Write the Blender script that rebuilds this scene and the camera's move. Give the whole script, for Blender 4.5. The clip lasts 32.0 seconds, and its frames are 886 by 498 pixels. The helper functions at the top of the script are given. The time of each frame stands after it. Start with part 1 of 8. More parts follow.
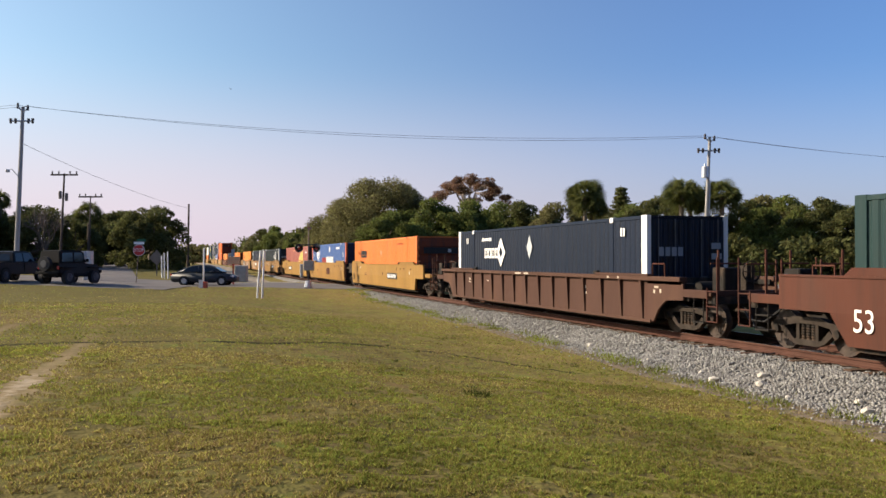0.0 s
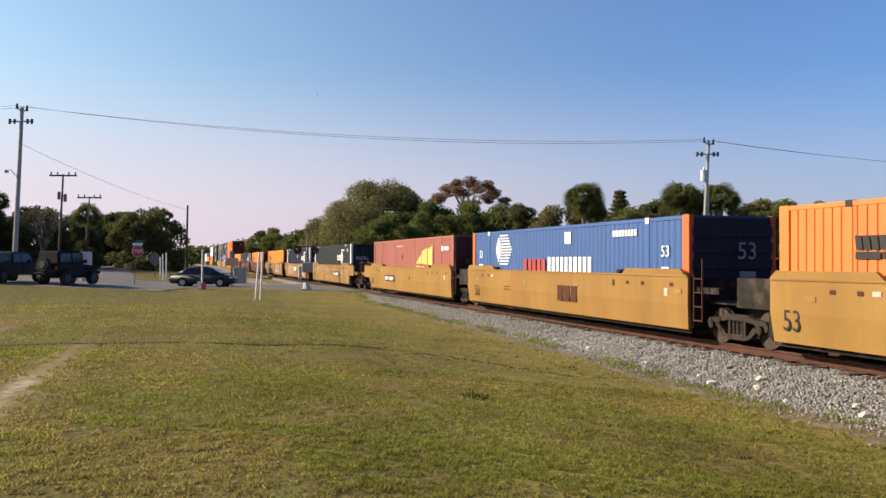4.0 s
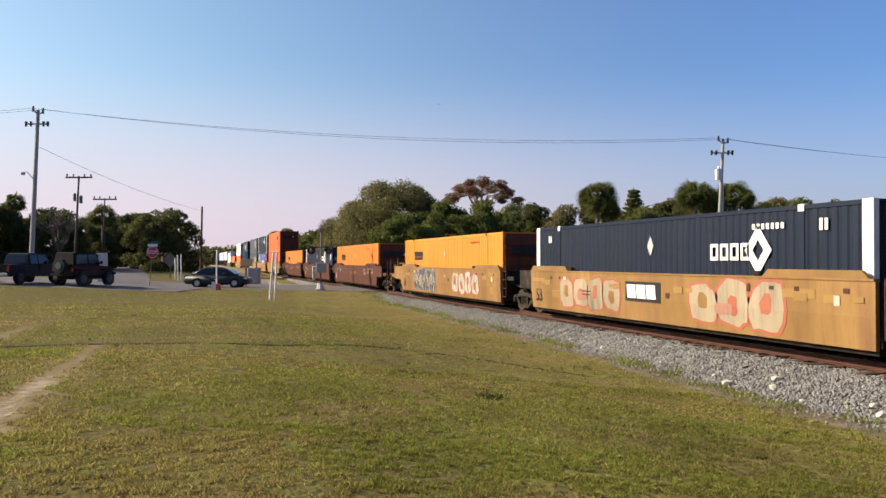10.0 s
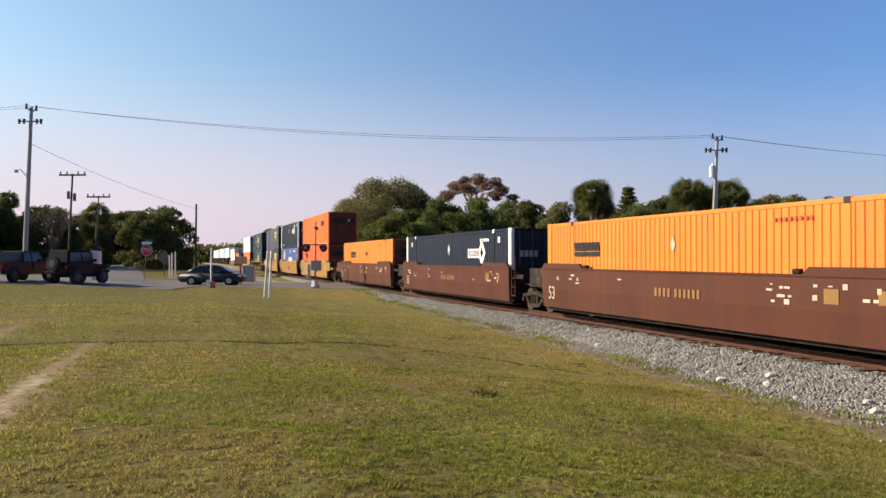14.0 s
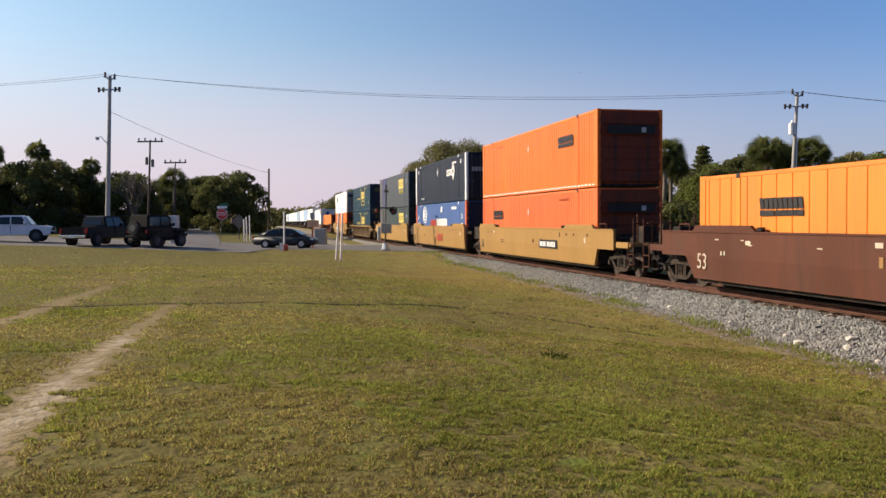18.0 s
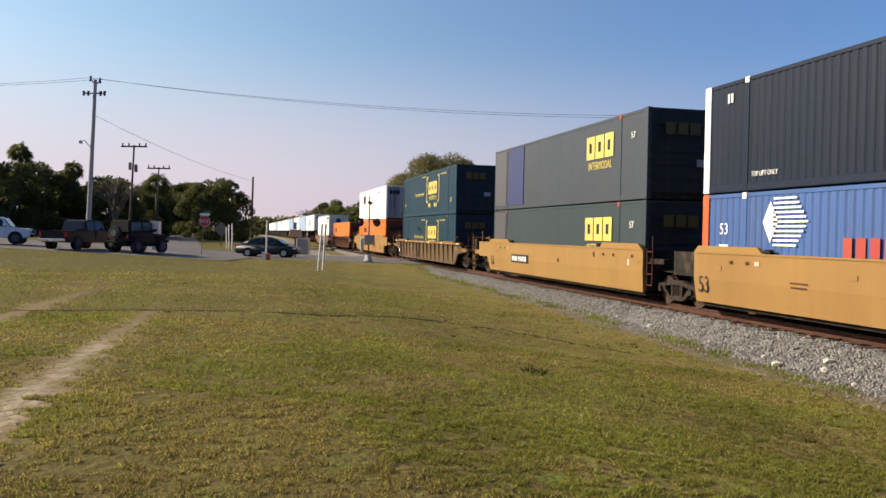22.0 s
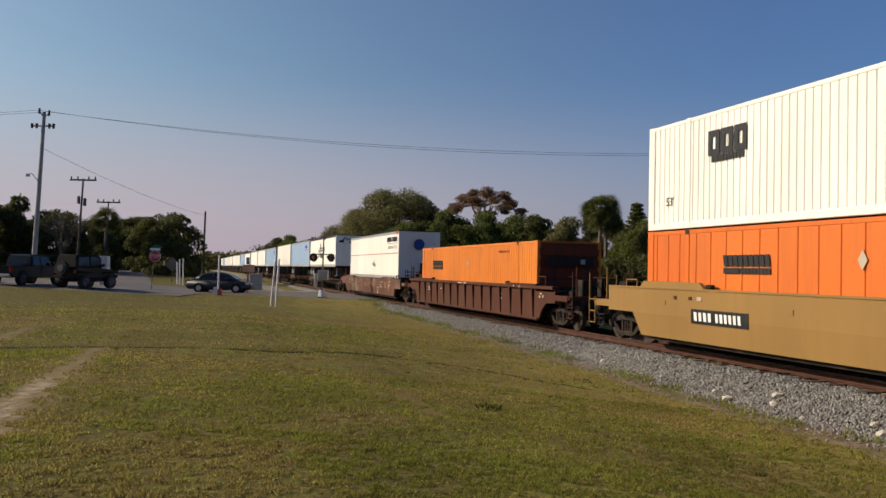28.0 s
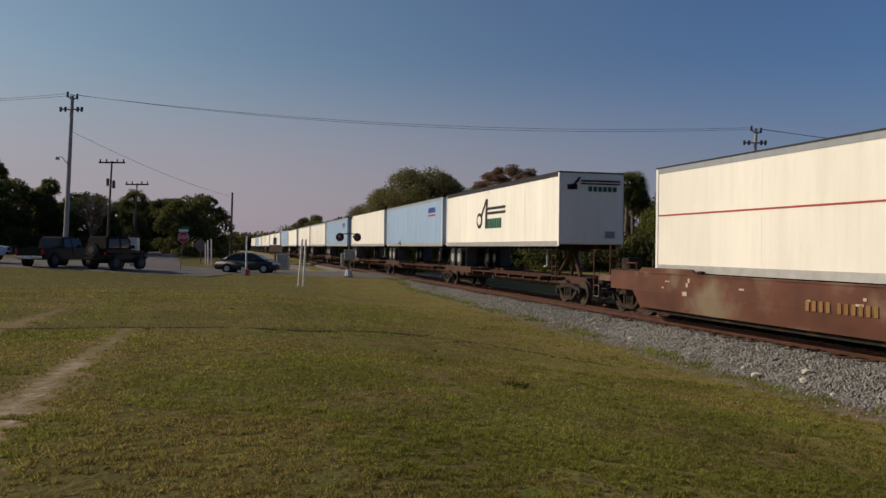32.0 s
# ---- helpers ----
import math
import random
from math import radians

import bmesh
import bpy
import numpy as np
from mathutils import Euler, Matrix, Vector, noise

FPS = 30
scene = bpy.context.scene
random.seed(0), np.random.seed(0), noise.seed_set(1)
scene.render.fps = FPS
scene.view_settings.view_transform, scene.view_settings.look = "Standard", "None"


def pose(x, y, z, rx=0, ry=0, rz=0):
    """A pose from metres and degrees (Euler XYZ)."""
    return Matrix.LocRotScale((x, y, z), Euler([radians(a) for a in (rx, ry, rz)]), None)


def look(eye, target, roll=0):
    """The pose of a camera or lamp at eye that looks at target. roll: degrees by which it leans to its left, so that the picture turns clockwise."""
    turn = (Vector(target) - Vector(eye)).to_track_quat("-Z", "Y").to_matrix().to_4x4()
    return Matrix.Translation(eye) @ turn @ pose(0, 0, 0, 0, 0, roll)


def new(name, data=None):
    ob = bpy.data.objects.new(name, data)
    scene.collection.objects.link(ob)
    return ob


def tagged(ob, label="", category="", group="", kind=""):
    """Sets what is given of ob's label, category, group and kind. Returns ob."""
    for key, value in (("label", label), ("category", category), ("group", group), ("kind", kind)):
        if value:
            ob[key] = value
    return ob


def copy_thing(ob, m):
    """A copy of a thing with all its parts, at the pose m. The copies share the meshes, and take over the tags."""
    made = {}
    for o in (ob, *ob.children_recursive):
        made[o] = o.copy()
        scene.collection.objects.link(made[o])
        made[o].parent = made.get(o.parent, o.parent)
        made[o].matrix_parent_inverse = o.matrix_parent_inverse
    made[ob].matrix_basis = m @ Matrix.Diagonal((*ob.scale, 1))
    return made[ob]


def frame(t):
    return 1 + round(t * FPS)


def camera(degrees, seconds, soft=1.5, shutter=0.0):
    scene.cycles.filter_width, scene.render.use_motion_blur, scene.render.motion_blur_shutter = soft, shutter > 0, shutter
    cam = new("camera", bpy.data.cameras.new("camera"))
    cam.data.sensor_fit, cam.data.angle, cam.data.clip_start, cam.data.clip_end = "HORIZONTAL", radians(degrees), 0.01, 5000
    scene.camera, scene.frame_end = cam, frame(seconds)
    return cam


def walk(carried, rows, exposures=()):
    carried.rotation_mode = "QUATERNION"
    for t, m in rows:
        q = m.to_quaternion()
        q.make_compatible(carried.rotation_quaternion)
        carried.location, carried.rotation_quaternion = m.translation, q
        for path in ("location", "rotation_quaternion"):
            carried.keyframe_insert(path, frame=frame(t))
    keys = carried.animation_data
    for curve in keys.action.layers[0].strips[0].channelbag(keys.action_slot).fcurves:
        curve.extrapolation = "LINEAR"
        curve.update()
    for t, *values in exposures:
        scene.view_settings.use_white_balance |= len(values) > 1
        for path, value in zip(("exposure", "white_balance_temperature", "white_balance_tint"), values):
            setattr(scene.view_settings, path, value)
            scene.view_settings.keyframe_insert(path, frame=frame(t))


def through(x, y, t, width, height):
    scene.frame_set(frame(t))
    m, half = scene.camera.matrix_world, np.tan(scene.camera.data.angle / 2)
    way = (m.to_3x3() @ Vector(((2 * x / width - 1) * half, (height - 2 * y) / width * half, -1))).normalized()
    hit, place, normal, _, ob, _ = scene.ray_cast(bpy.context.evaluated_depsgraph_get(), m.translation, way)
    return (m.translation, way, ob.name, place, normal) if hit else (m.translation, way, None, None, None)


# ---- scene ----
TRACK_X = 13.68        # the track's centre line runs along y at this x
RAIL_Z = 0.11          # height of the rails' top
SPEED = 11.18          # metres a second, towards -y
cam = camera(54.54, 32.0, soft=1.5)
# seconds, yaw, pitch and roll of the hand-held camera about its standing place
TURNS = [
    (0, -17.50, 0.64, 0.00), (0.5, -17.64, 0.69, 0.03), (1, -17.62, 0.73, -0.03), (1.5, -17.72, 0.78, -0.04), (2, -17.58, 0.68, 0.03),
    (2.5, -17.98, 0.80, -0.07), (3, -17.59, 1.01, -0.04), (3.5, -17.53, 0.72, -0.23), (5.5, -17.70, 1.37, -0.11), (6, -17.27, 1.43, 0.00),
    (6.5, -17.37, 1.18, -0.03), (7, -17.20, 1.11, 0.19), (7.5, -17.49, 1.24, 0.00), (8, -17.86, 1.60, 0.04), (8.5, -17.15, 1.81, -0.08),
    (9, -16.69, 1.48, 0.08), (9.5, -16.68, 0.96, 0.07), (10, -16.69, 0.80, -0.05), (10.5, -17.01, 0.64, -0.57), (11, -16.94, 0.89, -0.29),
    (11.5, -16.83, 0.72, -0.12), (12, -16.78, 0.67, 0.43), (12.5, -16.58, 0.07, 0.82), (13, -16.70, 0.12, 0.17), (13.5, -16.77, 0.90, 0.09),
    (14, -17.04, 0.63, 0.01), (14.5, -16.79, 1.39, 0.28), (15, -13.14, 1.22, -0.45), (15.5, -11.99, 2.26, -0.35), (17.5, -13.56, -1.95, -0.09),
    (18, -12.42, -1.87, 0.38), (18.5, -12.71, -1.04, -0.10), (19, -13.07, -1.09, -0.08), (19.5, -13.05, -0.81, -0.04), (20, -12.99, -0.81, -0.46),
    (20.5, -13.17, -0.70, -0.64), (21, -13.71, -0.77, -1.10), (21.5, -13.80, -0.91, -1.09), (22, -13.53, -0.98, -1.12), (22.5, -13.60, -1.27, -0.99),
    (23, -13.30, -1.22, -1.77), (23.5, -12.97, -1.88, -1.00), (24, -14.53, -0.66, -0.10), (24.5, -17.31, 0.05, -1.17), (25, -17.42, 1.04, -0.41),
    (25.5, -18.22, 1.61, -0.97), (26, -17.10, 2.30, -0.55), (26.5, -16.90, 1.52, -1.25), (28.5, -16.52, 1.39, -1.17), (29, -17.02, 0.32, -0.88),
    (29.5, -16.96, 0.54, -0.97), (30, -16.07, 0.82, -0.52), (30.5, -14.53, 0.90, -0.06), (31, -14.60, 1.32, -0.54), (31.5, -14.78, 1.04, -0.69),
    (32, -14.83, -0.01, -0.69),
]
walk(cam, [(t, pose(0, 0, 2.07, 90 + p, r, y)) for t, y, p, r in TURNS],
     exposures=[(t, e + 0.42, 6850, 20) for t, e in ((0, 0.2), (15, 0.2), (18.5, 0.08), (23.5, 0.06), (25.0, 0.2), (26.0, -0.35), (28.5, -0.62), (29.2, -0.68), (30.0, -0.36), (31.0, -0.84), (32, -1.02))])

# ---- world and sun ----
SUN_AZ, SUN_EL = -62.0, 26.0       # degrees: from +y towards +x, and above the horizon
world = bpy.data.worlds.new("world")
scene.world = world
world.use_nodes = True
wn = world.node_tree
sky = wn.nodes.new("ShaderNodeTexSky")
sky.sky_type, sky.sun_disc = "NISHITA", False
sky.sun_elevation, sky.sun_rotation = radians(SUN_EL), radians(SUN_AZ)
sky.air_density, sky.dust_density, sky.ozone_density = 1.0, 1.9, 7.0
wn.nodes["Background"].inputs["Strength"].default_value = 0.110
wtc = wn.nodes.new("ShaderNodeTexCoord")
wsep = wn.nodes.new("ShaderNodeSeparateXYZ")
wn.links.new(wtc.outputs["Generated"], wsep.inputs[0])


def sky_mix(kind, src, lo, hi, k0, k1, below, col):
    """Blend a colour into the sky by one axis of the direction."""
    r = wn.nodes.new("ShaderNodeMapRange")
    r.interpolation_type = "SMOOTHSTEP"
    for key, v in (("From Min", lo), ("From Max", hi), ("To Min", k0), ("To Max", k1)):
        r.inputs[key].default_value = v
    wn.links.new(src, r.inputs["Value"])
    x = wn.nodes.new("ShaderNodeMix")
    x.data_type, x.blend_type = "RGBA", kind
    wn.links.new(r.outputs[0], x.inputs[0])
    wn.links.new(below, x.inputs[6])
    if isinstance(col, tuple):
        x.inputs[7].default_value = (*col, 1)
    else:
        wn.links.new(col, x.inputs[7])
    return x.outputs[2]


# paler and greener towards the sun, deeper blue away from it, humid haze above the horizon
air = sky_mix("MULTIPLY", wsep.outputs[0], 0.62, -0.18, 0.0, 1.0, sky.outputs[0], (1.27, 1.28, 1.02))
air = sky_mix("MULTIPLY", wsep.outputs[0], 0.25, 0.75, 0.0, 1.0, air, (0.84, 1.02, 1.12))
air = sky_mix("MULTIPLY", wsep.outputs[1], 0.35, -0.45, 0.0, 1.0, air, (0.58, 0.70, 0.92))
air = sky_mix("MIX", wsep.outputs[2], 0.02, 0.22, 0.45, 0.0, air, (3.7, 3.75, 4.8))
hazy = sky_mix("MIX", wsep.outputs[2], 0.0, 0.24, 0.72, 0.0, air, (5.0, 4.45, 5.2))
hazy = sky_mix("MIX", wsep.outputs[1], 0.25, -0.30, 0.0, 1.0, hazy, air)
air = sky_mix("MIX", wsep.outputs[0], 0.75, -0.10, 0.0, 1.0, air, hazy)
wn.links.new(air, wn.nodes["Background"].inputs["Color"])
sun = new("sun", bpy.data.lights.new("sun", "SUN"))
sun.data.energy, sun.data.angle, sun.data.color = 5.0, radians(0.6), (1.0, 0.91, 0.70)
sd = Vector((math.sin(radians(SUN_AZ)) * math.cos(radians(SUN_EL)), math.cos(radians(SUN_AZ)) * math.cos(radians(SUN_EL)), math.sin(radians(SUN_EL))))
sun.matrix_world = look(sd * 200, (0, 0, 0))

# ---- materials ----
def material(name, col, rough=0.6, metal=0.0, var=0.12, scale=3.0, bump=0.15, grain=60.0, stain=None, amount=0.3, stain_scale=0.8, rand=0.0, island=0.0, streak=1.0, depth=0.01, drip=None, drips=0.0, gloss=0.5):
    """A painted or natural surface: colour with broad and fine variation, stains of a second colour, and a fine relief."""
    m = bpy.data.materials.new(name)
    m.use_nodes = True
    nt = m.node_tree
    n, l = nt.nodes, nt.links
    b = n["Principled BSDF"]
    b.inputs["Roughness"].default_value, b.inputs["Metallic"].default_value = rough, metal
    b.inputs["Specular IOR Level"].default_value = gloss
    tc = n.new("ShaderNodeTexCoord")
    mp = n.new("ShaderNodeMapping")
    mp.inputs["Scale"].default_value = (1, 1, 1 / streak)
    l.new(tc.outputs["Object"], mp.inputs["Vector"])

    def tex(s, detail=5.0):
        t = n.new("ShaderNodeTexNoise")
        t.inputs["Scale"].default_value, t.inputs["Detail"].default_value = s, detail
        l.new(mp.outputs[0], t.inputs["Vector"])
        return t

    def mix(kind, a, c, fac):
        x = n.new("ShaderNodeMix")
        x.data_type, x.blend_type = "RGBA", kind
        for sock, v in ((x.inputs[6], a), (x.inputs[7], c), (x.inputs[0], fac)):
            if isinstance(v, (int, float)):
                sock.default_value = v
            elif isinstance(v, tuple):
                sock.default_value = (*v, 1) if len(v) == 3 else v
            else:
                l.new(v, sock)
        return x.outputs[2]

    def ramp(v, lo, hi, a=0.0, c=1.0):
        r = n.new("ShaderNodeMapRange")
        for key, val in (("From Min", lo), ("From Max", hi), ("To Min", a), ("To Max", c)):
            r.inputs[key].default_value = val
        l.new(v, r.inputs["Value"])
        return r.outputs[0]

    dark, light = tuple(c * (1 - var) for c in col), tuple(min(1, c * (1 + var)) for c in col)
    c = mix("MIX", dark, light, ramp(tex(scale).outputs["Fac"], 0.3, 0.7))
    fine = tex(grain, 3.0)
    c = mix("MULTIPLY", c, mix("MIX", (1 - var * 0.8,) * 3, (1, 1, 1), fine.outputs["Fac"]), 1.0)
    if stain:
        c = mix("MIX", c, stain, ramp(tex(stain_scale, 8.0).outputs["Fac"], 0.52, 0.7, 0.0, amount * 2))
    if drips:
        mq = n.new("ShaderNodeMapping")
        mq.inputs["Scale"].default_value = (1, 1, 0.09)
        l.new(tc.outputs["Object"], mq.inputs["Vector"])
        for s, lo, hi in ((4.5, 0.50, 0.72), (17.0, 0.55, 0.78)):
            t = n.new("ShaderNodeTexNoise")
            t.inputs["Scale"].default_value, t.inputs["Detail"].default_value = s, 6
            l.new(mq.outputs[0], t.inputs["Vector"])
            c = mix("MIX", c, drip or GRIME, ramp(t.outputs["Fac"], lo, hi, 0.0, drips))
    if rand or island:
        src = n.new("ShaderNodeNewGeometry").outputs["Random Per Island"] if island else n.new("ShaderNodeObjectInfo").outputs["Random"]
        k = island or rand
        h = n.new("ShaderNodeHueSaturation")
        l.new(ramp(src, 0, 1, 1 - k, 1 + k), h.inputs["Value"])
        l.new(ramp(src, 0, 1, 0.5 - k * 0.06, 0.5 + k * 0.06), h.inputs["Hue"])
        l.new(c, h.inputs["Color"])
        c = h.outputs[0]
    l.new(c, b.inputs["Base Color"])
    l.new(ramp(fine.outputs["Fac"], 0.2, 0.8, max(0, rough - 0.1), min(1, rough + 0.1)), b.inputs["Roughness"])
    if bump:
        bp = n.new("ShaderNodeBump")
        bp.inputs["Strength"].default_value, bp.inputs["Distance"].default_value = bump, depth
        l.new(fine.outputs["Fac"], bp.inputs["Height"])
        l.new(bp.outputs[0], b.inputs["Normal"])
    return m


RUST = (0.10, 0.045, 0.025)
GRIME = (0.07, 0.06, 0.05)
paint = lambda name, col, **k: material(name, col, **{**dict(rough=0.45, var=0.06, scale=0.7, grain=25, bump=0.05, stain=GRIME, amount=0.10, stain_scale=1.1, streak=4.0, rand=0.05, drips=0.16, gloss=0.28), **k})
ORANGE_DEEP = paint("deep_orange_paint", (0.70, 0.150, 0.020), amount=0.07)
AMBER_DULL = paint("dull_amber_paint", (0.70, 0.192, 0.042), amount=0.1)
ORANGE = paint("orange_paint", (0.72, 0.21, 0.028), amount=0.07)
ORANGE_RED = paint("orange_red_paint", (0.66, 0.130, 0.038), amount=0.08)
AMBER = paint("amber_paint", (0.74, 0.25, 0.030), amount=0.07)
NAVY = paint("navy_paint", (0.0085, 0.016, 0.033), amount=0.03, gloss=0.15, drips=0.08)
SLATE = paint("dark_green_paint", (0.017, 0.025, 0.028), amount=0.03, gloss=0.15, drips=0.08)
PETROL = paint("petrol_blue_paint", (0.009, 0.041, 0.066), amount=0.05, gloss=0.12)
SEA = paint("grey_green_paint", (0.044, 0.056, 0.068), amount=0.06)
DEEP_GREEN = paint("deep_green_paint", (0.014, 0.038, 0.038), amount=0.06, gloss=0.15)
SEAGREEN = paint("grey_sea_green_paint", (0.036, 0.054, 0.060), amount=0.08, gloss=0.2)
BLUE = paint("blue_paint", (0.045, 0.11, 0.29), amount=0.08)
PATCH_BLUE = paint("faded_blue_paint", (0.036, 0.045, 0.130), amount=0.08)
PATCH_GREY = paint("weathered_grey_paint", (0.086, 0.088, 0.098), amount=0.15)
PALE_YELLOW = paint("faded_yellow_emblem", (0.72, 0.50, 0.13), amount=0.12)
RED = paint("faded_red_paint", (0.335, 0.108, 0.084), amount=0.15)
WHITE = paint("white_paint", (0.90, 0.88, 0.80), amount=0.03, drips=0.06)
CREAM = paint("cream_paint", (0.84, 0.82, 0.74), amount=0.03, drips=0.05)
FADED_GREY = paint("faded_grey_marking", (0.46, 0.49, 0.50), amount=0.08)
FADED = paint("faded_marking", (0.50, 0.42, 0.33), amount=0.1)
# Shade of the unlit ends painted in: darker colour, dark stain and streaks.
shaded_end = lambda name, col: paint(name, col, rough=0.6, stain=(0.035, 0.03, 0.028), amount=0.45, stain_scale=0.7, drip=(0.03, 0.026, 0.024), drips=0.75)
ORANGE_END = shaded_end("sooty_orange_end_paint", (0.17, 0.034, 0.012))
PETROL_END = shaded_end("sooty_petrol_end_paint", (0.010, 0.020, 0.036))
SEA_END = shaded_end("sooty_grey_green_end_paint", (0.015, 0.021, 0.024))
RED_END = shaded_end("sooty_red_end_paint", (0.085, 0.026, 0.020))
BLUE_END = shaded_end("sooty_blue_end_paint", (0.010, 0.018, 0.042))
DOOR_GREY = shaded_end("sooty_steel_door_paint", (0.36, 0.365, 0.37))
# marking yellow, darkened because the end marks lie in shade
SHADED_YELLOW = paint("sooty_yellow_marking", (0.10, 0.078, 0.022), amount=0.4)
NAVY_END = shaded_end("sooty_navy_door_paint", (0.012, 0.020, 0.036))
ICE = paint("light_blue_paint", (0.30, 0.44, 0.62), amount=0.06)
PALE_ORANGE = paint("pale_orange_paint", (0.82, 0.45, 0.24), amount=0.1)
STRIP_WHITE = paint("white_marking", (0.82, 0.82, 0.80), amount=0.03)
STRIP_GREY = paint("grey_marking", (0.30, 0.33, 0.36), amount=0.03)
YELLOW = paint("yellow_marking", (0.66, 0.52, 0.13), amount=0.08)
BLACK = paint("black_marking", (0.018, 0.018, 0.02), amount=0.02)
DKRED = paint("dark_red_marking", (0.42, 0.06, 0.04), amount=0.04)
DKRED_FADED = paint("faded_red_marking", (0.16, 0.035, 0.022), amount=0.5)
RUSTY = paint("faded_rust_red_marking", (0.40, 0.085, 0.025), amount=0.3)
GREENM = paint("green_marking", (0.018, 0.12, 0.07), amount=0.04)
BLUEM = paint("royal_blue_marking", (0.025, 0.085, 0.30), amount=0.04)
GOLD = paint("golden_car_paint", (0.285, 0.158, 0.044), drip=(0.17, 0.085, 0.028), gloss=0.15, drips=0.22, rough=0.6, var=0.16, stain=(0.26, 0.125, 0.04), amount=0.35, stain_scale=0.9)
GOLD_NEW = paint("fresh_yellow_car_paint", (0.300, 0.176, 0.058), drip=(0.22, 0.12, 0.04), gloss=0.15, drips=0.2, rough=0.55, var=0.08, stain=(0.24, 0.13, 0.05), amount=0.10)
GOLD_OLD = paint("worn_golden_car_paint", (0.285, 0.160, 0.056), drip=(0.16, 0.08, 0.04), gloss=0.15, drips=0.4, rough=0.65, var=0.28, stain=(0.20, 0.095, 0.05), amount=0.45, stain_scale=1.3)
BROWN = paint("boxcar_brown_paint", (0.090, 0.033, 0.021), gloss=0.12, drip=(0.05, 0.024, 0.018), drips=0.4, rough=0.7, var=0.15, stain=(0.07, 0.035, 0.025), amount=0.3)
BROWN_LIGHT = paint("rusty_brown_paint", (0.080, 0.041, 0.029), gloss=0.12, drip=(0.08, 0.04, 0.028), drips=0.5, rough=0.7, var=0.18, stain=(0.10, 0.05, 0.03), amount=0.3)
BROWN_YEL = paint("dusty_yellow_brown_paint", (0.125, 0.080, 0.040), gloss=0.12, drip=(0.08, 0.045, 0.028), drips=0.6, rough=0.7, var=0.2, stain=(0.09, 0.05, 0.03), amount=0.35)
BROWN_RED = paint("red_brown_paint", (0.130, 0.050, 0.030), rough=0.75, var=0.3, stain=(0.20, 0.15, 0.10), amount=0.6, stain_scale=0.62, streak=1.0)
UNDER = material("dark_running_gear", (0.026, 0.023, 0.020), rough=0.8, gloss=0.12, var=0.35, scale=4, stain=(0.11, 0.07, 0.045), amount=0.3, stain_scale=2.5)
FRAME = material("dusty_cast_steel", (0.045, 0.036, 0.029), rough=0.85, gloss=0.08, var=0.3, scale=5, stain=(0.05, 0.035, 0.03), amount=0.4, stain_scale=3)
WHEEL = material("wheel_steel", (0.060, 0.042, 0.032), rough=0.55, metal=0.4, var=0.3, scale=6, stain=RUST, amount=0.4, stain_scale=4)
RUBBER = material("tyre_rubber", (0.02, 0.02, 0.02), rough=0.85, var=0.2)
STEEL = material("dull_lock_steel", (0.10, 0.10, 0.10), rough=0.6, metal=0.3, var=0.2)
ALU = material("aluminium_trim", (0.55, 0.55, 0.54), rough=0.4, metal=0.6, var=0.12)
RAIL = material("rusty_rail", (0.088, 0.040, 0.028), rough=0.8, gloss=0.15, var=0.25, scale=2, stain=(0.08, 0.04, 0.03), amount=0.3)
RAIL_TOP = material("worn_rail_head", (0.35, 0.33, 0.31), rough=0.3, metal=0.9, var=0.1)
TIE = material("weathered_tie_wood", (0.12, 0.075, 0.052), rough=0.9, gloss=0.1, var=0.3, scale=5, rand=0.25)
BALLAST = material("ballast_bed", (0.200, 0.192, 0.178), rough=0.95, gloss=0.1, var=0.45, scale=9, grain=16, bump=1.0, depth=0.05, stain=(0.14, 0.11, 0.075), amount=0.35, stain_scale=0.7)
STONE = material("granite_ballast_stone", (0.265, 0.258, 0.240), rough=0.9, gloss=0.1, var=0.2, scale=12, island=0.36)
PALE_STONE = material("pale_stone", (0.52, 0.48, 0.41), rough=0.9, var=0.15, scale=8)

# ---- helpers for building ----
APART = {"number_bar", "logo_word", "logo_bar", "stencil_mark", "reflector", "casting_mark", "end_mark", "end_number", "dot_mark", "bracket_mark", "placard", "nose_vent", "nose_word",
         "top_rail", "bottom_rail", "corner_post", "panel_seam", "data_panel", "mud_flap", "landing_gear", "handrail", "walkway", "wheel_platform", "side_beam", "cross_arm", "bumper", "end_beam", "joint_deck"}


def islands(bm):
    """The loose pieces of a bmesh, each as (points, faces)."""
    seen, out = set(), []
    for v in bm.verts:
        if v in seen:
            continue
        todo, got = [v], []
        seen.add(v)
        while todo:
            a = todo.pop()
            got.append(a)
            for e in a.link_edges:
                b = e.other_vert(a)
                if b not in seen:
                    seen.add(b)
                    todo.append(b)
        index = {a: i for i, a in enumerate(got)}
        faces = {f for a in got for f in a.link_faces}
        out.append(([a.co[:] for a in got], sorted(tuple(index[a] for a in f.verts) for f in faces)))
    return out


def part(name, bm, mat, parent, label="", smooth=False):
    if name in APART:
        pieces = islands(bm)
        bm.free()
        for vs, fs in pieces:
            ob = solid(name, vs, fs, mat, label, parent=parent)
        return ob
    me = bpy.data.meshes.new(name)
    bm.to_mesh(me)
    bm.free()
    me.materials.append(mat)
    if smooth:
        me.polygons.foreach_set("use_smooth", [True] * len(me.polygons))
    ob = new(name, me)
    ob.parent = parent
    if label:
        ob["label"] = label
    return ob


def share(ob, parent, m=None, name=None):
    """A further part on the mesh of ob."""
    o = new(name or ob.name.split(".")[0], ob.data)
    o.parent = parent
    o.matrix_basis = m if m is not None else ob.matrix_basis
    return o


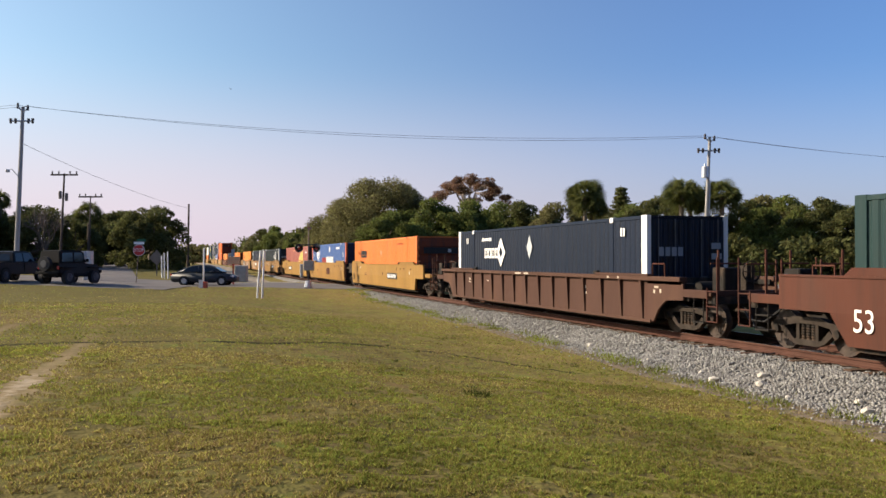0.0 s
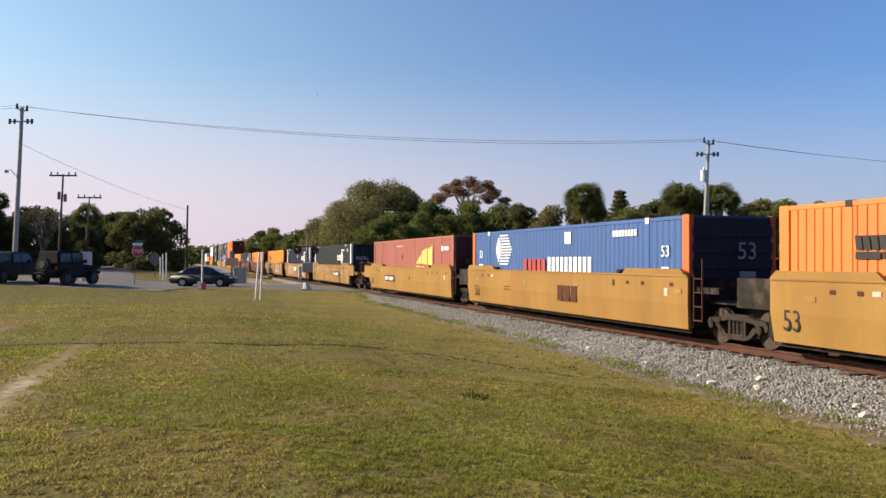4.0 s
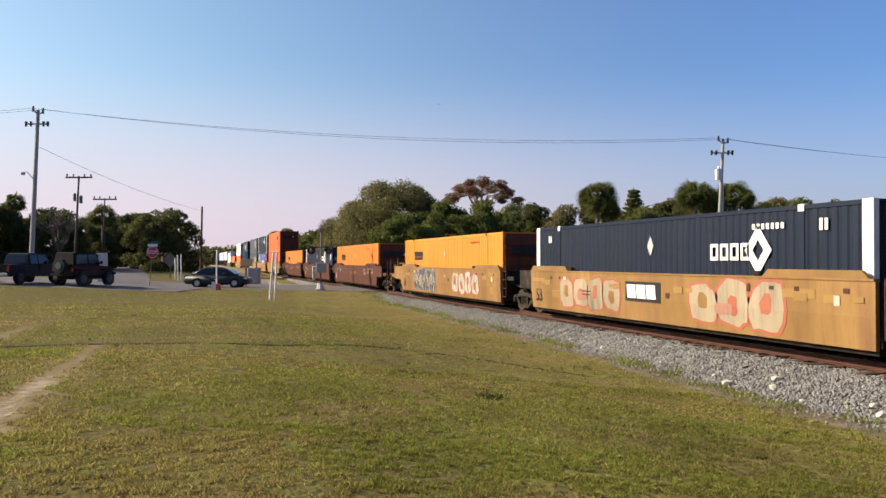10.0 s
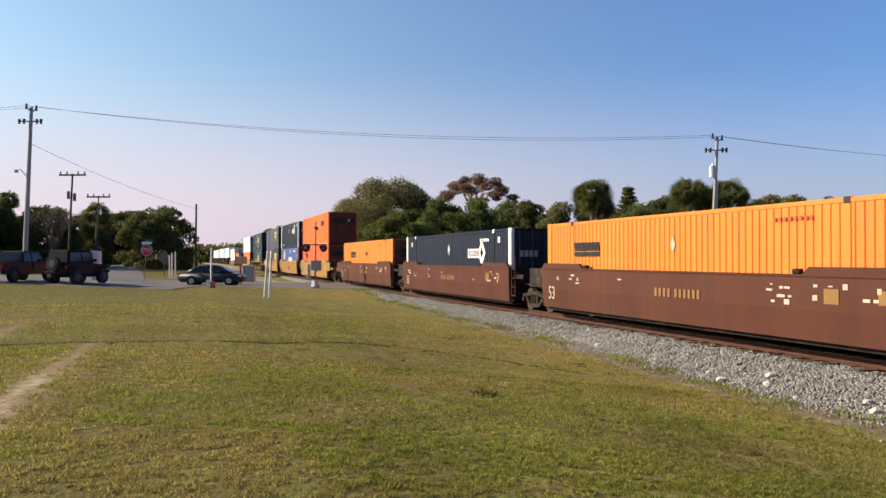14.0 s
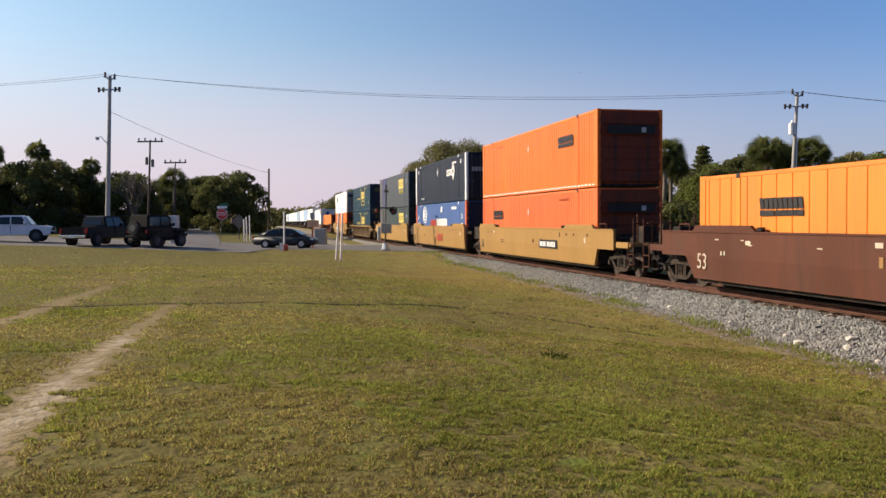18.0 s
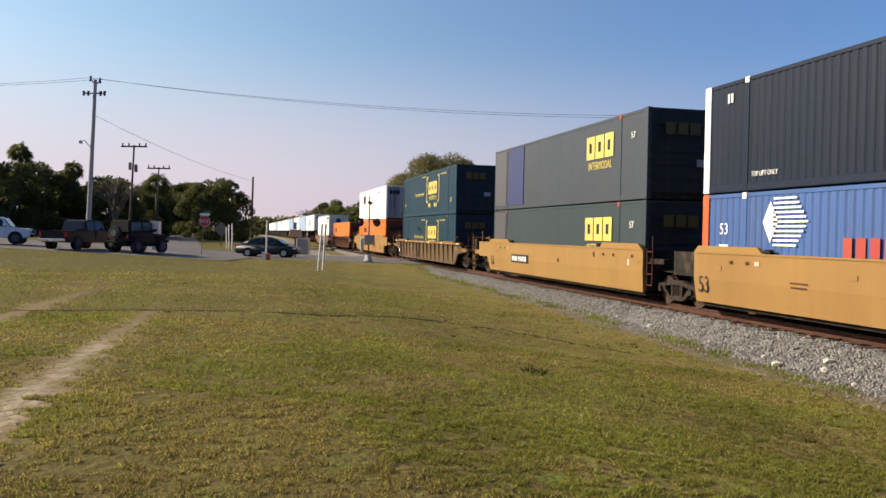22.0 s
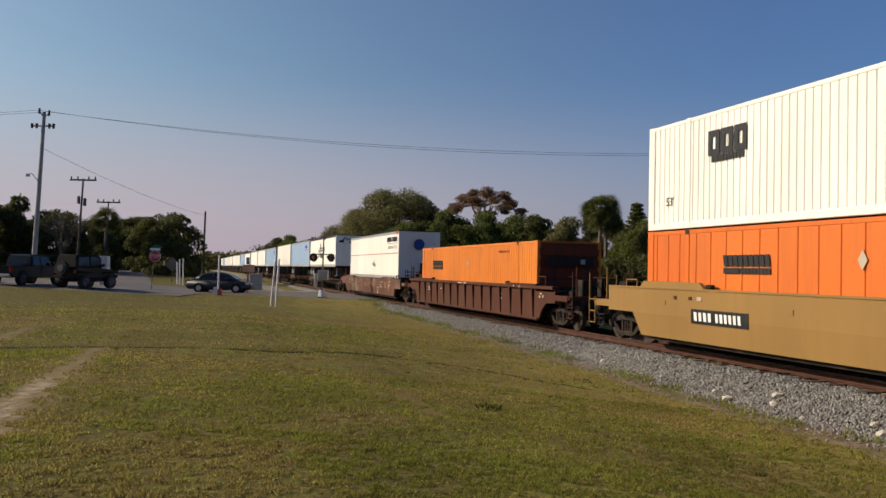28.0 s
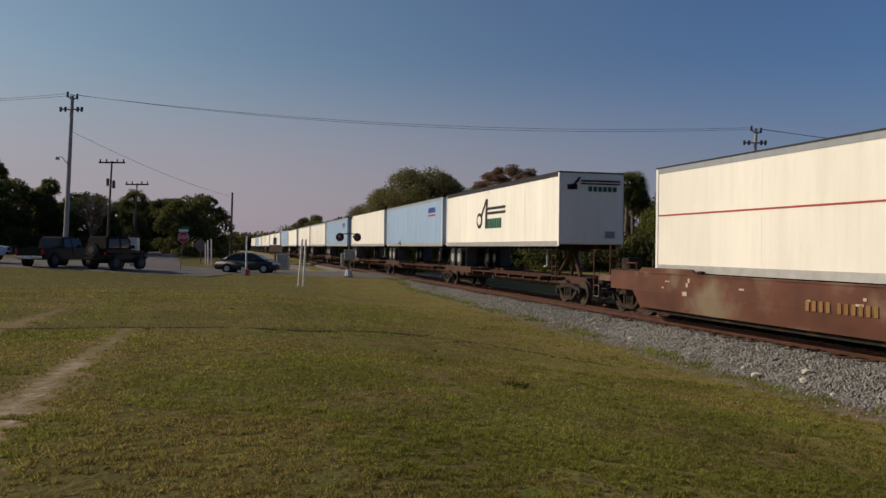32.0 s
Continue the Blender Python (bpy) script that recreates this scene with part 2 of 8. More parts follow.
def thing(name, label, category, group="", m=None):
    e = new(name)
    e.empty_display_size = 0.3
    if m is not None:
        e.matrix_basis = m
    return tagged(e, label, category, group)


def solid(name, verts, faces, mat, label="", category="", kind="", parent=None, smooth=False, group=""):
    me = bpy.data.meshes.new(name)
    me.from_pydata([tuple(v) for v in verts], [], [tuple(f) for f in faces])
    me.materials.append(mat)
    if smooth:
        me.polygons.foreach_set("use_smooth", [True] * len(me.polygons))
    me.update()
    ob = new(name, me)
    ob.parent = parent
    return tagged(ob, label, category, group, kind)


def box(bm, x0, x1, y0, y1, z0, z1, bevel=0.0):
    vs = [bm.verts.new((x, y, z)) for x in (x0, x1) for y in (y0, y1) for z in (z0, z1)]
    fs = [bm.faces.new([vs[i] for i in f]) for f in ((0, 1, 3, 2), (4, 6, 7, 5), (0, 4, 5, 1), (2, 3, 7, 6), (0, 2, 6, 4), (1, 5, 7, 3))]
    if bevel:
        es = {e for f in fs for e in f.edges}
        bmesh.ops.bevel(bm, geom=list(es), offset=bevel, segments=1, affect="EDGES", clamp_overlap=True)
    return bm


def boxes(*dims, bevel=0.0):
    bm = bmesh.new()
    for d in dims:
        box(bm, *d, bevel=bevel)
    return bm


def rod(bm, a, b, r0, r1=None, seg=8):
    """A round bar from a to b."""
    a, b = Vector(a), Vector(b)
    q = (b - a).to_track_quat("Z", "Y").to_matrix().to_4x4()
    bmesh.ops.create_cone(bm, cap_ends=True, segments=seg, radius1=r0, radius2=r0 if r1 is None else r1, depth=(b - a).length,
                          matrix=Matrix.Translation((a + b) / 2) @ q)
    return bm


def prism(bm, outline, x0, x1, axis="x"):
    """A closed outline of (y, z) points, drawn out between x0 and x1 (axis y: outline of (x, z); axis z: outline of (x, y))."""
    put = {"x": lambda k, p: (k, p[0], p[1]), "y": lambda k, p: (p[0], k, p[1]), "z": lambda k, p: (p[0], p[1], k)}[axis]
    a = [bm.verts.new(put(x0, p)) for p in outline]
    b = [bm.verts.new(put(x1, p)) for p in outline]
    n = len(a)
    fs = [bm.faces.new(a), bm.faces.new(b[::-1])] + [bm.faces.new((a[i], b[i], b[(i + 1) % n], a[(i + 1) % n])) for i in range(n)]
    bmesh.ops.recalc_face_normals(bm, faces=fs)
    return bm


def bridge(t, lo, hi):
    t = min(1.0, max(0.0, (t - lo) / (hi - lo)))
    return t * t * (3 - 2 * t)


def text(name, words, size, mat, parent, m, depth=0.004, shear=0.0, width=1.0, label=""):
    """Flat letters in the built-in font, as a mesh."""
    cu = bpy.data.curves.new(name, "FONT")
    cu.body, cu.size, cu.extrude, cu.align_x, cu.align_y, cu.shear = words, size, depth, "CENTER", "CENTER", shear
    cu.resolution_u = 3
    tmp = new("letters", cu)
    me = bpy.data.meshes.new_from_object(tmp.evaluated_get(bpy.context.evaluated_depsgraph_get()))
    bpy.data.objects.remove(tmp)
    bpy.data.curves.remove(cu)
    me.transform(Matrix.Diagonal((width, 1, 1, 1)))
    me.materials.clear()
    me.materials.append(mat)
    ob = new(name, me)
    ob.parent, ob.matrix_basis = parent, m
    if label:
        ob["label"] = label
    return ob


AXIS = radians(17.5)
def off(u, n):
    """The place that lies u along the road (to the east, downhill) and n across it, counted from the camera's foot."""
    return u * math.cos(AXIS) + n * math.sin(AXIS), -u * math.sin(AXIS) + n * math.cos(AXIS)


ROAD_N0, ROAD_N1 = 59.5, 70.5
def road_z(u):
    """The road climbs gently away from the crossing."""
    return 0.15 * (1 - bridge(u, -14, -8)) + 0.035 * min(25, max(0.0, -17.4 - u)) if u < 0 else 0.002


# ---- ground ----
def shoulder(y):
    """Width of the ballast on the lawn's side: it spreads towards the near end and is overgrown further off."""
    return 3.95 - 0.062 * min(17, max(-4, y - 8)) - 0.030 * min(35, max(0, y - 25))


def ground_z(x, y):
    n = x * math.sin(AXIS) + y * math.cos(AXIS)
    near = 1 - bridge(n, 22, 58)
    a = bridge(10.7 - x, 0.0, 12.0)
    z = -0.42 + a * (0.85 * near + 0.45 * (1 - near))
    if x > 17:
        z += 0.5 * bridge(x, 17, 30)
    u = x * math.cos(AXIS) - y * math.sin(AXIS)
    rise = road_z(u)
    n0 = ROAD_N0 - 6.5 * bridge(-u, 15, 22)
    cross = bridge(n, n0 - 7, n0 - 1) * (1 - bridge(n, ROAD_N1 + 1, ROAD_N1 + 7))
    z = z * (1 - cross) + (rise - 0.035) * cross + max(0, rise - 0.15) * (1 - cross) * bridge(n, 30, 55)
    d = math.hypot(x, y)
    if d < 70:
        z += (noise.noise((x * 0.23, y * 0.23, 3)) * 0.05 + noise.noise((x * 0.9, y * 0.9, 9)) * 0.015) * bridge(10.7 - x, 0, 3) * (1 - cross)
        # a shallow rut that winds across the lawn
        r = abs(y - rut_y(x))
        if -9 < x < 8.6 and r < 0.35:
            z -= 0.04 * (1 - r / 0.35)
    return z


def rut_y(x):
    return 18.3 + 1.5 * math.exp(-((x - 4.4) / 2.2) ** 2) - 0.26 * max(0, x - 5.4) ** 2 + 0.10 * math.sin(2.3 * x)


def sheet(name, xs, ys, mat, zf, label, category, kind="structure", keep=None):
    vs = [(x, y, zf(x, y)) for y in ys for x in xs]
    w = len(xs)
    fs = [(j * w + i, j * w + i + 1, (j + 1) * w + i + 1, (j + 1) * w + i) for j in range(len(ys) - 1) for i in range(w - 1)
          if keep is None or keep((xs[i] + xs[i + 1]) / 2, (ys[j] + ys[j + 1]) / 2)]
    return solid(name, vs, fs, mat, label, category, kind, smooth=True)


def grass_material():
    """Mown grass: green and straw-brown patches, two sandy wheel tracks and a thin rut worn through it, its soil and
    shadow side painted dark.
    """
    m = material("dry_lawn", (0.180, 0.145, 0.048), rough=0.95, gloss=0.04, var=0.22, scale=0.9, grain=26, bump=0.6, depth=0.03, stain=(0.26, 0.178, 0.076), amount=0.42, stain_scale=0.16)
    nt = m.node_tree
    n, l = nt.nodes, nt.links
    b = n["Principled BSDF"]
    tc = n.new("ShaderNodeTexCoord")
    last = b.inputs["Base Color"].links[0].from_socket

    def val(op, a, c=0.0):
        q = n.new("ShaderNodeMath")
        q.operation = op
        for i, v in enumerate((a, c)):
            if isinstance(v, (int, float)):
                q.inputs[i].default_value = v
            else:
                l.new(v, q.inputs[i])
        return q.outputs[0]

    def ramp(v, lo, hi, k):
        r = n.new("ShaderNodeMapRange")
        r.interpolation_type = "SMOOTHSTEP"
        r.inputs["From Min"].default_value, r.inputs["From Max"].default_value, r.inputs["To Max"].default_value = lo, hi, k
        l.new(v, r.inputs["Value"])
        return r.outputs[0]

    def cloud(s, detail=6):
        t = n.new("ShaderNodeTexNoise")
        t.inputs["Scale"].default_value, t.inputs["Detail"].default_value = s, detail
        l.new(tc.outputs["Object"], t.inputs["Vector"])
        return t.outputs["Fac"]

    def over(col, fac):
        nonlocal last
        x = n.new("ShaderNodeMix")
        x.data_type = "RGBA"
        l.new(fac, x.inputs[0])
        l.new(last, x.inputs[6])
        x.inputs[7].default_value = (*col, 1)
        last = x.outputs[2]

    for s, lo, hi, col, k in ((1.6, 0.50, 0.72, (0.168, 0.200, 0.034), 0.55), (0.45, 0.50, 0.68, (0.185, 0.215, 0.034), 0.55), (2.6, 0.54, 0.66, (0.175, 0.112, 0.050), 0.75),
                              (0.9, 0.59, 0.67, (0.110, 0.185, 0.020), 0.6), (5.0, 0.54, 0.70, (0.31, 0.245, 0.095), 0.5), (3.3, 0.55, 0.65, (0.085, 0.056, 0.027), 0.75), (9.0, 0.53, 0.68, (0.090, 0.076, 0.028), 0.65), (22.0, 0.54, 0.70, (0.080, 0.078, 0.026), 0.5)):
        over(col, ramp(cloud(s), lo, hi, k))
    p = n.new("ShaderNodeSeparateXYZ")
    l.new(tc.outputs["Object"], p.inputs[0])
    X, Y = p.outputs[0], p.outputs[1]
    rough, fine = cloud(1.3), cloud(6.0, 8)
    west = val("ADD", X, val("MULTIPLY", val("SUBTRACT", cloud(0.35), 0.5), 14.0))
    over((0.118, 0.100, 0.034), ramp(west, 5.0, -3.5, 0.80))
    over((0.30, 0.240, 0.085), ramp(west, 4.0, 11.0, 0.25))
    for x0, slope, half, y0, y1 in ((-2.28, 0.036, 0.36, 6.0, 19.5), (-4.9, 0.05, 0.30, 12.0, 25.0)):
        d = val("ABSOLUTE", val("SUBTRACT", X, val("ADD", val("MULTIPLY", Y, slope), x0)))
        d = val("ADD", d, val("MULTIPLY", val("SUBTRACT", rough, 0.5), 0.9))
        d = val("ADD", d, val("MULTIPLY", val("SUBTRACT", fine, 0.5), 0.9))
        far = val("MULTIPLY", val("MAXIMUM", val("SUBTRACT", Y, y1 - 6.0), 0.0), 0.07)
        edge = val("ADD", d, far)
        over((0.25, 0.186, 0.10), ramp(edge, half * 1.9, half * 0.4, 0.85))
        over((0.40, 0.33, 0.235), ramp(val("ADD", edge, val("MULTIPLY", val("MAXIMUM", val("SUBTRACT", Y, 12.5), 0.0), 0.06)), half * 0.75, -half * 0.35, 0.85))
    for cx, cy, rx, ry, col in ((-4.4, 26.5, 2.2, 4.6, (0.17, 0.120, 0.054)), (-1.5, 24.0, 0.8, 2.2, (0.20, 0.135, 0.064)), (-9.0, 27.0, 2.6, 4.0, (0.155, 0.110, 0.048))):
        u, w = val("DIVIDE", val("SUBTRACT", X, cx), rx), val("DIVIDE", val("SUBTRACT", Y, cy), ry)
        d = val("SQRT", val("ADD", val("MULTIPLY", u, u), val("MULTIPLY", w, w)))
        d = val("ADD", d, val("MULTIPLY", val("SUBTRACT", rough, 0.5), 2.2))
        over(col, ramp(d, 1.1, 0.2, 0.7))
    q = val("MAXIMUM", val("SUBTRACT", X, 5.4), 0.0)
    g = val("DIVIDE", val("SUBTRACT", X, 4.4), 2.2)
    hump = val("MULTIPLY", val("EXPONENT", val("MULTIPLY", val("MULTIPLY", g, g), -1.0)), 1.5)
    ry = val("SUBTRACT", val("ADD", hump, 18.3), val("MULTIPLY", val("MULTIPLY", q, q), 0.26))
    ry = val("ADD", ry, val("MULTIPLY", val("SINE", val("MULTIPLY", X, 2.3)), 0.10))
    d = val("ABSOLUTE", val("SUBTRACT", Y, ry))
    d = val("ADD", d, val("MULTIPLY", val("ABSOLUTE", val("SUBTRACT", fine, 0.5)), 0.25))
    d = val("ADD", d, val("MULTIPLY", val("MAXIMUM", val("SUBTRACT", X, 8.0), 0.0), 0.6))
    d = val("ADD", d, ramp(rough, 0.52, 0.68, 0.14))
    # one dark colour paints the rut's soil and its shadow side
    over((0.022, 0.020, 0.010), ramp(d, 0.28, 0.08, 0.95))
    l.new(last, b.inputs["Base Color"])
    # tussocks: uneven relief at two scales
    bp = n.new("ShaderNodeBump")
    bp.inputs["Strength"].default_value, bp.inputs["Distance"].default_value = 0.7, 0.055
    l.new(val("ADD", cloud(9.0, 4), val("MULTIPLY", cloud(24.0, 3), 0.4)), bp.inputs["Height"])
    l.new(bp.outputs[0], b.inputs["Normal"])
    return m


LAWN = grass_material()
ASPHALT = material("grey_asphalt", (0.165, 0.150, 0.142), rough=0.9, gloss=0.1, var=0.15, scale=0.6, grain=50, bump=0.5, stain=(0.09, 0.085, 0.08), amount=0.3, stain_scale=0.35)
LIME = material("pale_limerock", (0.30, 0.26, 0.20), rough=0.95, gloss=0.08, var=0.2, scale=0.8, grain=22, bump=0.7, depth=0.03, stain=(0.25, 0.21, 0.14), amount=0.35, stain_scale=0.5)

def spaced(lo, hi, fine_lo, fine_hi, step, grow=1.35):
    v = [fine_lo + i * step for i in range(int((fine_hi - fine_lo) / step) + 1)]
    s, a, b = step, v[0], v[-1]
    while a > lo or b < hi:
        s *= grow
        a, b = a - s, b + s
        if a > lo - s: v.insert(0, a)
        if b < hi + s: v.append(b)
    return v


gx, gy = spaced(-2500, 2500, -26, 20, 0.4), spaced(-2500, 2500, 4, 76, 0.4)
sheet("ground", gx, gy, LAWN, ground_z, "mown dry lawn, green with yellow-brown patches", "ground")

def strip(name, mat, u0, u1, n0, n1, z, label, category, step=1.0, ragged=0.0):
    """A band of paving on the road's own axes, with a slightly uneven border."""
    k, c = int((u1 - u0) / step) + 1, 9
    vs, fs = [], []
    for i in range(k):
        u = u0 + (u1 - u0) * i / (k - 1)
        for j in range(c):
            t = j / (c - 1)
            edge = ragged * (noise.noise((u * 0.35, j * 7.1, 1)) + 0.5 * noise.noise((u * 1.3, j * 3.1, 5))) if j in (0, c - 1) else 0
            x, y = off(u, n0 + (n1 - n0) * t + edge)
            vs.append((x, y, z(x, y) if j not in (0, c - 1) else z(x, y) - 0.03))
    fs = [(i * c + j, (i + 1) * c + j, (i + 1) * c + j + 1, i * c + j + 1) for i in range(k - 1) for j in range(c - 1)]
    return solid(name, vs, fs, mat, label, category, "structure", smooth=True)


strip("road", ASPHALT, -160, 90, ROAD_N0, ROAD_N1, lambda x, y: road_z(x * math.cos(AXIS) - y * math.sin(AXIS)) + 0.002, "worn grey asphalt road over a level crossing", "road", ragged=0.35)

def lane(name, mat, centre, width, y0, y1, step, lift, label, ragged=0.25, edge_soft=0.02):
    """A band that follows a centre line x = centre(y) over the ground."""
    k, c = int((y1 - y0) / step) + 1, 7
    vs = []
    for i in range(k):
        y = y0 + (y1 - y0) * i / (k - 1)
        w = width(y)
        for j in range(c):
            t = j / (c - 1) - 0.5
            e = ragged * noise.noise((y * 0.8, j * 5.3, 2)) if j in (0, c - 1) else 0
            x = centre(y) + w * t + e
            vs.append((x, y, ground_z(x, y) + (lift if 0 < j < c - 1 else -edge_soft)))
    fs = [(i * c + j, i * c + j + 1, (i + 1) * c + j + 1, (i + 1) * c + j) for i in range(k - 1) for j in range(c - 1)]
    return solid(name, vs, fs, mat, label, "lane", "structure", smooth=True)


strip("road_apron", ASPHALT, -110, -17.5, ROAD_N0 - 5.6, ROAD_N0 + 0.5, lambda x, y: road_z(x * math.cos(AXIS) - y * math.sin(AXIS)) - 0.004, "worn asphalt apron beside the road", "road", ragged=0.6)
lane("gravel_lane", LIME, lambda y: 8.0 + (y - 72) * 0.006, lambda y: 4.2, 70, 330, 2.0, 0.03, "pale limerock service lane beside the track", 0.6)
lane("side_road", ASPHALT, lambda y: -0.0575 * y - 0.2, lambda y: 4.4, 73, 270, 3.0, 0.03, "grey side street that leaves the crossing road", 0.3)
DIRT = material("dusty_brown_soil", (0.21, 0.165, 0.115), rough=0.95, gloss=0.05, var=0.3, scale=2.5, grain=25, bump=0.8, depth=0.03, stain=(0.13, 0.13, 0.05), amount=0.4, stain_scale=1.3)
lane("dirt_margin", DIRT, lambda y: TRACK_X - shoulder(y) - 0.25 + 0.12 * math.sin(y * 0.7), lambda y: 1.5 - 0.022 * y, 3, 50, 0.3, 0.012, "dusty soil between lawn and ballast", 0.35)


# ---- track ----
def bed_z(dx, y):
    d = abs(dx)
    return -0.10 - 0.36 * bridge(d, 1.45, shoulder(y) if dx < 0 else 3.25)


bx = [TRACK_X + d for d in (-4.3, -4.0, -3.7, -3.4, -3.1, -2.8, -2.6, -2.4, -2.2, -2.0, -1.8, -1.6, -1.45, -1.2, -0.6, 0, 0.6, 1.2, 1.5, 1.8, 2.4, 3.0, 3.6)]
by = spaced(-420, 620, -4, 70, 0.35)
ballast = sheet("ballast", bx, by, BALLAST, lambda x, y: bed_z(x - TRACK_X, y) - (0.05 if abs(x - TRACK_X) > 3.5 else 0) + 0.045 * noise.noise((x * 1.9, y * 1.9, 0)) * (1 if y > -6 and y < 75 else 0),
                "grey crushed-stone ballast under the track", "ballast")

def rail_mesh(y0, y1):
    half = [(-0.072, -0.172), (-0.072, -0.155), (-0.02, -0.135), (-0.0095, -0.12), (-0.0095, -0.06), (-0.036, -0.042), (-0.036, -0.008), (-0.026, 0.0)]
    return prism(bmesh.new(), half + [(-x, z) for x, z in reversed(half)], y0, y1, axis="y")


track = thing("railway_track", "single railway track with rusty steel rails", "track", m=pose(TRACK_X, 0, RAIL_Z))
track["kind"] = "structure"
for side in (-1, 1):
    r = part("rail", rail_mesh(-420, 620), RAIL, track, "rusty steel rail")
    r.matrix_basis = pose(side * 0.755, 0, 0)
    h = part("rail_head", boxes((-0.024, 0.024, -420, 620, 0.0005, 0.003)), RAIL_TOP, track, "polished running surface")
    h.matrix_basis = pose(side * 0.755, 0, 0)

# ---- train: containers ----
MOVING = []          # (thing, place of its middle along the track at 16 s, height)
C_LEN, C_W, C_H = 16.15, 2.59, 2.88


def corrugated(y0, y1, z0, z1, pitch, depth, groove, x):
    """One pressed side sheet: flat lands broken by upright grooves, drawn as a folded strip at x (depth towards +x)."""
    n = max(1, round((y1 - y0) / pitch))
    p = (y1 - y0) / n
    pts = [(y0, 0.0)]
    for i in range(n):
        a = y0 + i * p
        land = p - groove
        s = groove * 0.36
        pts += [(a + land / 2, 0.0), (a + land / 2 + s, depth), (a + land / 2 + groove - s, depth), (a + land / 2 + groove, 0.0)]
    pts.append((y1, 0.0))
    bm = bmesh.new()
    lo = [bm.verts.new((x + d, y, z0)) for y, d in pts]
    hi = [bm.verts.new((x + d, y, z1)) for y, d in pts]
    for i in range(len(pts) - 1):
        bm.faces.new((lo[i + 1], lo[i], hi[i], hi[i + 1]))
    return bm


SHEETS = {}


def keep_mesh(key, make, name, mat, parent, label=""):
    """Share one mesh between alike parts."""
    if key not in SHEETS:
        ob = part(name, make(), mat, parent, label)
        SHEETS[key] = ob.data
        return ob
    ob = new(name, SHEETS[key])
    ob.parent = parent
    if label:
        ob["label"] = label
    return ob


def side_mark(bm, y, z, w, h, x=-C_W / 2 - 0.012, t=0.008):
    return box(bm, x - t, x, y - w / 2, y + w / 2, z - h / 2, z + h / 2)


def blocks(bm, y, z, w, h, n, gap=0.22, slant=0.0, x=-C_W / 2 - 0.012):
    """A word drawn as a row of n plain blocks, w long and h high, centred at y, z on the near side (it reads from +y to -y)."""
    p = w / n
    for i in range(n):
        a = y + w / 2 - i * p
        prism(bm, [(a, z - h / 2), (a - p * (1 - gap), z - h / 2), (a - p * (1 - gap) - slant, z + h / 2), (a - slant, z + h / 2)], x - 0.008, x)
    return bm


def hollow_blocks(bm, y, z, w, h, n, gap=0.2, bar=0.26, x=-C_W / 2 - 0.012):
    """A word drawn as a row of n plain hollow blocks."""
    p = w / n
    for i in range(n):
        a, b = y + w / 2 - i * p, y + w / 2 - i * p - p * (1 - gap)
        t, lo, hi = (a - b) * bar, z - h / 2, z + h / 2
        for ring in ([(a, lo), (a, hi), (a - t, hi - t), (a - t, lo + t)], [(b, lo), (b + t, lo + t), (b + t, hi - t), (b, hi)], [(a, hi), (b, hi), (b + t, hi - t), (a - t, hi - t)], [(a, lo), (a - t, lo + t), (b + t, lo + t), (b, lo)]):
            prism(bm, ring, x - 0.008, x)
    return bm


def diamond(bm, y, z, w, h, x=-C_W / 2 - 0.012, hole=0.0):
    ring = [(y - w / 2, z), (y, z - h / 2), (y + w / 2, z), (y, z + h / 2)]
    if not hole:
        return prism(bm, ring, x - 0.008, x)
    inner = [(y + (a - y) * hole, z + (b - z) * hole) for a, b in ring]
    for i in range(4):
        j = (i + 1) % 4
        prism(bm, [ring[i], ring[j], inner[j], inner[i]], x - 0.008, x)
    return bm


def disc(bm, y, z, r, x=-C_W / 2 - 0.012, seg=18, sy=1.0):
    return prism(bm, [(y + sy * r * math.cos(k * 2 * math.pi / seg), z + r * math.sin(k * 2 * math.pi / seg)) for k in range(seg)], x - 0.008, x)


SIDE = Matrix(((0, 0, -1, 0), (-1, 0, 0, 0), (0, 1, 0, 0), (0, 0, 0, 1)))     # letters that stand on the near side and read from +y to -y
END = Matrix(((1, 0, 0, 0), (0, 0, -1, 0), (0, 1, 0, 0), (0, 0, 0, 1)))       # letters on the end that faces -y


def on_side(y, z, x=-C_W / 2 - 0.014):
    return Matrix.Translation((x, y, z)) @ SIDE


def on_end(x, z, y=-C_LEN / 2 - 0.03):
    return Matrix.Translation((x, y, z)) @ END


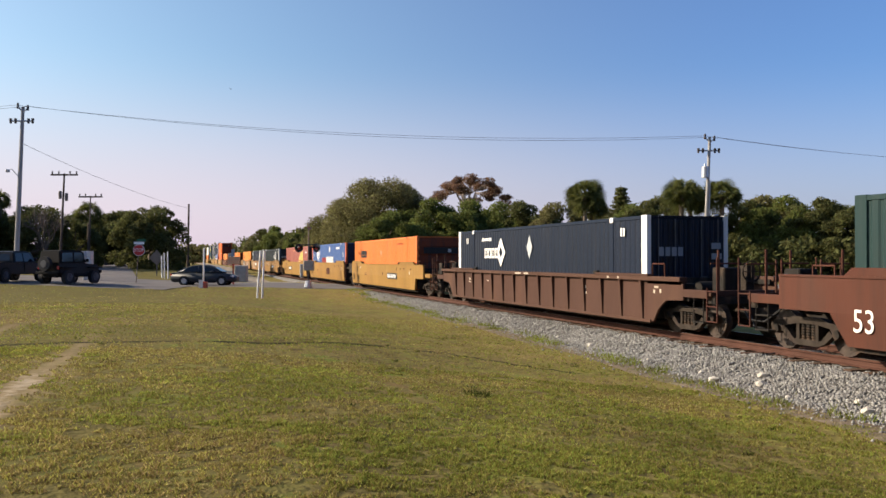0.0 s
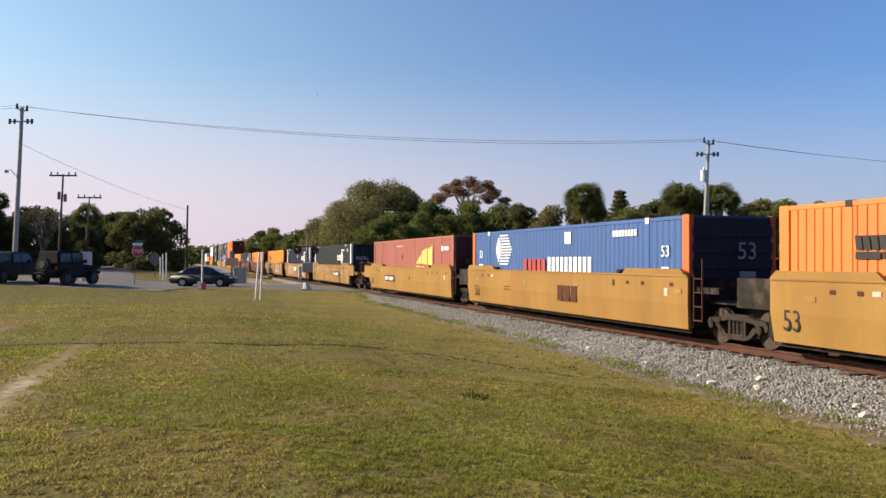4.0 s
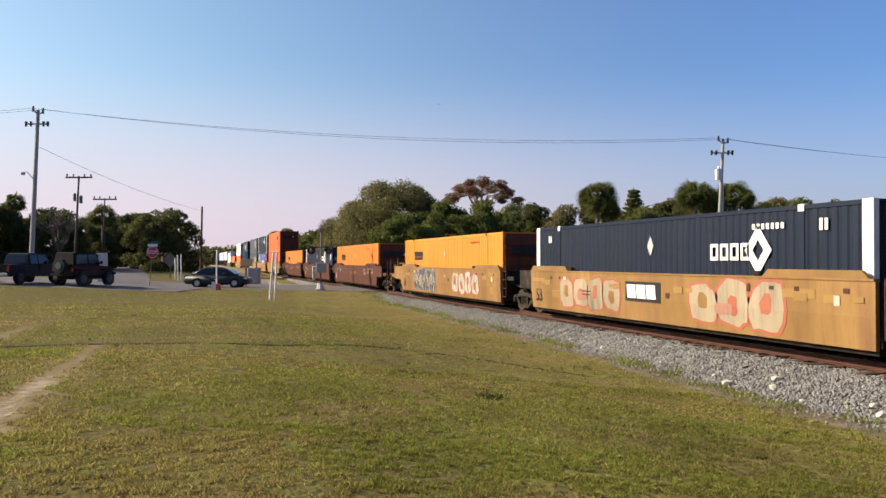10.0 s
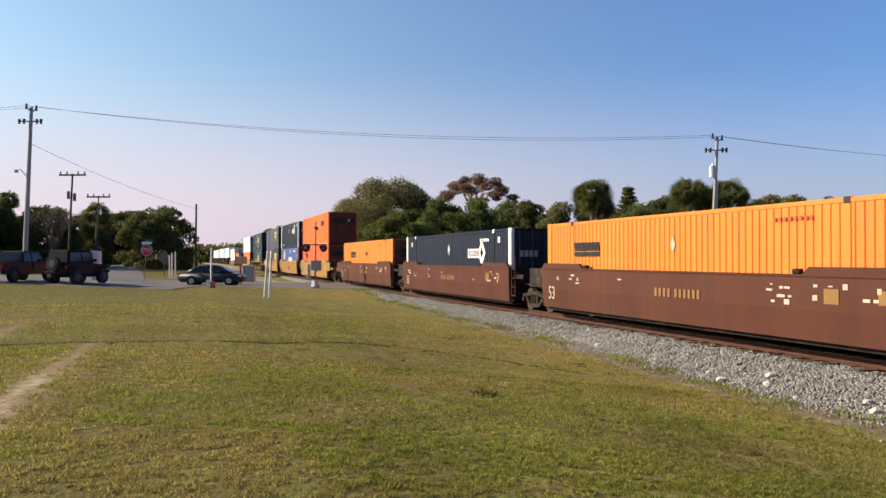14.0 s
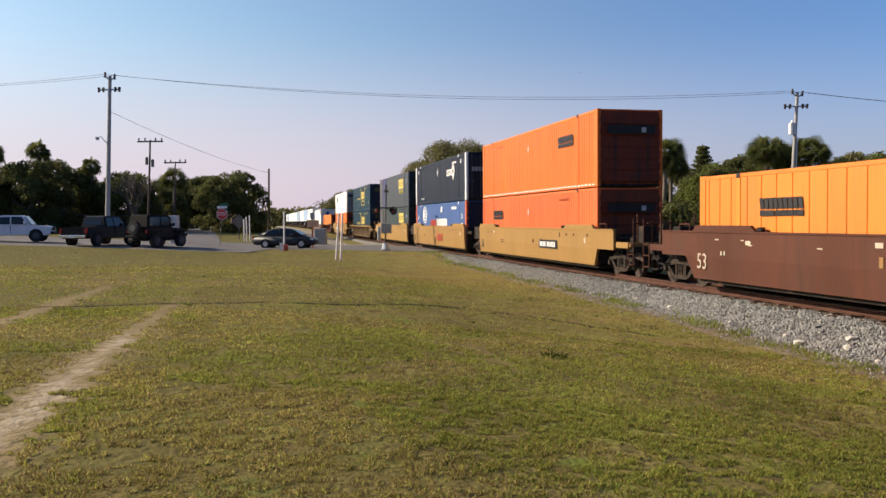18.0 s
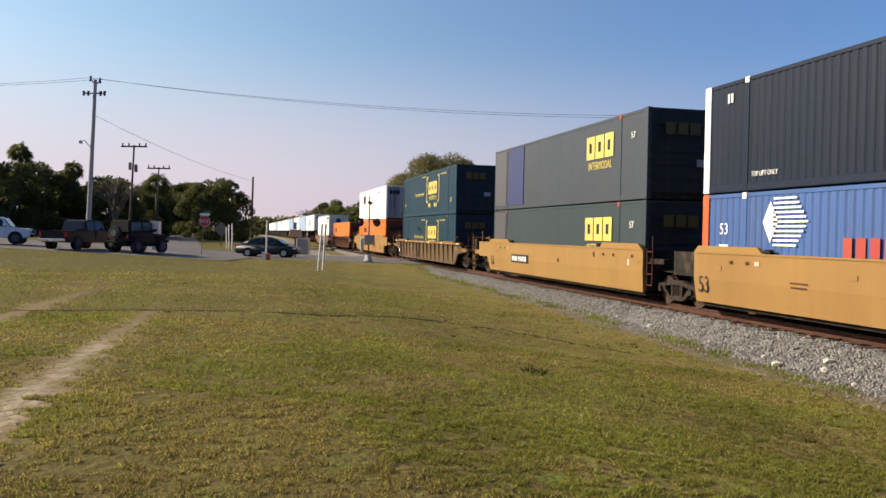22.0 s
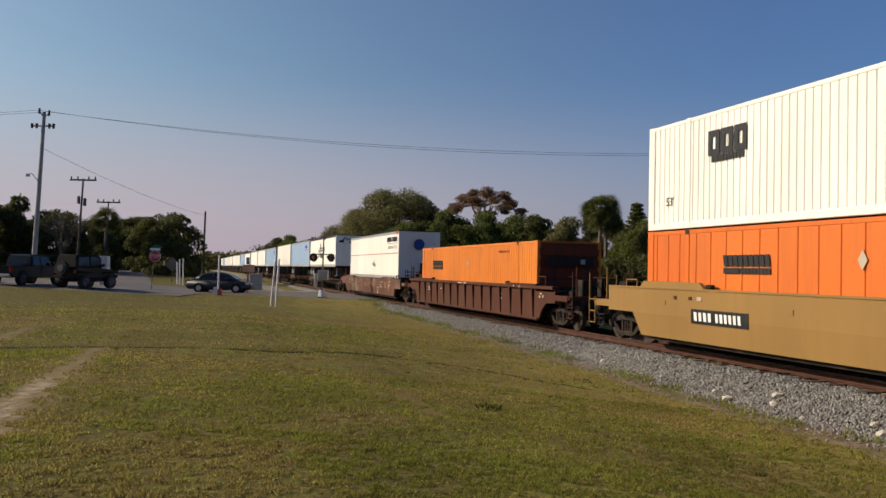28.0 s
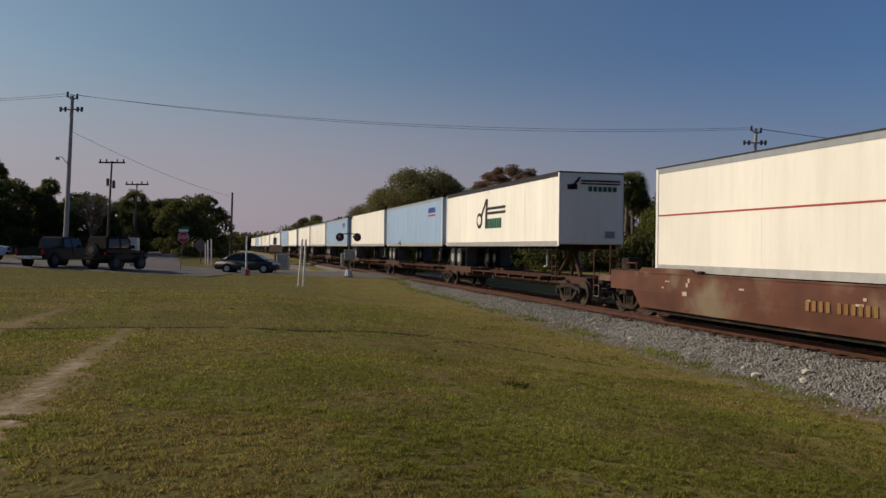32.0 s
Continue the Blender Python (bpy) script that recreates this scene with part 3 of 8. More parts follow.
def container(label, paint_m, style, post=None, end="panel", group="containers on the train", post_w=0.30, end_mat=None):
    """A 53-foot freight container with its floor at z = 0. style: ribbed (narrow dark grooves), wave (deep corrugation)."""
    c = thing("container", label, "container", group)
    hl, hw = C_LEN / 2, C_W / 2
    post = post or paint_m
    pm = paint_m.name
    keep_mesh(("core", pm), lambda: boxes((-hw + 0.06, hw - 0.06, -hl + 0.06, hl - 0.06, 0.10, C_H - 0.03)), "inner_wall", paint_m, c)
    keep_mesh(("roof", pm), lambda: boxes((-hw + 0.02, hw - 0.02, -hl + 0.02, hl - 0.02, C_H - 0.05, C_H - 0.012)), "roof", paint_m, c)
    keep_mesh(("floor", pm), lambda: boxes((-hw + 0.04, hw - 0.04, -hl + 0.04, hl - 0.04, 0.03, 0.13)), "floor", UNDER, c)
    pitch, depth, groove = {"ribbed": (0.245, 0.022, 0.055), "wave": (0.265, 0.025, 0.14), "wide": (0.62, 0.02, 0.05), "flat": (1.22, 0.003, 0.02)}[style]
    for s in (-1, 1):
        for a, b in ((-hl + 0.2, -6.1 - 0.08), (-6.1 + 0.08, 6.1 - 0.08), (6.1 + 0.08, hl - 0.2)):
            p = keep_mesh(("side", style, pm, round(a, 2)), lambda: corrugated(a, b, 0.16, C_H - 0.10, pitch, depth, groove, -hw + 0.012), "side_panel", paint_m, c)
            if s == 1:
                p.matrix_basis = pose(0, 0, 0, 0, 0, 180) if abs(a + b) < 0.1 else pose(0, a + b, 0, 0, 0, 180)
        t = keep_mesh(("toprail", pm), lambda: boxes((-0.05, 0.05, -hl + 0.15, hl - 0.15, C_H - 0.115, C_H - 0.01), bevel=0.012), "top_rail", paint_m, c)
        t.matrix_basis = pose(s * (hw - 0.05), 0, 0)
        t = keep_mesh(("botrail", pm), lambda: boxes((-0.05, 0.05, -hl + 0.15, hl - 0.15, 0.02, 0.20), bevel=0.015), "bottom_rail", paint_m, c)
        t.matrix_basis = pose(s * (hw - 0.05), 0, 0)
        for e in (-1, 1):
            q = keep_mesh(("post", post.name, post_w), lambda: boxes((-0.07, 0.07, -post_w / 2, post_w / 2, 0.02, C_H), bevel=0.01), "corner_post", post, c)
            q.matrix_basis = pose(s * (hw - 0.063), e * (hl - post_w / 2), 0)
            q = keep_mesh(("mid", pm), lambda: boxes((-0.05, 0.05, -0.09, 0.09, 0.02, C_H - 0.005), bevel=0.01), "lifting_post", paint_m, c)
            q.matrix_basis = pose(s * (hw - 0.043), e * 6.1, 0)
            q = keep_mesh(("cast", post.name), lambda: boxes((-0.085, 0.085, -0.10, 0.10, C_H - 0.13, C_H), bevel=0.015), "corner_casting", post, c)
            q.matrix_basis = pose(s * (hw - 0.075), e * 6.1, 0.004)
    # end_mat, where given, is an end paint darkened to stand for shade
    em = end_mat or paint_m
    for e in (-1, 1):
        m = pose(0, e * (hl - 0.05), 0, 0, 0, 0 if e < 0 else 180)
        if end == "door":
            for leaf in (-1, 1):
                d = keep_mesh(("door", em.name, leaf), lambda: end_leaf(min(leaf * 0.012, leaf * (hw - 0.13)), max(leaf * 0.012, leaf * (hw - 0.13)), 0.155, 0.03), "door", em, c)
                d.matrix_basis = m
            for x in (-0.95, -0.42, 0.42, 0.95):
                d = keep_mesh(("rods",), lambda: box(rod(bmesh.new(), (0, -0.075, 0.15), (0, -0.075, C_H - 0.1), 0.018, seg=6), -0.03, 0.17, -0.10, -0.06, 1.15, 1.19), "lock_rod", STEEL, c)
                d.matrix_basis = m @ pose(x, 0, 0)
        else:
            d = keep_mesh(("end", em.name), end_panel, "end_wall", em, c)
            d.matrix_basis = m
    return c


def end_leaf(x0, x1, pitch, depth):
    """A door leaf with upright pressings."""
    n = max(2, int((x1 - x0) / pitch))
    p = (x1 - x0) / n
    ring = [(x0, 0.02)]
    for i in range(n):
        ring += [(x0 + (i + 0.15) * p, -0.02), (x0 + (i + 0.40) * p, -0.02), (x0 + (i + 0.50) * p, -0.02 - depth), (x0 + (i + 0.90) * p, -0.02 - depth)]
    ring += [(x1, -0.02), (x1, 0.02)]
    return prism(bmesh.new(), ring, 0.16, C_H - 0.12, axis="z")


def end_panel():
    """A front wall with wide lying ribs."""
    ring = [(0.03, 0.10)]
    for i in range(6):
        z = 0.24 + i * 0.42
        ring += [(-0.03, z - 0.03), (-0.05, z), (-0.05, z + 0.26), (-0.03, z + 0.29)]
    ring += [(-0.03, C_H - 0.08), (0.03, C_H - 0.08)]
    return prism(bmesh.new(), ring, -C_W / 2 + 0.08, C_W / 2 - 0.08)


def deco_umax(c, lead=1, lozenge=True):
    """White block word with a diamond, two lozenges and small marks; lead: -1 places the word near the front end."""
    y = 3.97 if lead > 0 else -3.55
    bm = hollow_blocks(bmesh.new(), y - 0.1, 1.90, 1.6, 0.40, 4, 0.2)
    part("logo_word", bm, STRIP_WHITE, c, "white block wordmark")
    part("logo_diamond", diamond(bmesh.new(), y - 1.13, 1.93, 0.95, 1.15, hole=0.42), STRIP_WHITE, c, "white pierced diamond")
    text("script", "TOP LIFT ONLY", 0.17, STRIP_WHITE, c, on_side(5.3, 0.42), width=0.9)
    if lozenge:
        part("lozenge", diamond(bmesh.new(), 0.0, 2.1, 0.52 if lead > 0 else 0.34, 0.85 if lead > 0 else 0.55), FADED_GREY, c, "pale lozenge")
    bm = blocks(bmesh.new(), y + (0.45 if lead > 0 else -1.5), 2.46, 1.15, 0.13, 7, 0.4)
    for e in (-1, 1):
        blocks(bm, e * 6.8, 2.44, 0.30, 0.24, 2, 0.4)
    part("number_bar", bm, STRIP_WHITE, c, "white number bar")
    bm = boxes()
    for e in (-1, 1):
        side_mark(bm, e * 6.1, C_H - 0.08, 0.18, 0.14, x=-C_W / 2 - 0.012)
    part("casting_mark", bm, STRIP_WHITE, c, "white marks at the lifting points")
    bm = bmesh.new()
    for i in range(4):
        box(bm, -0.95 + i * 0.2, -0.80 + i * 0.2, -C_LEN / 2 - 0.055, -C_LEN / 2 - 0.045, 1.75, 2.0)
    part("end_mark", bm, STRIP_GREY, c, "grey block word on the end")
    bm = boxes((0.72, 1.02, -C_LEN / 2 - 0.055, -C_LEN / 2 - 0.045, 1.95, 2.12), (0.72, 1.05, -C_LEN / 2 - 0.055, -C_LEN / 2 - 0.045, 1.66, 1.83))
    part("end_number", bm, STRIP_GREY, c, "grey number bar on the end")


def deco_orange(c, lead=1, words=True, at_y=None, tape=False):
    y = (5.02 if lead > 0 else -4.8) if at_y is None else at_y
    if words:
        part("logo_word", blocks(bmesh.new(), y, 2.06, 1.75, 0.27, 9, 0.2, -0.05), BLACK, c, "black slanted block wordmark")
        part("logo_stripe", blocks(bmesh.new(), y - 0.3, 1.82, 1.1, 0.14, 9, 0.12), BLACK, c, "black block line")
        part("logo_bar", blocks(bmesh.new(), y + 0.6, 1.82, 0.6, 0.14, 1, 0.0), BLACK, c, "black bar")
    part("lozenge", diamond(bmesh.new(), 0.05, 2.05, 0.26, 0.40), FADED, c, "white lozenge placard")
    bm = blocks(bmesh.new(), -4.6 * lead, 2.52, 1.3, 0.09, 8, 0.45)
    part("number_bar", bm, RUSTY, c, "faded red number bar")
    bm = boxes((-0.95, 0.95, -C_LEN / 2 - 0.115, -C_LEN / 2 - 0.102, 1.95, 2.28))
    part("end_stripe", bm, BLACK, c, "black word bar on the end")
    bm = boxes((0.40, 0.58, -C_LEN / 2 - 0.13, -C_LEN / 2 - 0.118, 2.02, 2.20))
    part("end_plate", bm, FADED_GREY, c, "pale plate on the end")
    bm = boxes()
    for e in (-1, 1):
        side_mark(bm, e * 6.1, C_H - 0.06, 0.16, 0.13)
    part("casting_mark", bm, BLACK, c, "dark lifting-point marks")
    if tape:
        bm = bmesh.new()
        for i in range(44):
            side_mark(bm, -7.7 + i * 0.36, 0.11, 0.2, 0.05)
        part("reflector", bm, STRIP_WHITE, c, "pale reflective dashes")


def deco_csx(c, bracket):
    if bracket:
        bm = hollow_blocks(bmesh.new(), -1.95, 1.80, 2.5, 0.80, 3, 0.10, 0.33)
        part("logo_word", bm, YELLOW, c, "yellow block wordmark")
        bm = bmesh.new()
        for s in (-1, 1):
            side_mark(bm, -1.95 + s * 1.75, 1.68, 0.14, 1.65)
            for zz in (0.92, 2.52):
                side_mark(bm, -1.95 + s * 1.60, zz, 0.34, 0.13)
        part("bracket_mark", bm, YELLOW, c, "yellow square brackets")
        text("script", "INTERMODAL", 0.40, YELLOW, c, on_side(-1.95, 1.14), width=0.88)
        bm = bmesh.new()
        for yy in (-3.0, -2.55, -1.2, -0.85):
            disc(bm, yy, 0.68, 0.15)
        part("dot_mark", bm, YELLOW, c, "yellow wheel dots")
        text("script", "How tomorrow moves", 0.40, YELLOW, c, on_side(2.18, 1.5), shear=0.25, width=0.80)
        part("number_bar", blocks(blocks(bmesh.new(), 0.75, 2.64, 1.2, 0.07, 9, 0.4), -4.9, 2.56, 1.5, 0.09, 9, 0.5), YELLOW, c, "yellow number bar")
        text("script", "53'", 0.36, YELLOW, c, on_side(-6.9, 0.85))
        text("script", "53'", 0.30, YELLOW, c, on_side(7.1, 0.85))
        bm = boxes()
        for e in (-1, 1):
            side_mark(bm, e * 6.1, C_H - 0.08, 0.13, 0.14)
        part("casting_mark", bm, DKRED, c, "red lifting-point marks")
    else:
        part("logo_word", hollow_blocks(bmesh.new(), -4.5, 1.97, 2.35, 0.82, 3, 0.10, 0.33), YELLOW, c, "yellow block wordmark")
        text("script", "INTERMODAL", 0.40, YELLOW, c, on_side(-4.5, 1.30), width=0.80)
        text("script", "53'", 0.30, STRIP_WHITE, c, on_side(-7.1, 2.1))
        bm = boxes()
        for e in (-1, 1):
            side_mark(bm, e * 6.1, C_H - 0.08, 0.16, 0.14)
        part("casting_mark", bm, DKRED, c, "red lifting-point marks")
    bm = bmesh.new()
    for i in range(3):
        box(bm, -0.75 + i * 0.42, -0.40 + i * 0.42, -C_LEN / 2 - 0.115, -C_LEN / 2 - 0.10, 2.05, 2.42)
    part("end_mark", bm, SHADED_YELLOW, c, "yellow block word on the end, painted darker for shade")
    part("end_plate", boxes((0.35, 0.75, -C_LEN / 2 - 0.115, -C_LEN / 2 - 0.10, 1.05, 1.28)), STRIP_GREY, c, "pale plate on the end")


def deco_pacer(c):
    part("logo_word", blocks(bmesh.new(), 1.45, 1.52, 2.0, 0.5, 5, 0.34), DKRED, c, "red block word")
    part("logo_word", blocks(bmesh.new(), -1.3, 1.55, 3.3, 0.56, 10, 0.34), STRIP_WHITE, c, "white block word")
    bm = bmesh.new()
    for i in range(11):
        z = 2.68 - i * 0.11
        k = 1 - abs(i - 5) / 7.5
        side_mark(bm, 4.55 - 0.3 * k, z, 0.65 + 0.65 * k, 0.05)
    part("stencil_mark", bm, STRIP_WHITE, c, "thin white emblem stripe")
    part("emblem", diamond(bmesh.new(), 5.0, 2.13, 0.6, 1.0), STRIP_WHITE, c, "white lozenge")
    part("placard", side_mark(bmesh.new(), -1.2, 2.45, 0.45, 0.38), STRIP_WHITE, c, "white placard")
    part("number_bar", blocks(bmesh.new(), -4.9, 2.5, 1.4, 0.18, 8, 0.3), STRIP_WHITE, c, "white number bar")
    for e in (-1, 1):
        text("script", "53", 0.42, STRIP_WHITE, c, on_side(e * 7.0, 1.95))
    text("script", "53", 0.62, STRIP_GREY, c, on_end(0.35, 1.95, -C_LEN / 2 - 0.105))
    part("placard", boxes((0.12, 0.6, -C_LEN / 2 - 0.115, -C_LEN / 2 - 0.10, 1.05, 1.45)), STRIP_GREY, c, "pale plate on the end")
    part("placard", side_mark(side_mark(bmesh.new(), 7.0, 1.35, 0.42, 0.42), -7.0, 1.30, 0.35, 0.5), STRIP_WHITE, c, "white plate")
    bm = boxes()
    for e in (-1, 1):
        side_mark(bm, e * 6.1, C_H - 0.08, 0.18, 0.16)
    part("casting_mark", bm, STRIP_WHITE, c, "white marks at the lifting points")


def deco_red(c):
    cells = [(-4.65, -3.5, 1.25, 2.35), (-3.35, -2.0, 1.1, 2.25), (-1.9, -1.1, 1.15, 1.9), (-1.0, -0.5, 1.15, 1.65)]
    bm = bmesh.new()
    for a, b, lo, hi in cells:
        a, b, hi = -4.8 + (a + 4.65) * 0.72, -4.8 + (b + 4.65) * 0.72, hi + 0.1
        lift = 0.15 * (b + 4.65) / 4.2
        prism(bm, [(b, 1.48 + lift), (a, 1.42 + lift), (a, hi), (b, hi - 0.18)], -C_W / 2 - 0.02, -C_W / 2 - 0.012)
        prism(bm, [(b, 0.42 + (b + 4.65) * 0.2), (a, 0.42 + (a + 4.65) * 0.2), (a, 1.26 + lift), (b, 1.36 + lift)], -C_W / 2 - 0.02, -C_W / 2 - 0.012)
    part("logo_bar", bm, PALE_YELLOW, c, "faded yellow cell of a windowed sail emblem")
    part("number_bar", blocks(bmesh.new(), 1.6, 2.5, 1.3, 0.09, 12, 0.35), PALE_ORANGE, c, "white number bar")
    part("number_bar", blocks(blocks(bmesh.new(), -6.45, 2.28, 0.35, 0.22, 1), -7.05, 2.28, 0.75, 0.18, 5, 0.35), STRIP_WHITE, c, "white number bar")
    part("end_mark", boxes((-0.75, -0.5, -C_LEN / 2 - 0.115, -C_LEN / 2 - 0.10, 1.55, 1.8), (-0.45, -0.05, -C_LEN / 2 - 0.115, -C_LEN / 2 - 0.10, 1.45, 2.0), (0.0, 0.5, -C_LEN / 2 - 0.115, -C_LEN / 2 - 0.10, 1.4, 2.15)), SHADED_YELLOW, c, "yellow emblem on the end, painted darker for shade")
    part("placard", diamond(bmesh.new(), 1.0, 1.9, 0.22, 0.36), BROWN, c, "dark lozenge")


def deco_white(c):
    part("logo_word", hollow_blocks(bmesh.new(), 4.4, 2.08, 1.6, 0.62, 3, 0.12, 0.33), BLACK, c, "dark block wordmark")
    part("logo_bar", blocks(bmesh.new(), 4.4, 1.68, 1.3, 0.16, 10, 0.2), BLACK, c, "dark line of blocks")
    part("number_bar", blocks(bmesh.new(), -4.4, 2.45, 1.5, 0.14, 8, 0.35), STRIP_GREY, c, "grey number bar")
    text("script", "53'", 0.32, BLACK, c, on_side(6.95, 0.75))
    part("number_bar", blocks(bmesh.new(), -7.1, 0.95, 0.25, 0.28, 1), STRIP_GREY, c, "grey mark")
    bm = bmesh.new()
    for i in range(3):
        box(bm, -1.0 + i * 0.3, -0.76 + i * 0.3, -C_LEN / 2 - 0.13, -C_LEN / 2 - 0.115, 2.15, 2.45)
    part("end_mark", bm, NAVY, c, "dark blue block word on the door")


# ---- train: running gear ----
WHEELS = []


def sideframe(bm, x):
    prism(bm, [(-1.12, 0.52), (-1.05, 0.62), (-0.62, 0.66), (-0.4, 0.74), (0.4, 0.74), (0.62, 0.66), (1.05, 0.62), (1.12, 0.52), (1.08, 0.40), (0.74, 0.40), (0.66, 0.54), (0.28, 0.60), (-0.28, 0.60), (-0.66, 0.54), (-0.74, 0.40), (-1.08, 0.40)], x - 0.07, x + 0.07)
    prism(bm, [(-0.74, 0.40), (-0.64, 0.50), (-0.40, 0.27), (0.40, 0.27), (0.64, 0.50), (0.74, 0.40), (0.50, 0.21), (0.32, 0.15), (-0.32, 0.15), (-0.50, 0.21)], x - 0.07, x + 0.07)
    for s in (-1, 1):
        box(bm, x - 0.06, x + 0.06, s * 0.28 - 0.045, s * 0.28 + 0.045, 0.24, 0.62)
    return bm


def truck_parts(car, y):
    """A two-axle truck at y under a car: side frames, springs, bolster, and two wheelsets that roll."""
    def base():
        bm = boxes((-1.0, 1.0, -0.22, 0.22, 0.34, 0.62))
        return bm
    t = keep_mesh(("bolster",), base, "truck", FRAME, car, "two-axle cast steel truck")
    t.matrix_basis = pose(0, y, RAIL_Z)
    for s in (-1, 1):
        keep_mesh(("frame", s), lambda: sideframe(bmesh.new(), s * 1.0), "side_frame", FRAME, t)

        def spr():
            b = bmesh.new()
            rings = [[b.verts.new((s * 1.0 + (0.064 if q % 2 == 0 else 0.045) * math.cos(j * math.pi / 4), (0.064 if q % 2 == 0 else 0.045) * math.sin(j * math.pi / 4), 0.27 + q * 0.0275)) for j in range(8)] for q in range(13)]
            for u, v in zip(rings, rings[1:]):
                for j in range(8):
                    b.faces.new((u[j], u[(j + 1) % 8], v[(j + 1) % 8], v[j]))
            return b
        for k in (-0.15, 0.0, 0.15):
            q = keep_mesh(("spring", s), spr, "coil_spring", UNDER, t)
            q.matrix_basis = pose(0, k, 0)

        for k in (-0.89, 0.89):
            q = keep_mesh(("cap", s), lambda: rod(bmesh.new(), (s * 0.98, 0, 0.44), (s * 1.14, 0, 0.44), 0.11, 0.09, seg=10), "bearing_cap", UNDER, t)
            q.matrix_basis = pose(0, k, 0)
    for k in (-0.89, 0.89):
        def ws():
            b = bmesh.new()
            rod(b, (-1.0, 0, 0), (1.0, 0, 0), 0.08, seg=8)
            for s in (-1, 1):
                rod(b, (s * 0.70, 0, 0), (s * 0.83, 0, 0), 0.42, 0.42, seg=24)
                rod(b, (s * 0.685, 0, 0), (s * 0.715, 0, 0), 0.445, 0.445, seg=24)
                rod(b, (s * 0.83, 0, 0), (s * 0.838, 0, 0), 0.34, 0.34, seg=24)
                for a in range(4):
                    an = a * math.pi / 2
                    rod(b, (s * 0.836, 0.2 * math.cos(an), 0.2 * math.sin(an)), (s * 0.846, 0.2 * math.cos(an), 0.2 * math.sin(an)), 0.05, 0.05, seg=6)
            return b
        w = keep_mesh(("wheelset",), ws, "wheelset", WHEEL, t, "rust-brown wheels on an axle")
        w.matrix_basis = pose(0, k, 0.42)
        WHEELS.append((w, k))
    return t


def end_gear(car, e, mat):
    """What sits past the well at a coupled end (e = -1 front, 1 rear): sill, platform, ladders, rails, brake wheel, coupler."""
    Y = lambda a, b: (min(e * a, e * b), max(e * a, e * b))
    part("centre_sill", boxes((-0.32, 0.32, *Y(8.0, 11.2), 0.62, 0.98)), UNDER, car)
    part("end_platform", boxes((-1.32, 1.32, *Y(9.7, 10.1), 1.00, 1.08), (-1.32, 1.32, *Y(10.9, 11.2), 0.98, 1.16), (-0.5, 0.5, *Y(8.2, 11.0), 0.98, 1.06)), UNDER, car, "dark end platform and beam")
    part("bulkhead", boxes((-1.30, 1.30, *Y(8.16, 8.30), 0.45, 1.55), (-1.42, -1.25, *Y(8.3, 9.9), 1.40, 1.52), (1.25, 1.42, *Y(8.3, 9.9), 1.40, 1.52)), UNDER, car)
    for s in (-1, 1):
        bm = bmesh.new()
        for yy in (11.02, 11.42):
            rod(bm, (s * 1.42, e * yy, 0.55), (s * 1.42, e * yy, 2.10 if yy > 11.2 else 1.35), 0.022, seg=6)
        for zz in (0.56, 0.92, 1.28):
            rod(bm, (s * 1.42, e * 11.02, zz), (s * 1.42, e * 11.42, zz), 0.018, seg=6)
        part("ladder", bm, mat if e > 0 else BROWN, car, "steel corner ladder")
        bm = bmesh.new()
        rod(bm, (s * 0.62, e * 11.15, 1.1), (s * 0.62, e * 11.15, 2.05), 0.025, seg=6)
        rod(bm, (s * 1.42, e * 11.15, 1.95), (s * 0.62, e * 11.15, 1.95), 0.02, seg=6)
        rod(bm, (s * 1.38, e * 8.5, 1.95), (s * 1.38, e * 8.5, 1.6), 0.02, seg=6)
        rod(bm, (s * 1.38, e * 8.5, 1.93), (s * 1.38, e * 9.1, 1.93), 0.02, seg=6)
        rod(bm, (s * 1.38, e * 9.1, 1.95), (s * 1.38, e * 9.1, 1.6), 0.02, seg=6)
        part("handrail", bm, mat if e > 0 else BROWN, car, "bent steel handrail")
    bm = boxes((-0.12, 0.12, *Y(11.1, 11.45), 0.72, 0.95), bevel=0.02)
    box(bm, -0.2, 0.2, *Y(11.4, 11.62), 0.66, 1.0, bevel=0.05)
    part("coupler", bm, FRAME, car, "rusty knuckle coupler")
    bm = bmesh.new()
    rod(bm, (-0.3, e * 11.2, 0.7), (-0.45, e * 11.5, 0.45), 0.025, seg=6)
    rod(bm, (-0.45, e * 11.5, 0.45), (-0.3, e * 11.7, 0.42), 0.025, seg=6)
    part("air_hose", bm, RUBBER, car)
    part("end_beam", boxes((-1.40, 1.40, *Y(11.0, 11.14), 1.16, 1.30), bevel=0.01), mat, car, "painted end beam")
    for s in (-1, 1):
        part("side_sill", boxes((min(s * 1.30, s * 1.42), max(s * 1.30, s * 1.42), *Y(9.97, 11.05), 1.10, 1.30), bevel=0.01), mat, car)
        bm = bmesh.new()
        for zz in (0.50, 0.82):
            box(bm, min(s * 1.22, s * 1.42), max(s * 1.22, s * 1.42), *Y(10.42, 10.86), zz, zz + 0.03)
        for yy in (10.44, 10.84):
            rod(bm, (s * 1.40, e * yy, 0.48), (s * 1.40, e * yy, 1.14), 0.016, seg=5)
        part("step", bm, UNDER, car, "dark hanging step")
        part("hand_post", rod(bmesh.new(), (s * 1.05, e * 10.95, 1.16), (s * 1.05, e * 10.95, 2.28), 0.03, seg=6), mat if e > 0 else BROWN, car)
        bm = rod(bmesh.new(), (s * 0.5, e * 11.1, 0.95), (s * 0.62, e * 11.55, 0.62), 0.022, seg=5)
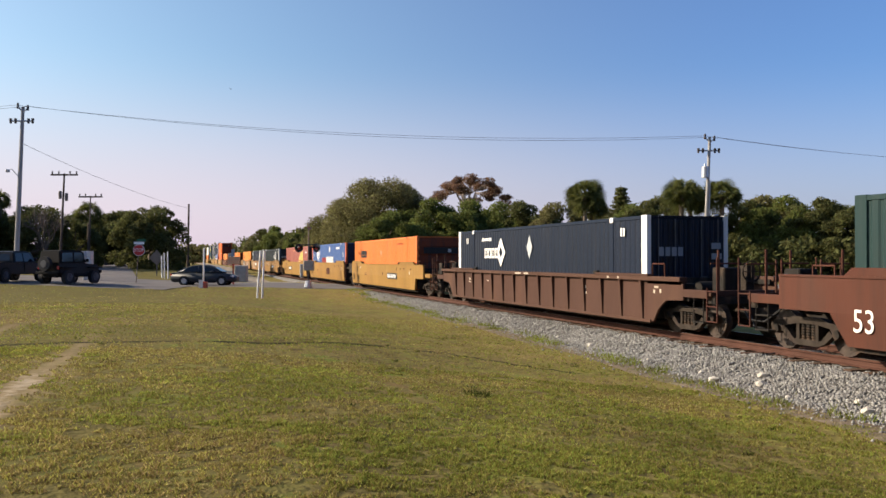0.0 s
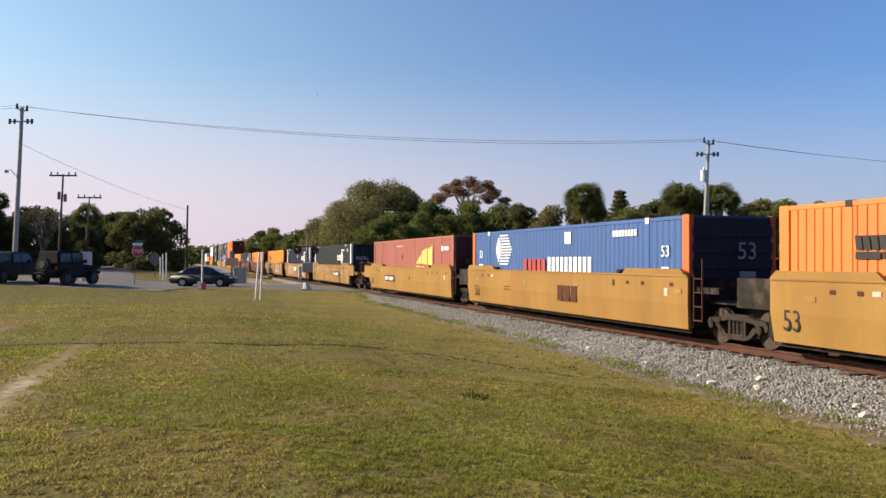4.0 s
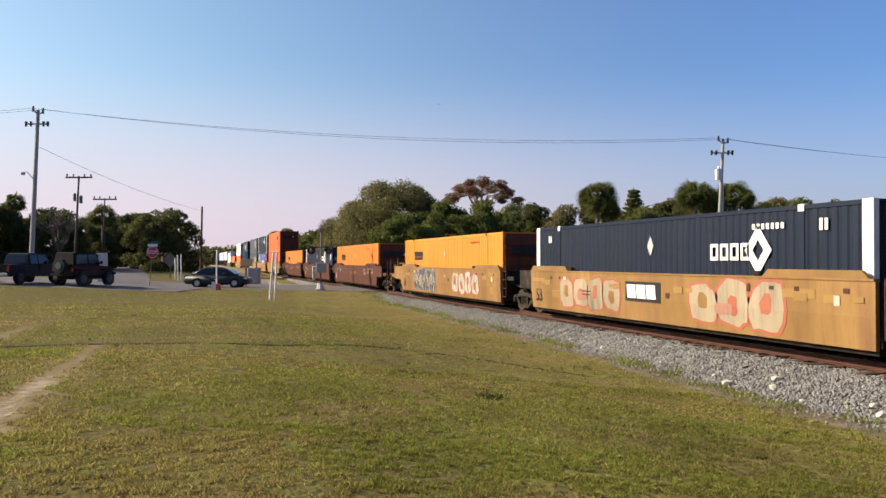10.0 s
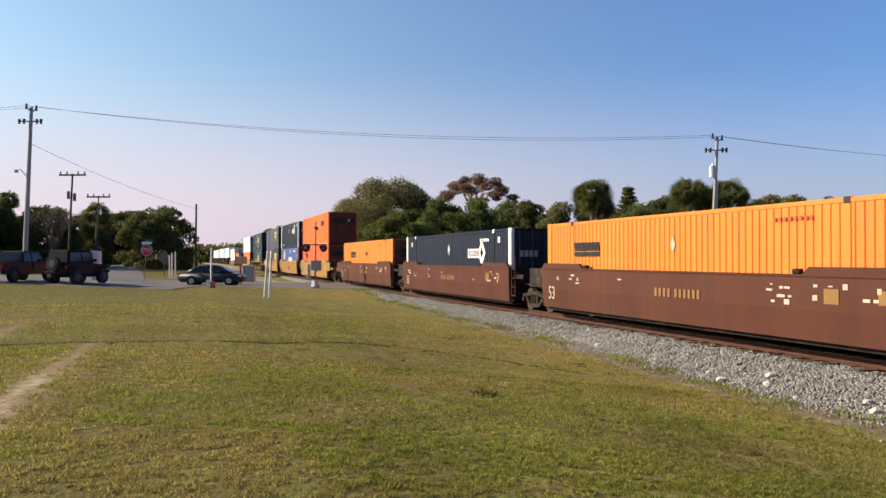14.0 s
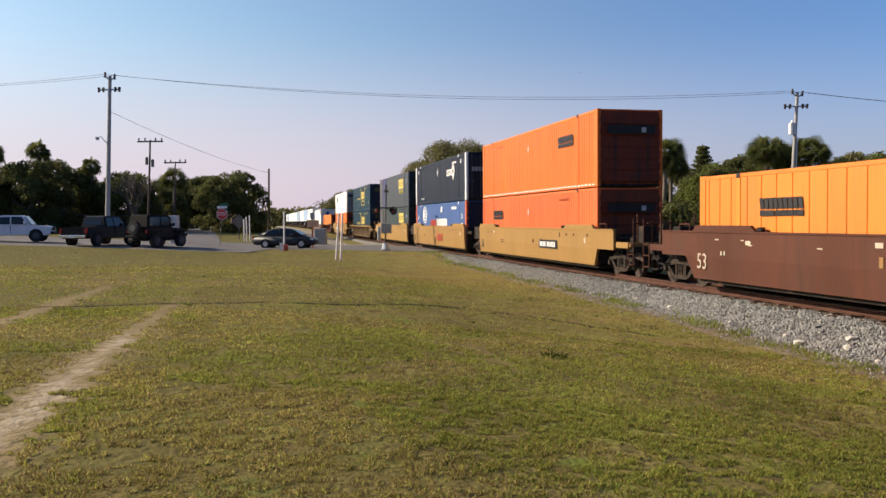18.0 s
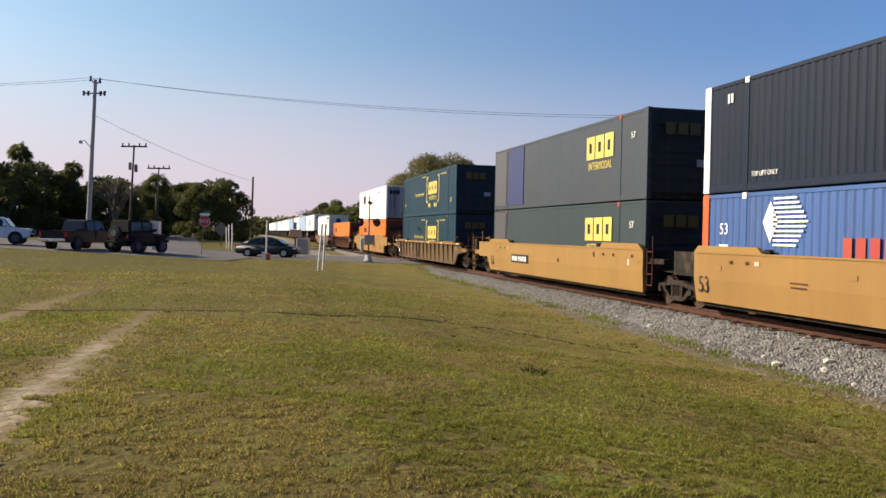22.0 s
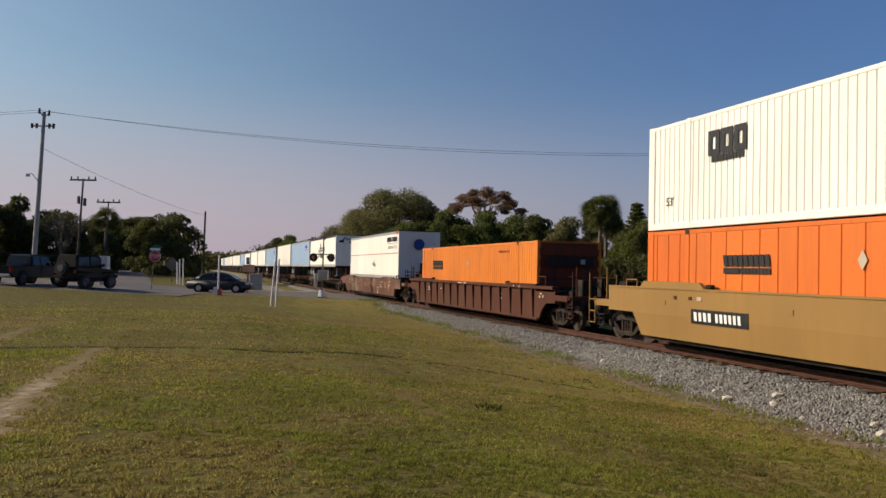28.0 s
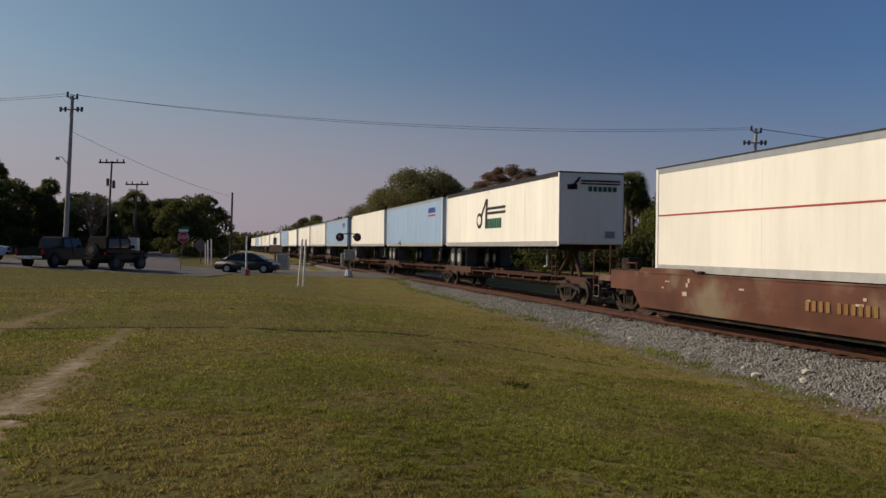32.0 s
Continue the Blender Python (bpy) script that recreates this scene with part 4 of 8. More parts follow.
        rod(bm, (s * 0.62, e * 11.55, 0.62), (s * 0.5, e * 11.8, 0.60), 0.022, seg=5)
        part("air_hose", bm, RUBBER, car)
    part("brake_rigging", boxes((-0.9, -0.45, *Y(8.5, 9.1), 1.06, 1.42), (0.4, 1.0, *Y(9.2, 9.5), 1.06, 1.35), (-0.08, 0.08, *Y(8.4, 10.8), 1.06, 1.16), (-0.75, -0.25, *Y(10.25, 10.75), 1.06, 1.85), bevel=0.03), UNDER, car, "dark brake cylinders and levers")
    if e < 0:
        bm = bmesh.new()
        for k in range(16):
            a, b = k * math.pi / 8, (k + 1) * math.pi / 8
            rod(bm, (0.2 + 0.26 * math.cos(a), -10.55, 1.75 + 0.26 * math.sin(a)), (0.2 + 0.26 * math.cos(b), -10.55, 1.75 + 0.26 * math.sin(b)), 0.018, seg=5)
        for k in range(4):
            a = k * math.pi / 2
            rod(bm, (0.2, -10.55, 1.75), (0.2 + 0.26 * math.cos(a), -10.55, 1.75 + 0.26 * math.sin(a)), 0.014, seg=5)
        box(bm, 0.1, 0.3, -10.5, -10.2, 1.0, 1.9)
        part("brake_wheel", bm, FRAME, car, "hand brake wheel on its stand")
        bm = bmesh.new()
        rod(bm, (-0.50, -9.3, 1.30), (0.50, -9.3, 1.30), 0.17, 0.17, seg=12)
        part("air_tank", bm, UNDER, car, "round brake reservoir", smooth=False)
    truck_parts(car, e * 9.65)


def joint_gear(car, e, mat, carries_truck):
    """The articulated end: a short neck to the shared truck."""
    Y = lambda a, b: (min(e * a, e * b), max(e * a, e * b))
    part("centre_sill", boxes((-0.35, 0.35, *Y(8.0, 9.75), 0.70, 1.05)), UNDER, car)
    part("bulkhead", boxes((-1.36, 1.36, *Y(8.16, 8.34), 0.45, 1.68)), UNDER, car)
    part("joint_deck", boxes((-0.9, 0.9, *Y(8.3, 9.7), 1.05, 1.12), (-1.3, -1.1, *Y(8.3, 9.3), 1.30, 1.45), (1.1, 1.3, *Y(8.3, 9.3), 1.30, 1.45)), UNDER, car)
    for s in (-1, 1):
        bm = bmesh.new()
        for yy in (8.5, 8.85):
            rod(bm, (s * 1.44, e * yy, 0.62), (s * 1.44, e * yy, 2.15 if (yy > 8.7) == (e < 0) else 1.75), 0.022, seg=6)
        for i in range(4):
            rod(bm, (s * 1.44, e * 8.5, 0.64 + i * 0.34), (s * 1.44, e * 8.85, 0.64 + i * 0.34), 0.018, seg=6)
        if e < 0:
            part("ladder", bm, BROWN, car, "steel corner ladder")
        else:
            bm.free()
            p = part("end_plate", boxes((s * 1.46 - 0.03, s * 1.46 + 0.03, 8.12, 9.25, 1.05, 1.72)), UNDER, car, "dark plate with a capacity mark")
    if carries_truck:
        truck_parts(car, e * 9.85)


def well_side(bm, s, y0, y1, cut0, cut1, crease=1.02):
    """The plated side of a well: upper web, crease, lower web leaning in; cut: the lower edge climbs to the end plate."""
    for rows in ([(1.50, 1.70), (1.50, crease)], [(1.50, crease), (1.44, 0.40)]):
        (xa, za), (xb, zb) = rows
        if zb < 0.9:
            ya0, ya1 = (y0 + 1.45 if cut0 else y0), (y1 - 1.45 if cut1 else y1)
            yb0, yb1 = (y0 + 1.85 if cut0 else y0 + 0.06), (y1 - 1.85 if cut1 else y1 - 0.06)
        else:
            ya0 = yb0 = y0
            ya1 = yb1 = y1
        outer = []
        for x_in in (0.0, 0.09):
            ring = [(xa - x_in, ya0, za), (xa - x_in, ya1, za), (xb - x_in, yb1, zb), (xb - x_in, yb0, zb)]
            outer.append([bm.verts.new((s * x, y, z)) for x, y, z in ring])
        a, b = outer
        fs = [bm.faces.new(a), bm.faces.new(b[::-1])] + [bm.faces.new((a[i], b[i], b[(i + 1) % 4], a[(i + 1) % 4])) for i in range(4)]
        bmesh.ops.recalc_face_normals(bm, faces=fs)
    return bm


def well_car(label, mat, style, front, rear, trim=None, marks="", group="cars of the train"):
    """One well unit, its middle at y = 0 and the rail's top at z = 0. front and rear: end (coupler) or joint (articulated)."""
    car = thing("well_car", label, "rail car", group)
    trim = trim or mat
    y0, y1 = (-9.97 if front == "end" else -8.32), (9.97 if rear == "end" else 8.12)
    part("well_floor", boxes((-1.30, 1.30, -8.2, 8.2, 0.30, 0.385)), UNDER, car)
    if style == "plate":
        for s in (-1, 1):
            keep_mesh(("well", mat.name, front, rear, s), lambda: well_side(bmesh.new(), s, y0, y1, front == "end", rear == "end"), "side_wall", mat, car)
            keep_mesh(("cap", mat.name, front, rear, s), lambda: boxes((min(s * 1.37, s * 1.525), max(s * 1.37, s * 1.525), y0 + 0.02, y1 - 0.02, 1.70, 1.745)), "top_flange", mat, car)
            for e in (-1, 1):
                g = keep_mesh(("guide", mat.name, s), lambda: prism(bmesh.new(), [(-1.55, 1.745), (-1.35, 1.90), (1.35, 1.90), (1.55, 1.745)], min(s * 1.40, s * 1.49), max(s * 1.40, s * 1.49)), "container_guide", mat, car)
                g.matrix_basis = pose(0, e * 6.6, 0)
                g = keep_mesh(("catch", s), lambda: boxes((min(s * 1.36, s * 1.50), max(s * 1.36, s * 1.50), -0.12, 0.12, 1.745, 1.86), bevel=0.03), "lock", UNDER, car)
                g.matrix_basis = pose(0, e * 4.85, 0)
    else:
        for s in (-1, 1):
            X = lambda a, b: (min(s * a, s * b), max(s * a, s * b))
            keep_mesh(("rweb", mat.name, s), lambda: boxes((*X(1.36, 1.42), -8.6, 8.6, 0.40, 1.50)), "side_wall", mat, car)
            keep_mesh(("rtop", trim.name, s), lambda: boxes((*X(1.30, 1.53), -10.0, 10.0, 1.48, 1.60), bevel=0.012), "top_chord", trim, car)
            keep_mesh(("rbot", mat.name, s), lambda: boxes((*X(1.32, 1.46), -8.5, 8.5, 0.36, 0.44)), "bottom_chord", mat, car)
            rib = keep_mesh(("rib", mat.name, s), lambda: prism(bmesh.new(), [(s * 1.42, 0.40), (s * 1.45, 0.40), (s * 1.52, 1.48), (s * 1.42, 1.48)], -0.05, 0.05, axis="y"), "rib", mat, car)
            for i in range(15):
                o = rib if i == 0 else share(rib, car)
                o.matrix_basis = pose(0, -8.05 + i * 1.15, 0)
            for e in (-1, 1):
                keep_mesh(("rend", mat.name, s, e), lambda: prism(bmesh.new(), [(e * 8.6, 0.40), (e * 8.85, 0.75), (e * 9.2, 0.98), (e * 10.0, 1.02), (e * 10.0, 1.48), (e * 8.6, 1.48)], *X(1.36, 1.42)), "end_plate", mat, car)
                g = keep_mesh(("rguide", trim.name, s), lambda: boxes((*X(1.40, 1.54), -1.5, 1.5, 1.60, 1.66)), "container_guide", trim, car)
                g.matrix_basis = pose(0, e * 7.0, 0)
                g = keep_mesh(("catch", s), lambda: boxes((*X(1.36, 1.50), -0.12, 0.12, 1.745, 1.86), bevel=0.03), "lock", UNDER, car)
                g.matrix_basis = pose(0, e * 5.4, -0.145)
    for e, kind in ((-1, front), (1, rear)):
        if kind == "end":
            end_gear(car, e, trim)
        else:
            joint_gear(car, e, trim, e > 0)
    return car


def car_marks(car, kind, w53=None, name_bar=None, plate=None):
    """Stencilled marks on the near side of a well car."""
    X = -1.512
    dark, light = (BLACK, STRIP_WHITE)
    if kind == "gold":
        bm = bmesh.new()
        if name_bar is not None:
            side_mark(bm, name_bar, 1.06, 2.3, 0.36, x=X, t=0.006)
            part("number_plate", hug(bm), BLACK, car, "black stencil panel")
            part("number_bar", blocks(blocks(bmesh.new(), name_bar + 0.58, 1.06, 0.80, 0.21, 4, 0.42, -0.03, x=X - 0.008), name_bar - 0.45, 1.06, 1.05, 0.21, 6, 0.42, -0.03, x=X - 0.008), STRIP_WHITE, car, "white number bar")
        if w53 is not None:
            text("script", "53", 0.62, BLACK, car, on_side(w53, 0.85, X + 0.012), width=0.9)
        bm = bmesh.new()
        for yy, zz, w, h in ((-5.4, 1.5, 0.22, 0.12), (-6.2, 1.5, 0.2, 0.14), (-7.6, 1.5, 0.22, 0.14), (-4.6, 1.48, 0.16, 0.25), (5.6, 1.5, 0.2, 0.12), (6.3, 1.5, 0.2, 0.12), (3.6, 1.12, 0.9, 0.05), (3.6, 1.02, 0.8, 0.05), (-1.2, 1.16, 0.25, 0.2)):
            side_mark(bm, yy, zz, w * 0.7, h * 0.7, x=X, t=0.005)
        part("stencil_mark", bm, BROWN, car, "small dark stencilled mark")
        bm = bmesh.new()
        for yy in (-7.9, -2.2, 1.9, 6.9):
            side_mark(bm, yy, 1.34, 0.30, 0.11, x=X, t=0.005)
        part("reflector", bm, GOLD_NEW, car, "dull yellow reflective strip")
        bm = side_mark(side_mark(bmesh.new(), -7.35, 1.30, 0.16, 0.20, x=X, t=0.005), 5.2, 1.5, 0.2, 0.1, x=X, t=0.005)
        part("data_panel", bm, FADED, car, "small pale data plate")
    else:
        if w53 is not None and kind == "brown":
            text("script", "53", 0.62, CREAM if w53 == 7.65 else FADED, car, on_side(w53, 0.88, X + 0.012), width=0.9)
        bm = bmesh.new()
        random.seed(int(abs(w53 or 3) * 7) + 2)
        if kind == "brown":
            for i in range(22):
                y = random.choice((-7.0, -6.2, -5.3, -4.4, -1.2, 0.4, 2.6, 5.5, 6.6)) + random.uniform(-0.35, 0.35)
                side_mark(bm, y, random.choice((1.52, 1.46, 1.40, 1.28, 1.16)), random.uniform(0.08, 0.26), random.choice((0.03, 0.045, 0.06, 0.11)), x=X, t=0.005)
            part("stencil_mark", bm, FADED, car, "pale stencilled mark")
            part("number_bar", blocks(blocks(bmesh.new(), 0.2, 1.18, 0.85, 0.22, 4, 0.45, x=X), -0.95, 1.18, 1.2, 0.22, 6, 0.45, x=X), GOLD_OLD, car, "dull yellow number bar")
            bm = side_mark(side_mark(bmesh.new(), -5.9, 1.32, 0.40, 0.30, x=X + 0.002, t=0.004), -7.2, 1.34, 0.22, 0.26, x=X + 0.002, t=0.004)
            part("data_panel", bm, GOLD_OLD, car, "dull yellow data panel")
        else:
            for y, w in ((0.55, 0.55), (-0.2, 0.40), (-6.3, 0.10), (-6.9, 0.08)):
                side_mark(bm, y, 1.54, w, 0.06, x=-1.534, t=0.004)
            for y, z, w, h in ((-4.62, 1.2, 0.16, 0.10), (-4.64, 1.02, 0.18, 0.07), (-8.75, 1.32, 0.20, 0.05), (-8.95, 1.22, 0.08, 0.10), (-8.65, 1.20, 0.09, 0.09), (6.2, 1.2, 0.22, 0.08), (6.2, 1.08, 0.26, 0.05), (4.0, 1.18, 0.2, 0.05)):
                side_mark(bm, y, z, w, h, x=-1.422, t=0.004)
            part("stencil_mark", bm, FADED, car, "pale stencilled mark")


# ---- train: trailers on spine cars ----
def trailer(label, mat, trim, long=16.15, high=2.80, wheels=True, base=2.2, group="trailers on the train", seams=True):
    """A van trailer, its body's floor at z = base above the rail and its nose towards -y."""
    t = thing("semi_trailer", label, "trailer", group)
    hl, hw = long / 2, 1.295
    part("van_body", boxes((-hw, hw, -hl, hl, base + 0.10, base + high), bevel=0.035), mat, t)
    bm = bmesh.new()
    for s in (-1, 1):
        box(bm, s * hw - 0.012, s * hw + 0.012, -hl + 0.03, hl - 0.03, base + high - 0.16, base + high - 0.01)
    part("top_rail", bm, trim, t)
    part("roof_edge", boxes((-hw - 0.02, hw + 0.02, -hl - 0.015, hl + 0.015, base + high - 0.012, base + high + 0.03)), BLACK, t, "thin dark roof edge")
    bm = bmesh.new()
    for s in (-1, 1):
        box(bm, s * hw - 0.014, s * hw + 0.014, -hl + 0.03, hl - 0.03, base + 0.02, base + 0.22)
    part("bottom_rail", bm, ALU, t, "grey aluminium bottom rail")
    bm = bmesh.new()
    for s in (-1, 1):
        for e in (-1, 1):
            box(bm, s * hw - 0.02, s * hw + 0.02, e * (hl - 0.06) - 0.06, e * (hl - 0.06) + 0.06, base + 0.05, base + high - 0.02)
    part("corner_post", bm, STRIP_WHITE, t)
    bm = bmesh.new()
    n = int(long / 1.22)
    for i in range(1, n) if seams else (4, 9):
        for s in (-1, 1):
            y = -hl + i * long / n
            box(bm, s * hw - 0.004, s * hw + 0.004, y - 0.03, y + 0.03, base + 0.24, base + high - 0.17)
    part("panel_seam", bm, mat, t, "upright panel seams")
    part("floor_frame", boxes(*[(-1.2, 1.2, -hl + 0.4 + i * 0.6, -hl + 0.48 + i * 0.6, base - 0.08, base + 0.10) for i in range(int(long / 0.6) - 1)]), UNDER, t)
    bm = bmesh.new()
    for s in (-1, 1):
        rod(bm, (s * 0.7, -hl + 2.6, base), (s * 0.7, -hl + 2.6, base - 0.75), 0.06, seg=8)
        box(bm, s * 0.7 - 0.13, s * 0.7 + 0.13, -hl + 2.47, -hl + 2.73, base - 0.8, base - 0.75)
    part("landing_gear", bm, STRIP_GREY, t, "folded steel landing legs")
    part("mud_flap", boxes((-1.22, -0.65, hl - 3.6, hl - 3.57, base - 1.0, base + 0.05), (0.65, 1.22, hl - 3.6, hl - 3.57, base - 1.0, base + 0.05)), STEEL, t, "dull grey mud flap")
    if wheels:
        for yy in (hl - 1.2, hl - 2.45):
            for s in (-1, 1):
                def tyre():
                    b = bmesh.new()
                    rod(b, (-0.28, 0, 0), (0.28, 0, 0), 0.50, 0.50, seg=20)
                    return b
                w = keep_mesh(("tyre",), tyre, "tyre", RUBBER, t)
                w.matrix_basis = pose(s * 0.98, yy, base - 0.58)
                w2 = keep_mesh(("hub",), lambda: rod(bmesh.new(), (-0.295, 0, 0), (0.295, 0, 0), 0.24, 0.2, seg=12), "wheel_hub", ALU, t)
                w2.matrix_basis = w.matrix_basis
    return t


def spine_car(label, mat, length=17.3, group="cars of the train"):
    """One platform of a spine car: a centre beam, cross arms, wheel platforms and a trailer hitch; trucks at its joints."""
    car = thing("spine_car", label, "rail car", group)
    h = length / 2
    part("centre_beam", boxes((-0.35, 0.35, -h + 0.1, h - 0.1, 0.62, 1.05), bevel=0.02), mat, car)
    part("wheel_platform", boxes((-1.45, -0.35, h - 5.6, h - 1.4, 1.05, 1.12), (0.35, 1.45, h - 5.6, h - 1.4, 1.05, 1.12)), mat, car, "rusty wheel platform")
    part("side_beam", boxes((-1.47, -1.40, h - 6.0, h - 1.2, 0.92, 1.20), (1.40, 1.47, h - 6.0, h - 1.2, 0.92, 1.20)), mat, car)
    part("walkway", boxes((-1.42, -0.9, -h + 2.0, h - 6.0, 1.02, 1.06), (0.9, 1.42, -h + 2.0, h - 6.0, 1.02, 1.06)), mat, car)
    bm = bmesh.new()
    for i in range(6):
        y = -h + 2.2 + i * 1.8
        box(bm, -1.42, 1.42, y - 0.06, y + 0.06, 0.88, 1.02)
    part("cross_arm", bm, mat, car)
    bm = bmesh.new()
    rod(bm, (0, -h + 1.4, 1.05), (0, -h + 2.1, 2.05), 0.09, seg=8)
    rod(bm, (-0.3, -h + 3.0, 1.05), (-0.1, -h + 2.1, 2.05), 0.06, seg=8)
    rod(bm, (0.3, -h + 3.0, 1.05), (0.1, -h + 2.1, 2.05), 0.06, seg=8)
    box(bm, -0.45, 0.45, -h + 1.7, -h + 2.5, 2.05, 2.14, bevel=0.02)
    part("hitch", bm, BROWN_LIGHT, car, "raised trailer hitch")
    bm = bmesh.new()
    for s in (-1, 1):
        for yy in (-h + 0.5, -h + 0.9):
            rod(bm, (s * 1.4, yy, 0.9), (s * 1.4, yy, 1.9), 0.025, seg=6)
        for zz in (1.1, 1.45, 1.88):
            rod(bm, (s * 1.4, -h + 0.5, zz), (s * 1.4, -h + 0.9, zz), 0.02, seg=6)
    part("handrail", bm, BROWN_LIGHT, car)
    truck_parts(car, -h + 0.2)
    return car


# ---- the train, from front to back; places are those of the container's front end at 16 s ----
def put(ob, front, z=0.0, half=C_LEN / 2):
    MOVING.append((ob, front + half, z))
    return ob


LOW, HIGH = 0.39, 3.285
UNITS = [
    # front, car (paint, style, front, rear), lower load, upper load
    (-181.8, "a"), (-158.15, "b"), (-135.0, "c"), (-115.5, "d"), (-96.7, "e"), (-73.2, "f"), (-53.95, "g"), (-34.25, "h"),
    (-10.7, "i"), (8.95, "j"), (28.5, "k"), (52.1, "l"), (72.1, "m"), (91.6, "n"), (115.45, "o"), (139.5, "p"), (163.6, "q")]


def load_umax(label, mat, lead):
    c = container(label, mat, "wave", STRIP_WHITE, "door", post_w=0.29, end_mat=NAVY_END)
    deco_umax(c, lead, mat is not SLATE)
    return c


def load_orange(label, mat, lead=1, words=True, style="ribbed", at_y=None, tape=False):
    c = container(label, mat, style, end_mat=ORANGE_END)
    deco_orange(c, lead, words, at_y, tape)
    return c


def build_train():
    car = well_car
    pos = dict((k, f) for f, k in UNITS)
    c = put(car("dark red-brown well car with steel plate sides", BROWN, "plate", "joint", "end"), pos["a"]); car_marks(c, "brown", 7.65)
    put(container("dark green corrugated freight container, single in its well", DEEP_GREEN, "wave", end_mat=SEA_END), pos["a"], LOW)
    c = put(car("red-brown well car with ribbed sides", BROWN_LIGHT, "ribbed", "end", "end"), pos["b"]); car_marks(c, "ribbed", -4.6)
    put(load_umax("navy blue corrugated container with white corner posts", NAVY, 1), pos["b"], LOW)
    c = put(car("golden yellow well car, lead unit of three", GOLD, "plate", "end", "joint"), pos["c"]); car_marks(c, "gold", 7.45, -3.5)
    put(load_orange("orange ribbed container, single in its well", AMBER_DULL), pos["c"], LOW)
    c = put(car("golden yellow well car, middle unit of three", GOLD, "plate", "joint", "joint"), pos["d"]); car_marks(c, "gold", 6.95)
    part("logo_word", blocks(bmesh.new(), -1.6, 1.05, 1.5, 0.5, 3, 0.2, x=-1.512), BROWN, c, "faded brown block wordmark")
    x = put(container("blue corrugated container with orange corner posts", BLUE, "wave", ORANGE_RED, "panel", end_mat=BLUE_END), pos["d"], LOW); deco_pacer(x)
    c = put(car("golden yellow well car, rear unit of three", GOLD, "plate", "joint", "end"), pos["e"]); car_marks(c, "gold", 7.6, 3.15)
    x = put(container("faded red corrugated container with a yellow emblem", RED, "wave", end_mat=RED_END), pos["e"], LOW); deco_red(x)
    c = put(car("worn golden well car with white scrawls", GOLD_OLD, "plate", "end", "joint"), pos["f"]); car_marks(c, "gold", 7.3, -3.46)
    graffiti(c, 1)
    put(load_umax("dark green corrugated container with white corner posts", SLATE, -1), pos["f"], LOW)
    c = put(car("worn golden well car with grey and red graffiti", GOLD_OLD, "plate", "joint", "joint"), pos["g"]); car_marks(c, "gold", 7.4)
    graffiti(c, 2)
    put(load_umax("navy blue corrugated container with white corner posts", NAVY, -1), pos["g"], LOW)
    c = put(car("worn golden well car with black and white graffiti", GOLD_OLD, "plate", "joint", "end"), pos["h"]); car_marks(c, "gold", 7.4)
    graffiti(c, 3)
    put(load_orange("amber-orange ribbed container, single in its well", AMBER), pos["h"], LOW)
    c = put(car("dark brown well car, lead unit of three", BROWN, "plate", "end", "joint"), pos["i"]); car_marks(c, "brown", 7.3)
    put(load_orange("bright orange ribbed container, single in its well", ORANGE), pos["i"], LOW)
    c = put(car("dark brown well car, middle unit of three", BROWN, "plate", "joint", "joint"), pos["j"]); car_marks(c, "brown", 7.0)
    put(load_umax("navy blue corrugated container with white corner posts", NAVY, -1), pos["j"], LOW)
    c = put(car("dark brown well car, rear unit of three", BROWN, "plate", "joint", "end"), pos["k"]); car_marks(c, "brown", 7.6)
    put(load_orange("bright orange ribbed container with wide panels", ORANGE, style="wide", at_y=4.19), pos["k"], LOW)
    c = put(car("clean yellow well car, lead unit of three", GOLD_NEW, "plate", "end", "joint"), pos["l"]); car_marks(c, "gold", 7.5, -3.2)
    put(load_orange("orange-red corrugated container, lower of a stack", ORANGE_RED), pos["l"], LOW)
    put(load_orange("orange corrugated container, upper of a stack", ORANGE_DEEP, -1, tape=True), pos["l"], HIGH)
    c = put(car("clean yellow well car, middle unit of three", GOLD_NEW, "plate", "joint", "joint"), pos["m"]); car_marks(c, "gold", 7.6)
    part("logo_word", hollow_blocks(bmesh.new(), -1.5, 1.0, 1.9, 0.46, 3, 0.2, x=-1.512), DKRED, c, "red block wordmark")
    x = put(container("blue corrugated container with orange corner posts, lower of a stack", BLUE, "wave", ORANGE_RED, "panel", end_mat=BLUE_END), pos["m"], LOW); deco_pacer(x)
    put(load_umax("navy blue corrugated container, upper of a stack", NAVY, -1), pos["m"], HIGH)
    c = put(car("clean yellow well car, rear unit of three", GOLD_NEW, "plate", "joint", "end"), pos["n"]); car_marks(c, "gold", 7.6, 3.46)
    x = put(container("grey sea-green freight container, lower of a stack", SEAGREEN, "flat", end_mat=SEA_END), pos["n"], LOW); deco_csx(x, False)
    part("repaint_panel", boxes((-C_W / 2 - 0.02, -C_W / 2 - 0.004, 6.2, C_LEN / 2 - 0.2, 0.2, C_H - 0.12)), PATCH_GREY, x, "weathered grey end panel")
    x = put(container("grey-green container with a repainted blue panel, upper of a stack", SEA, "flat", end_mat=SEA_END), pos["n"], HIGH); deco_csx(x, False)
    part("repaint_panel", boxes((-C_W / 2 - 0.02, -C_W / 2 - 0.004, 3.75, 5.95, 0.2, C_H - 0.12)), PATCH_BLUE, x, "repainted blue panel")
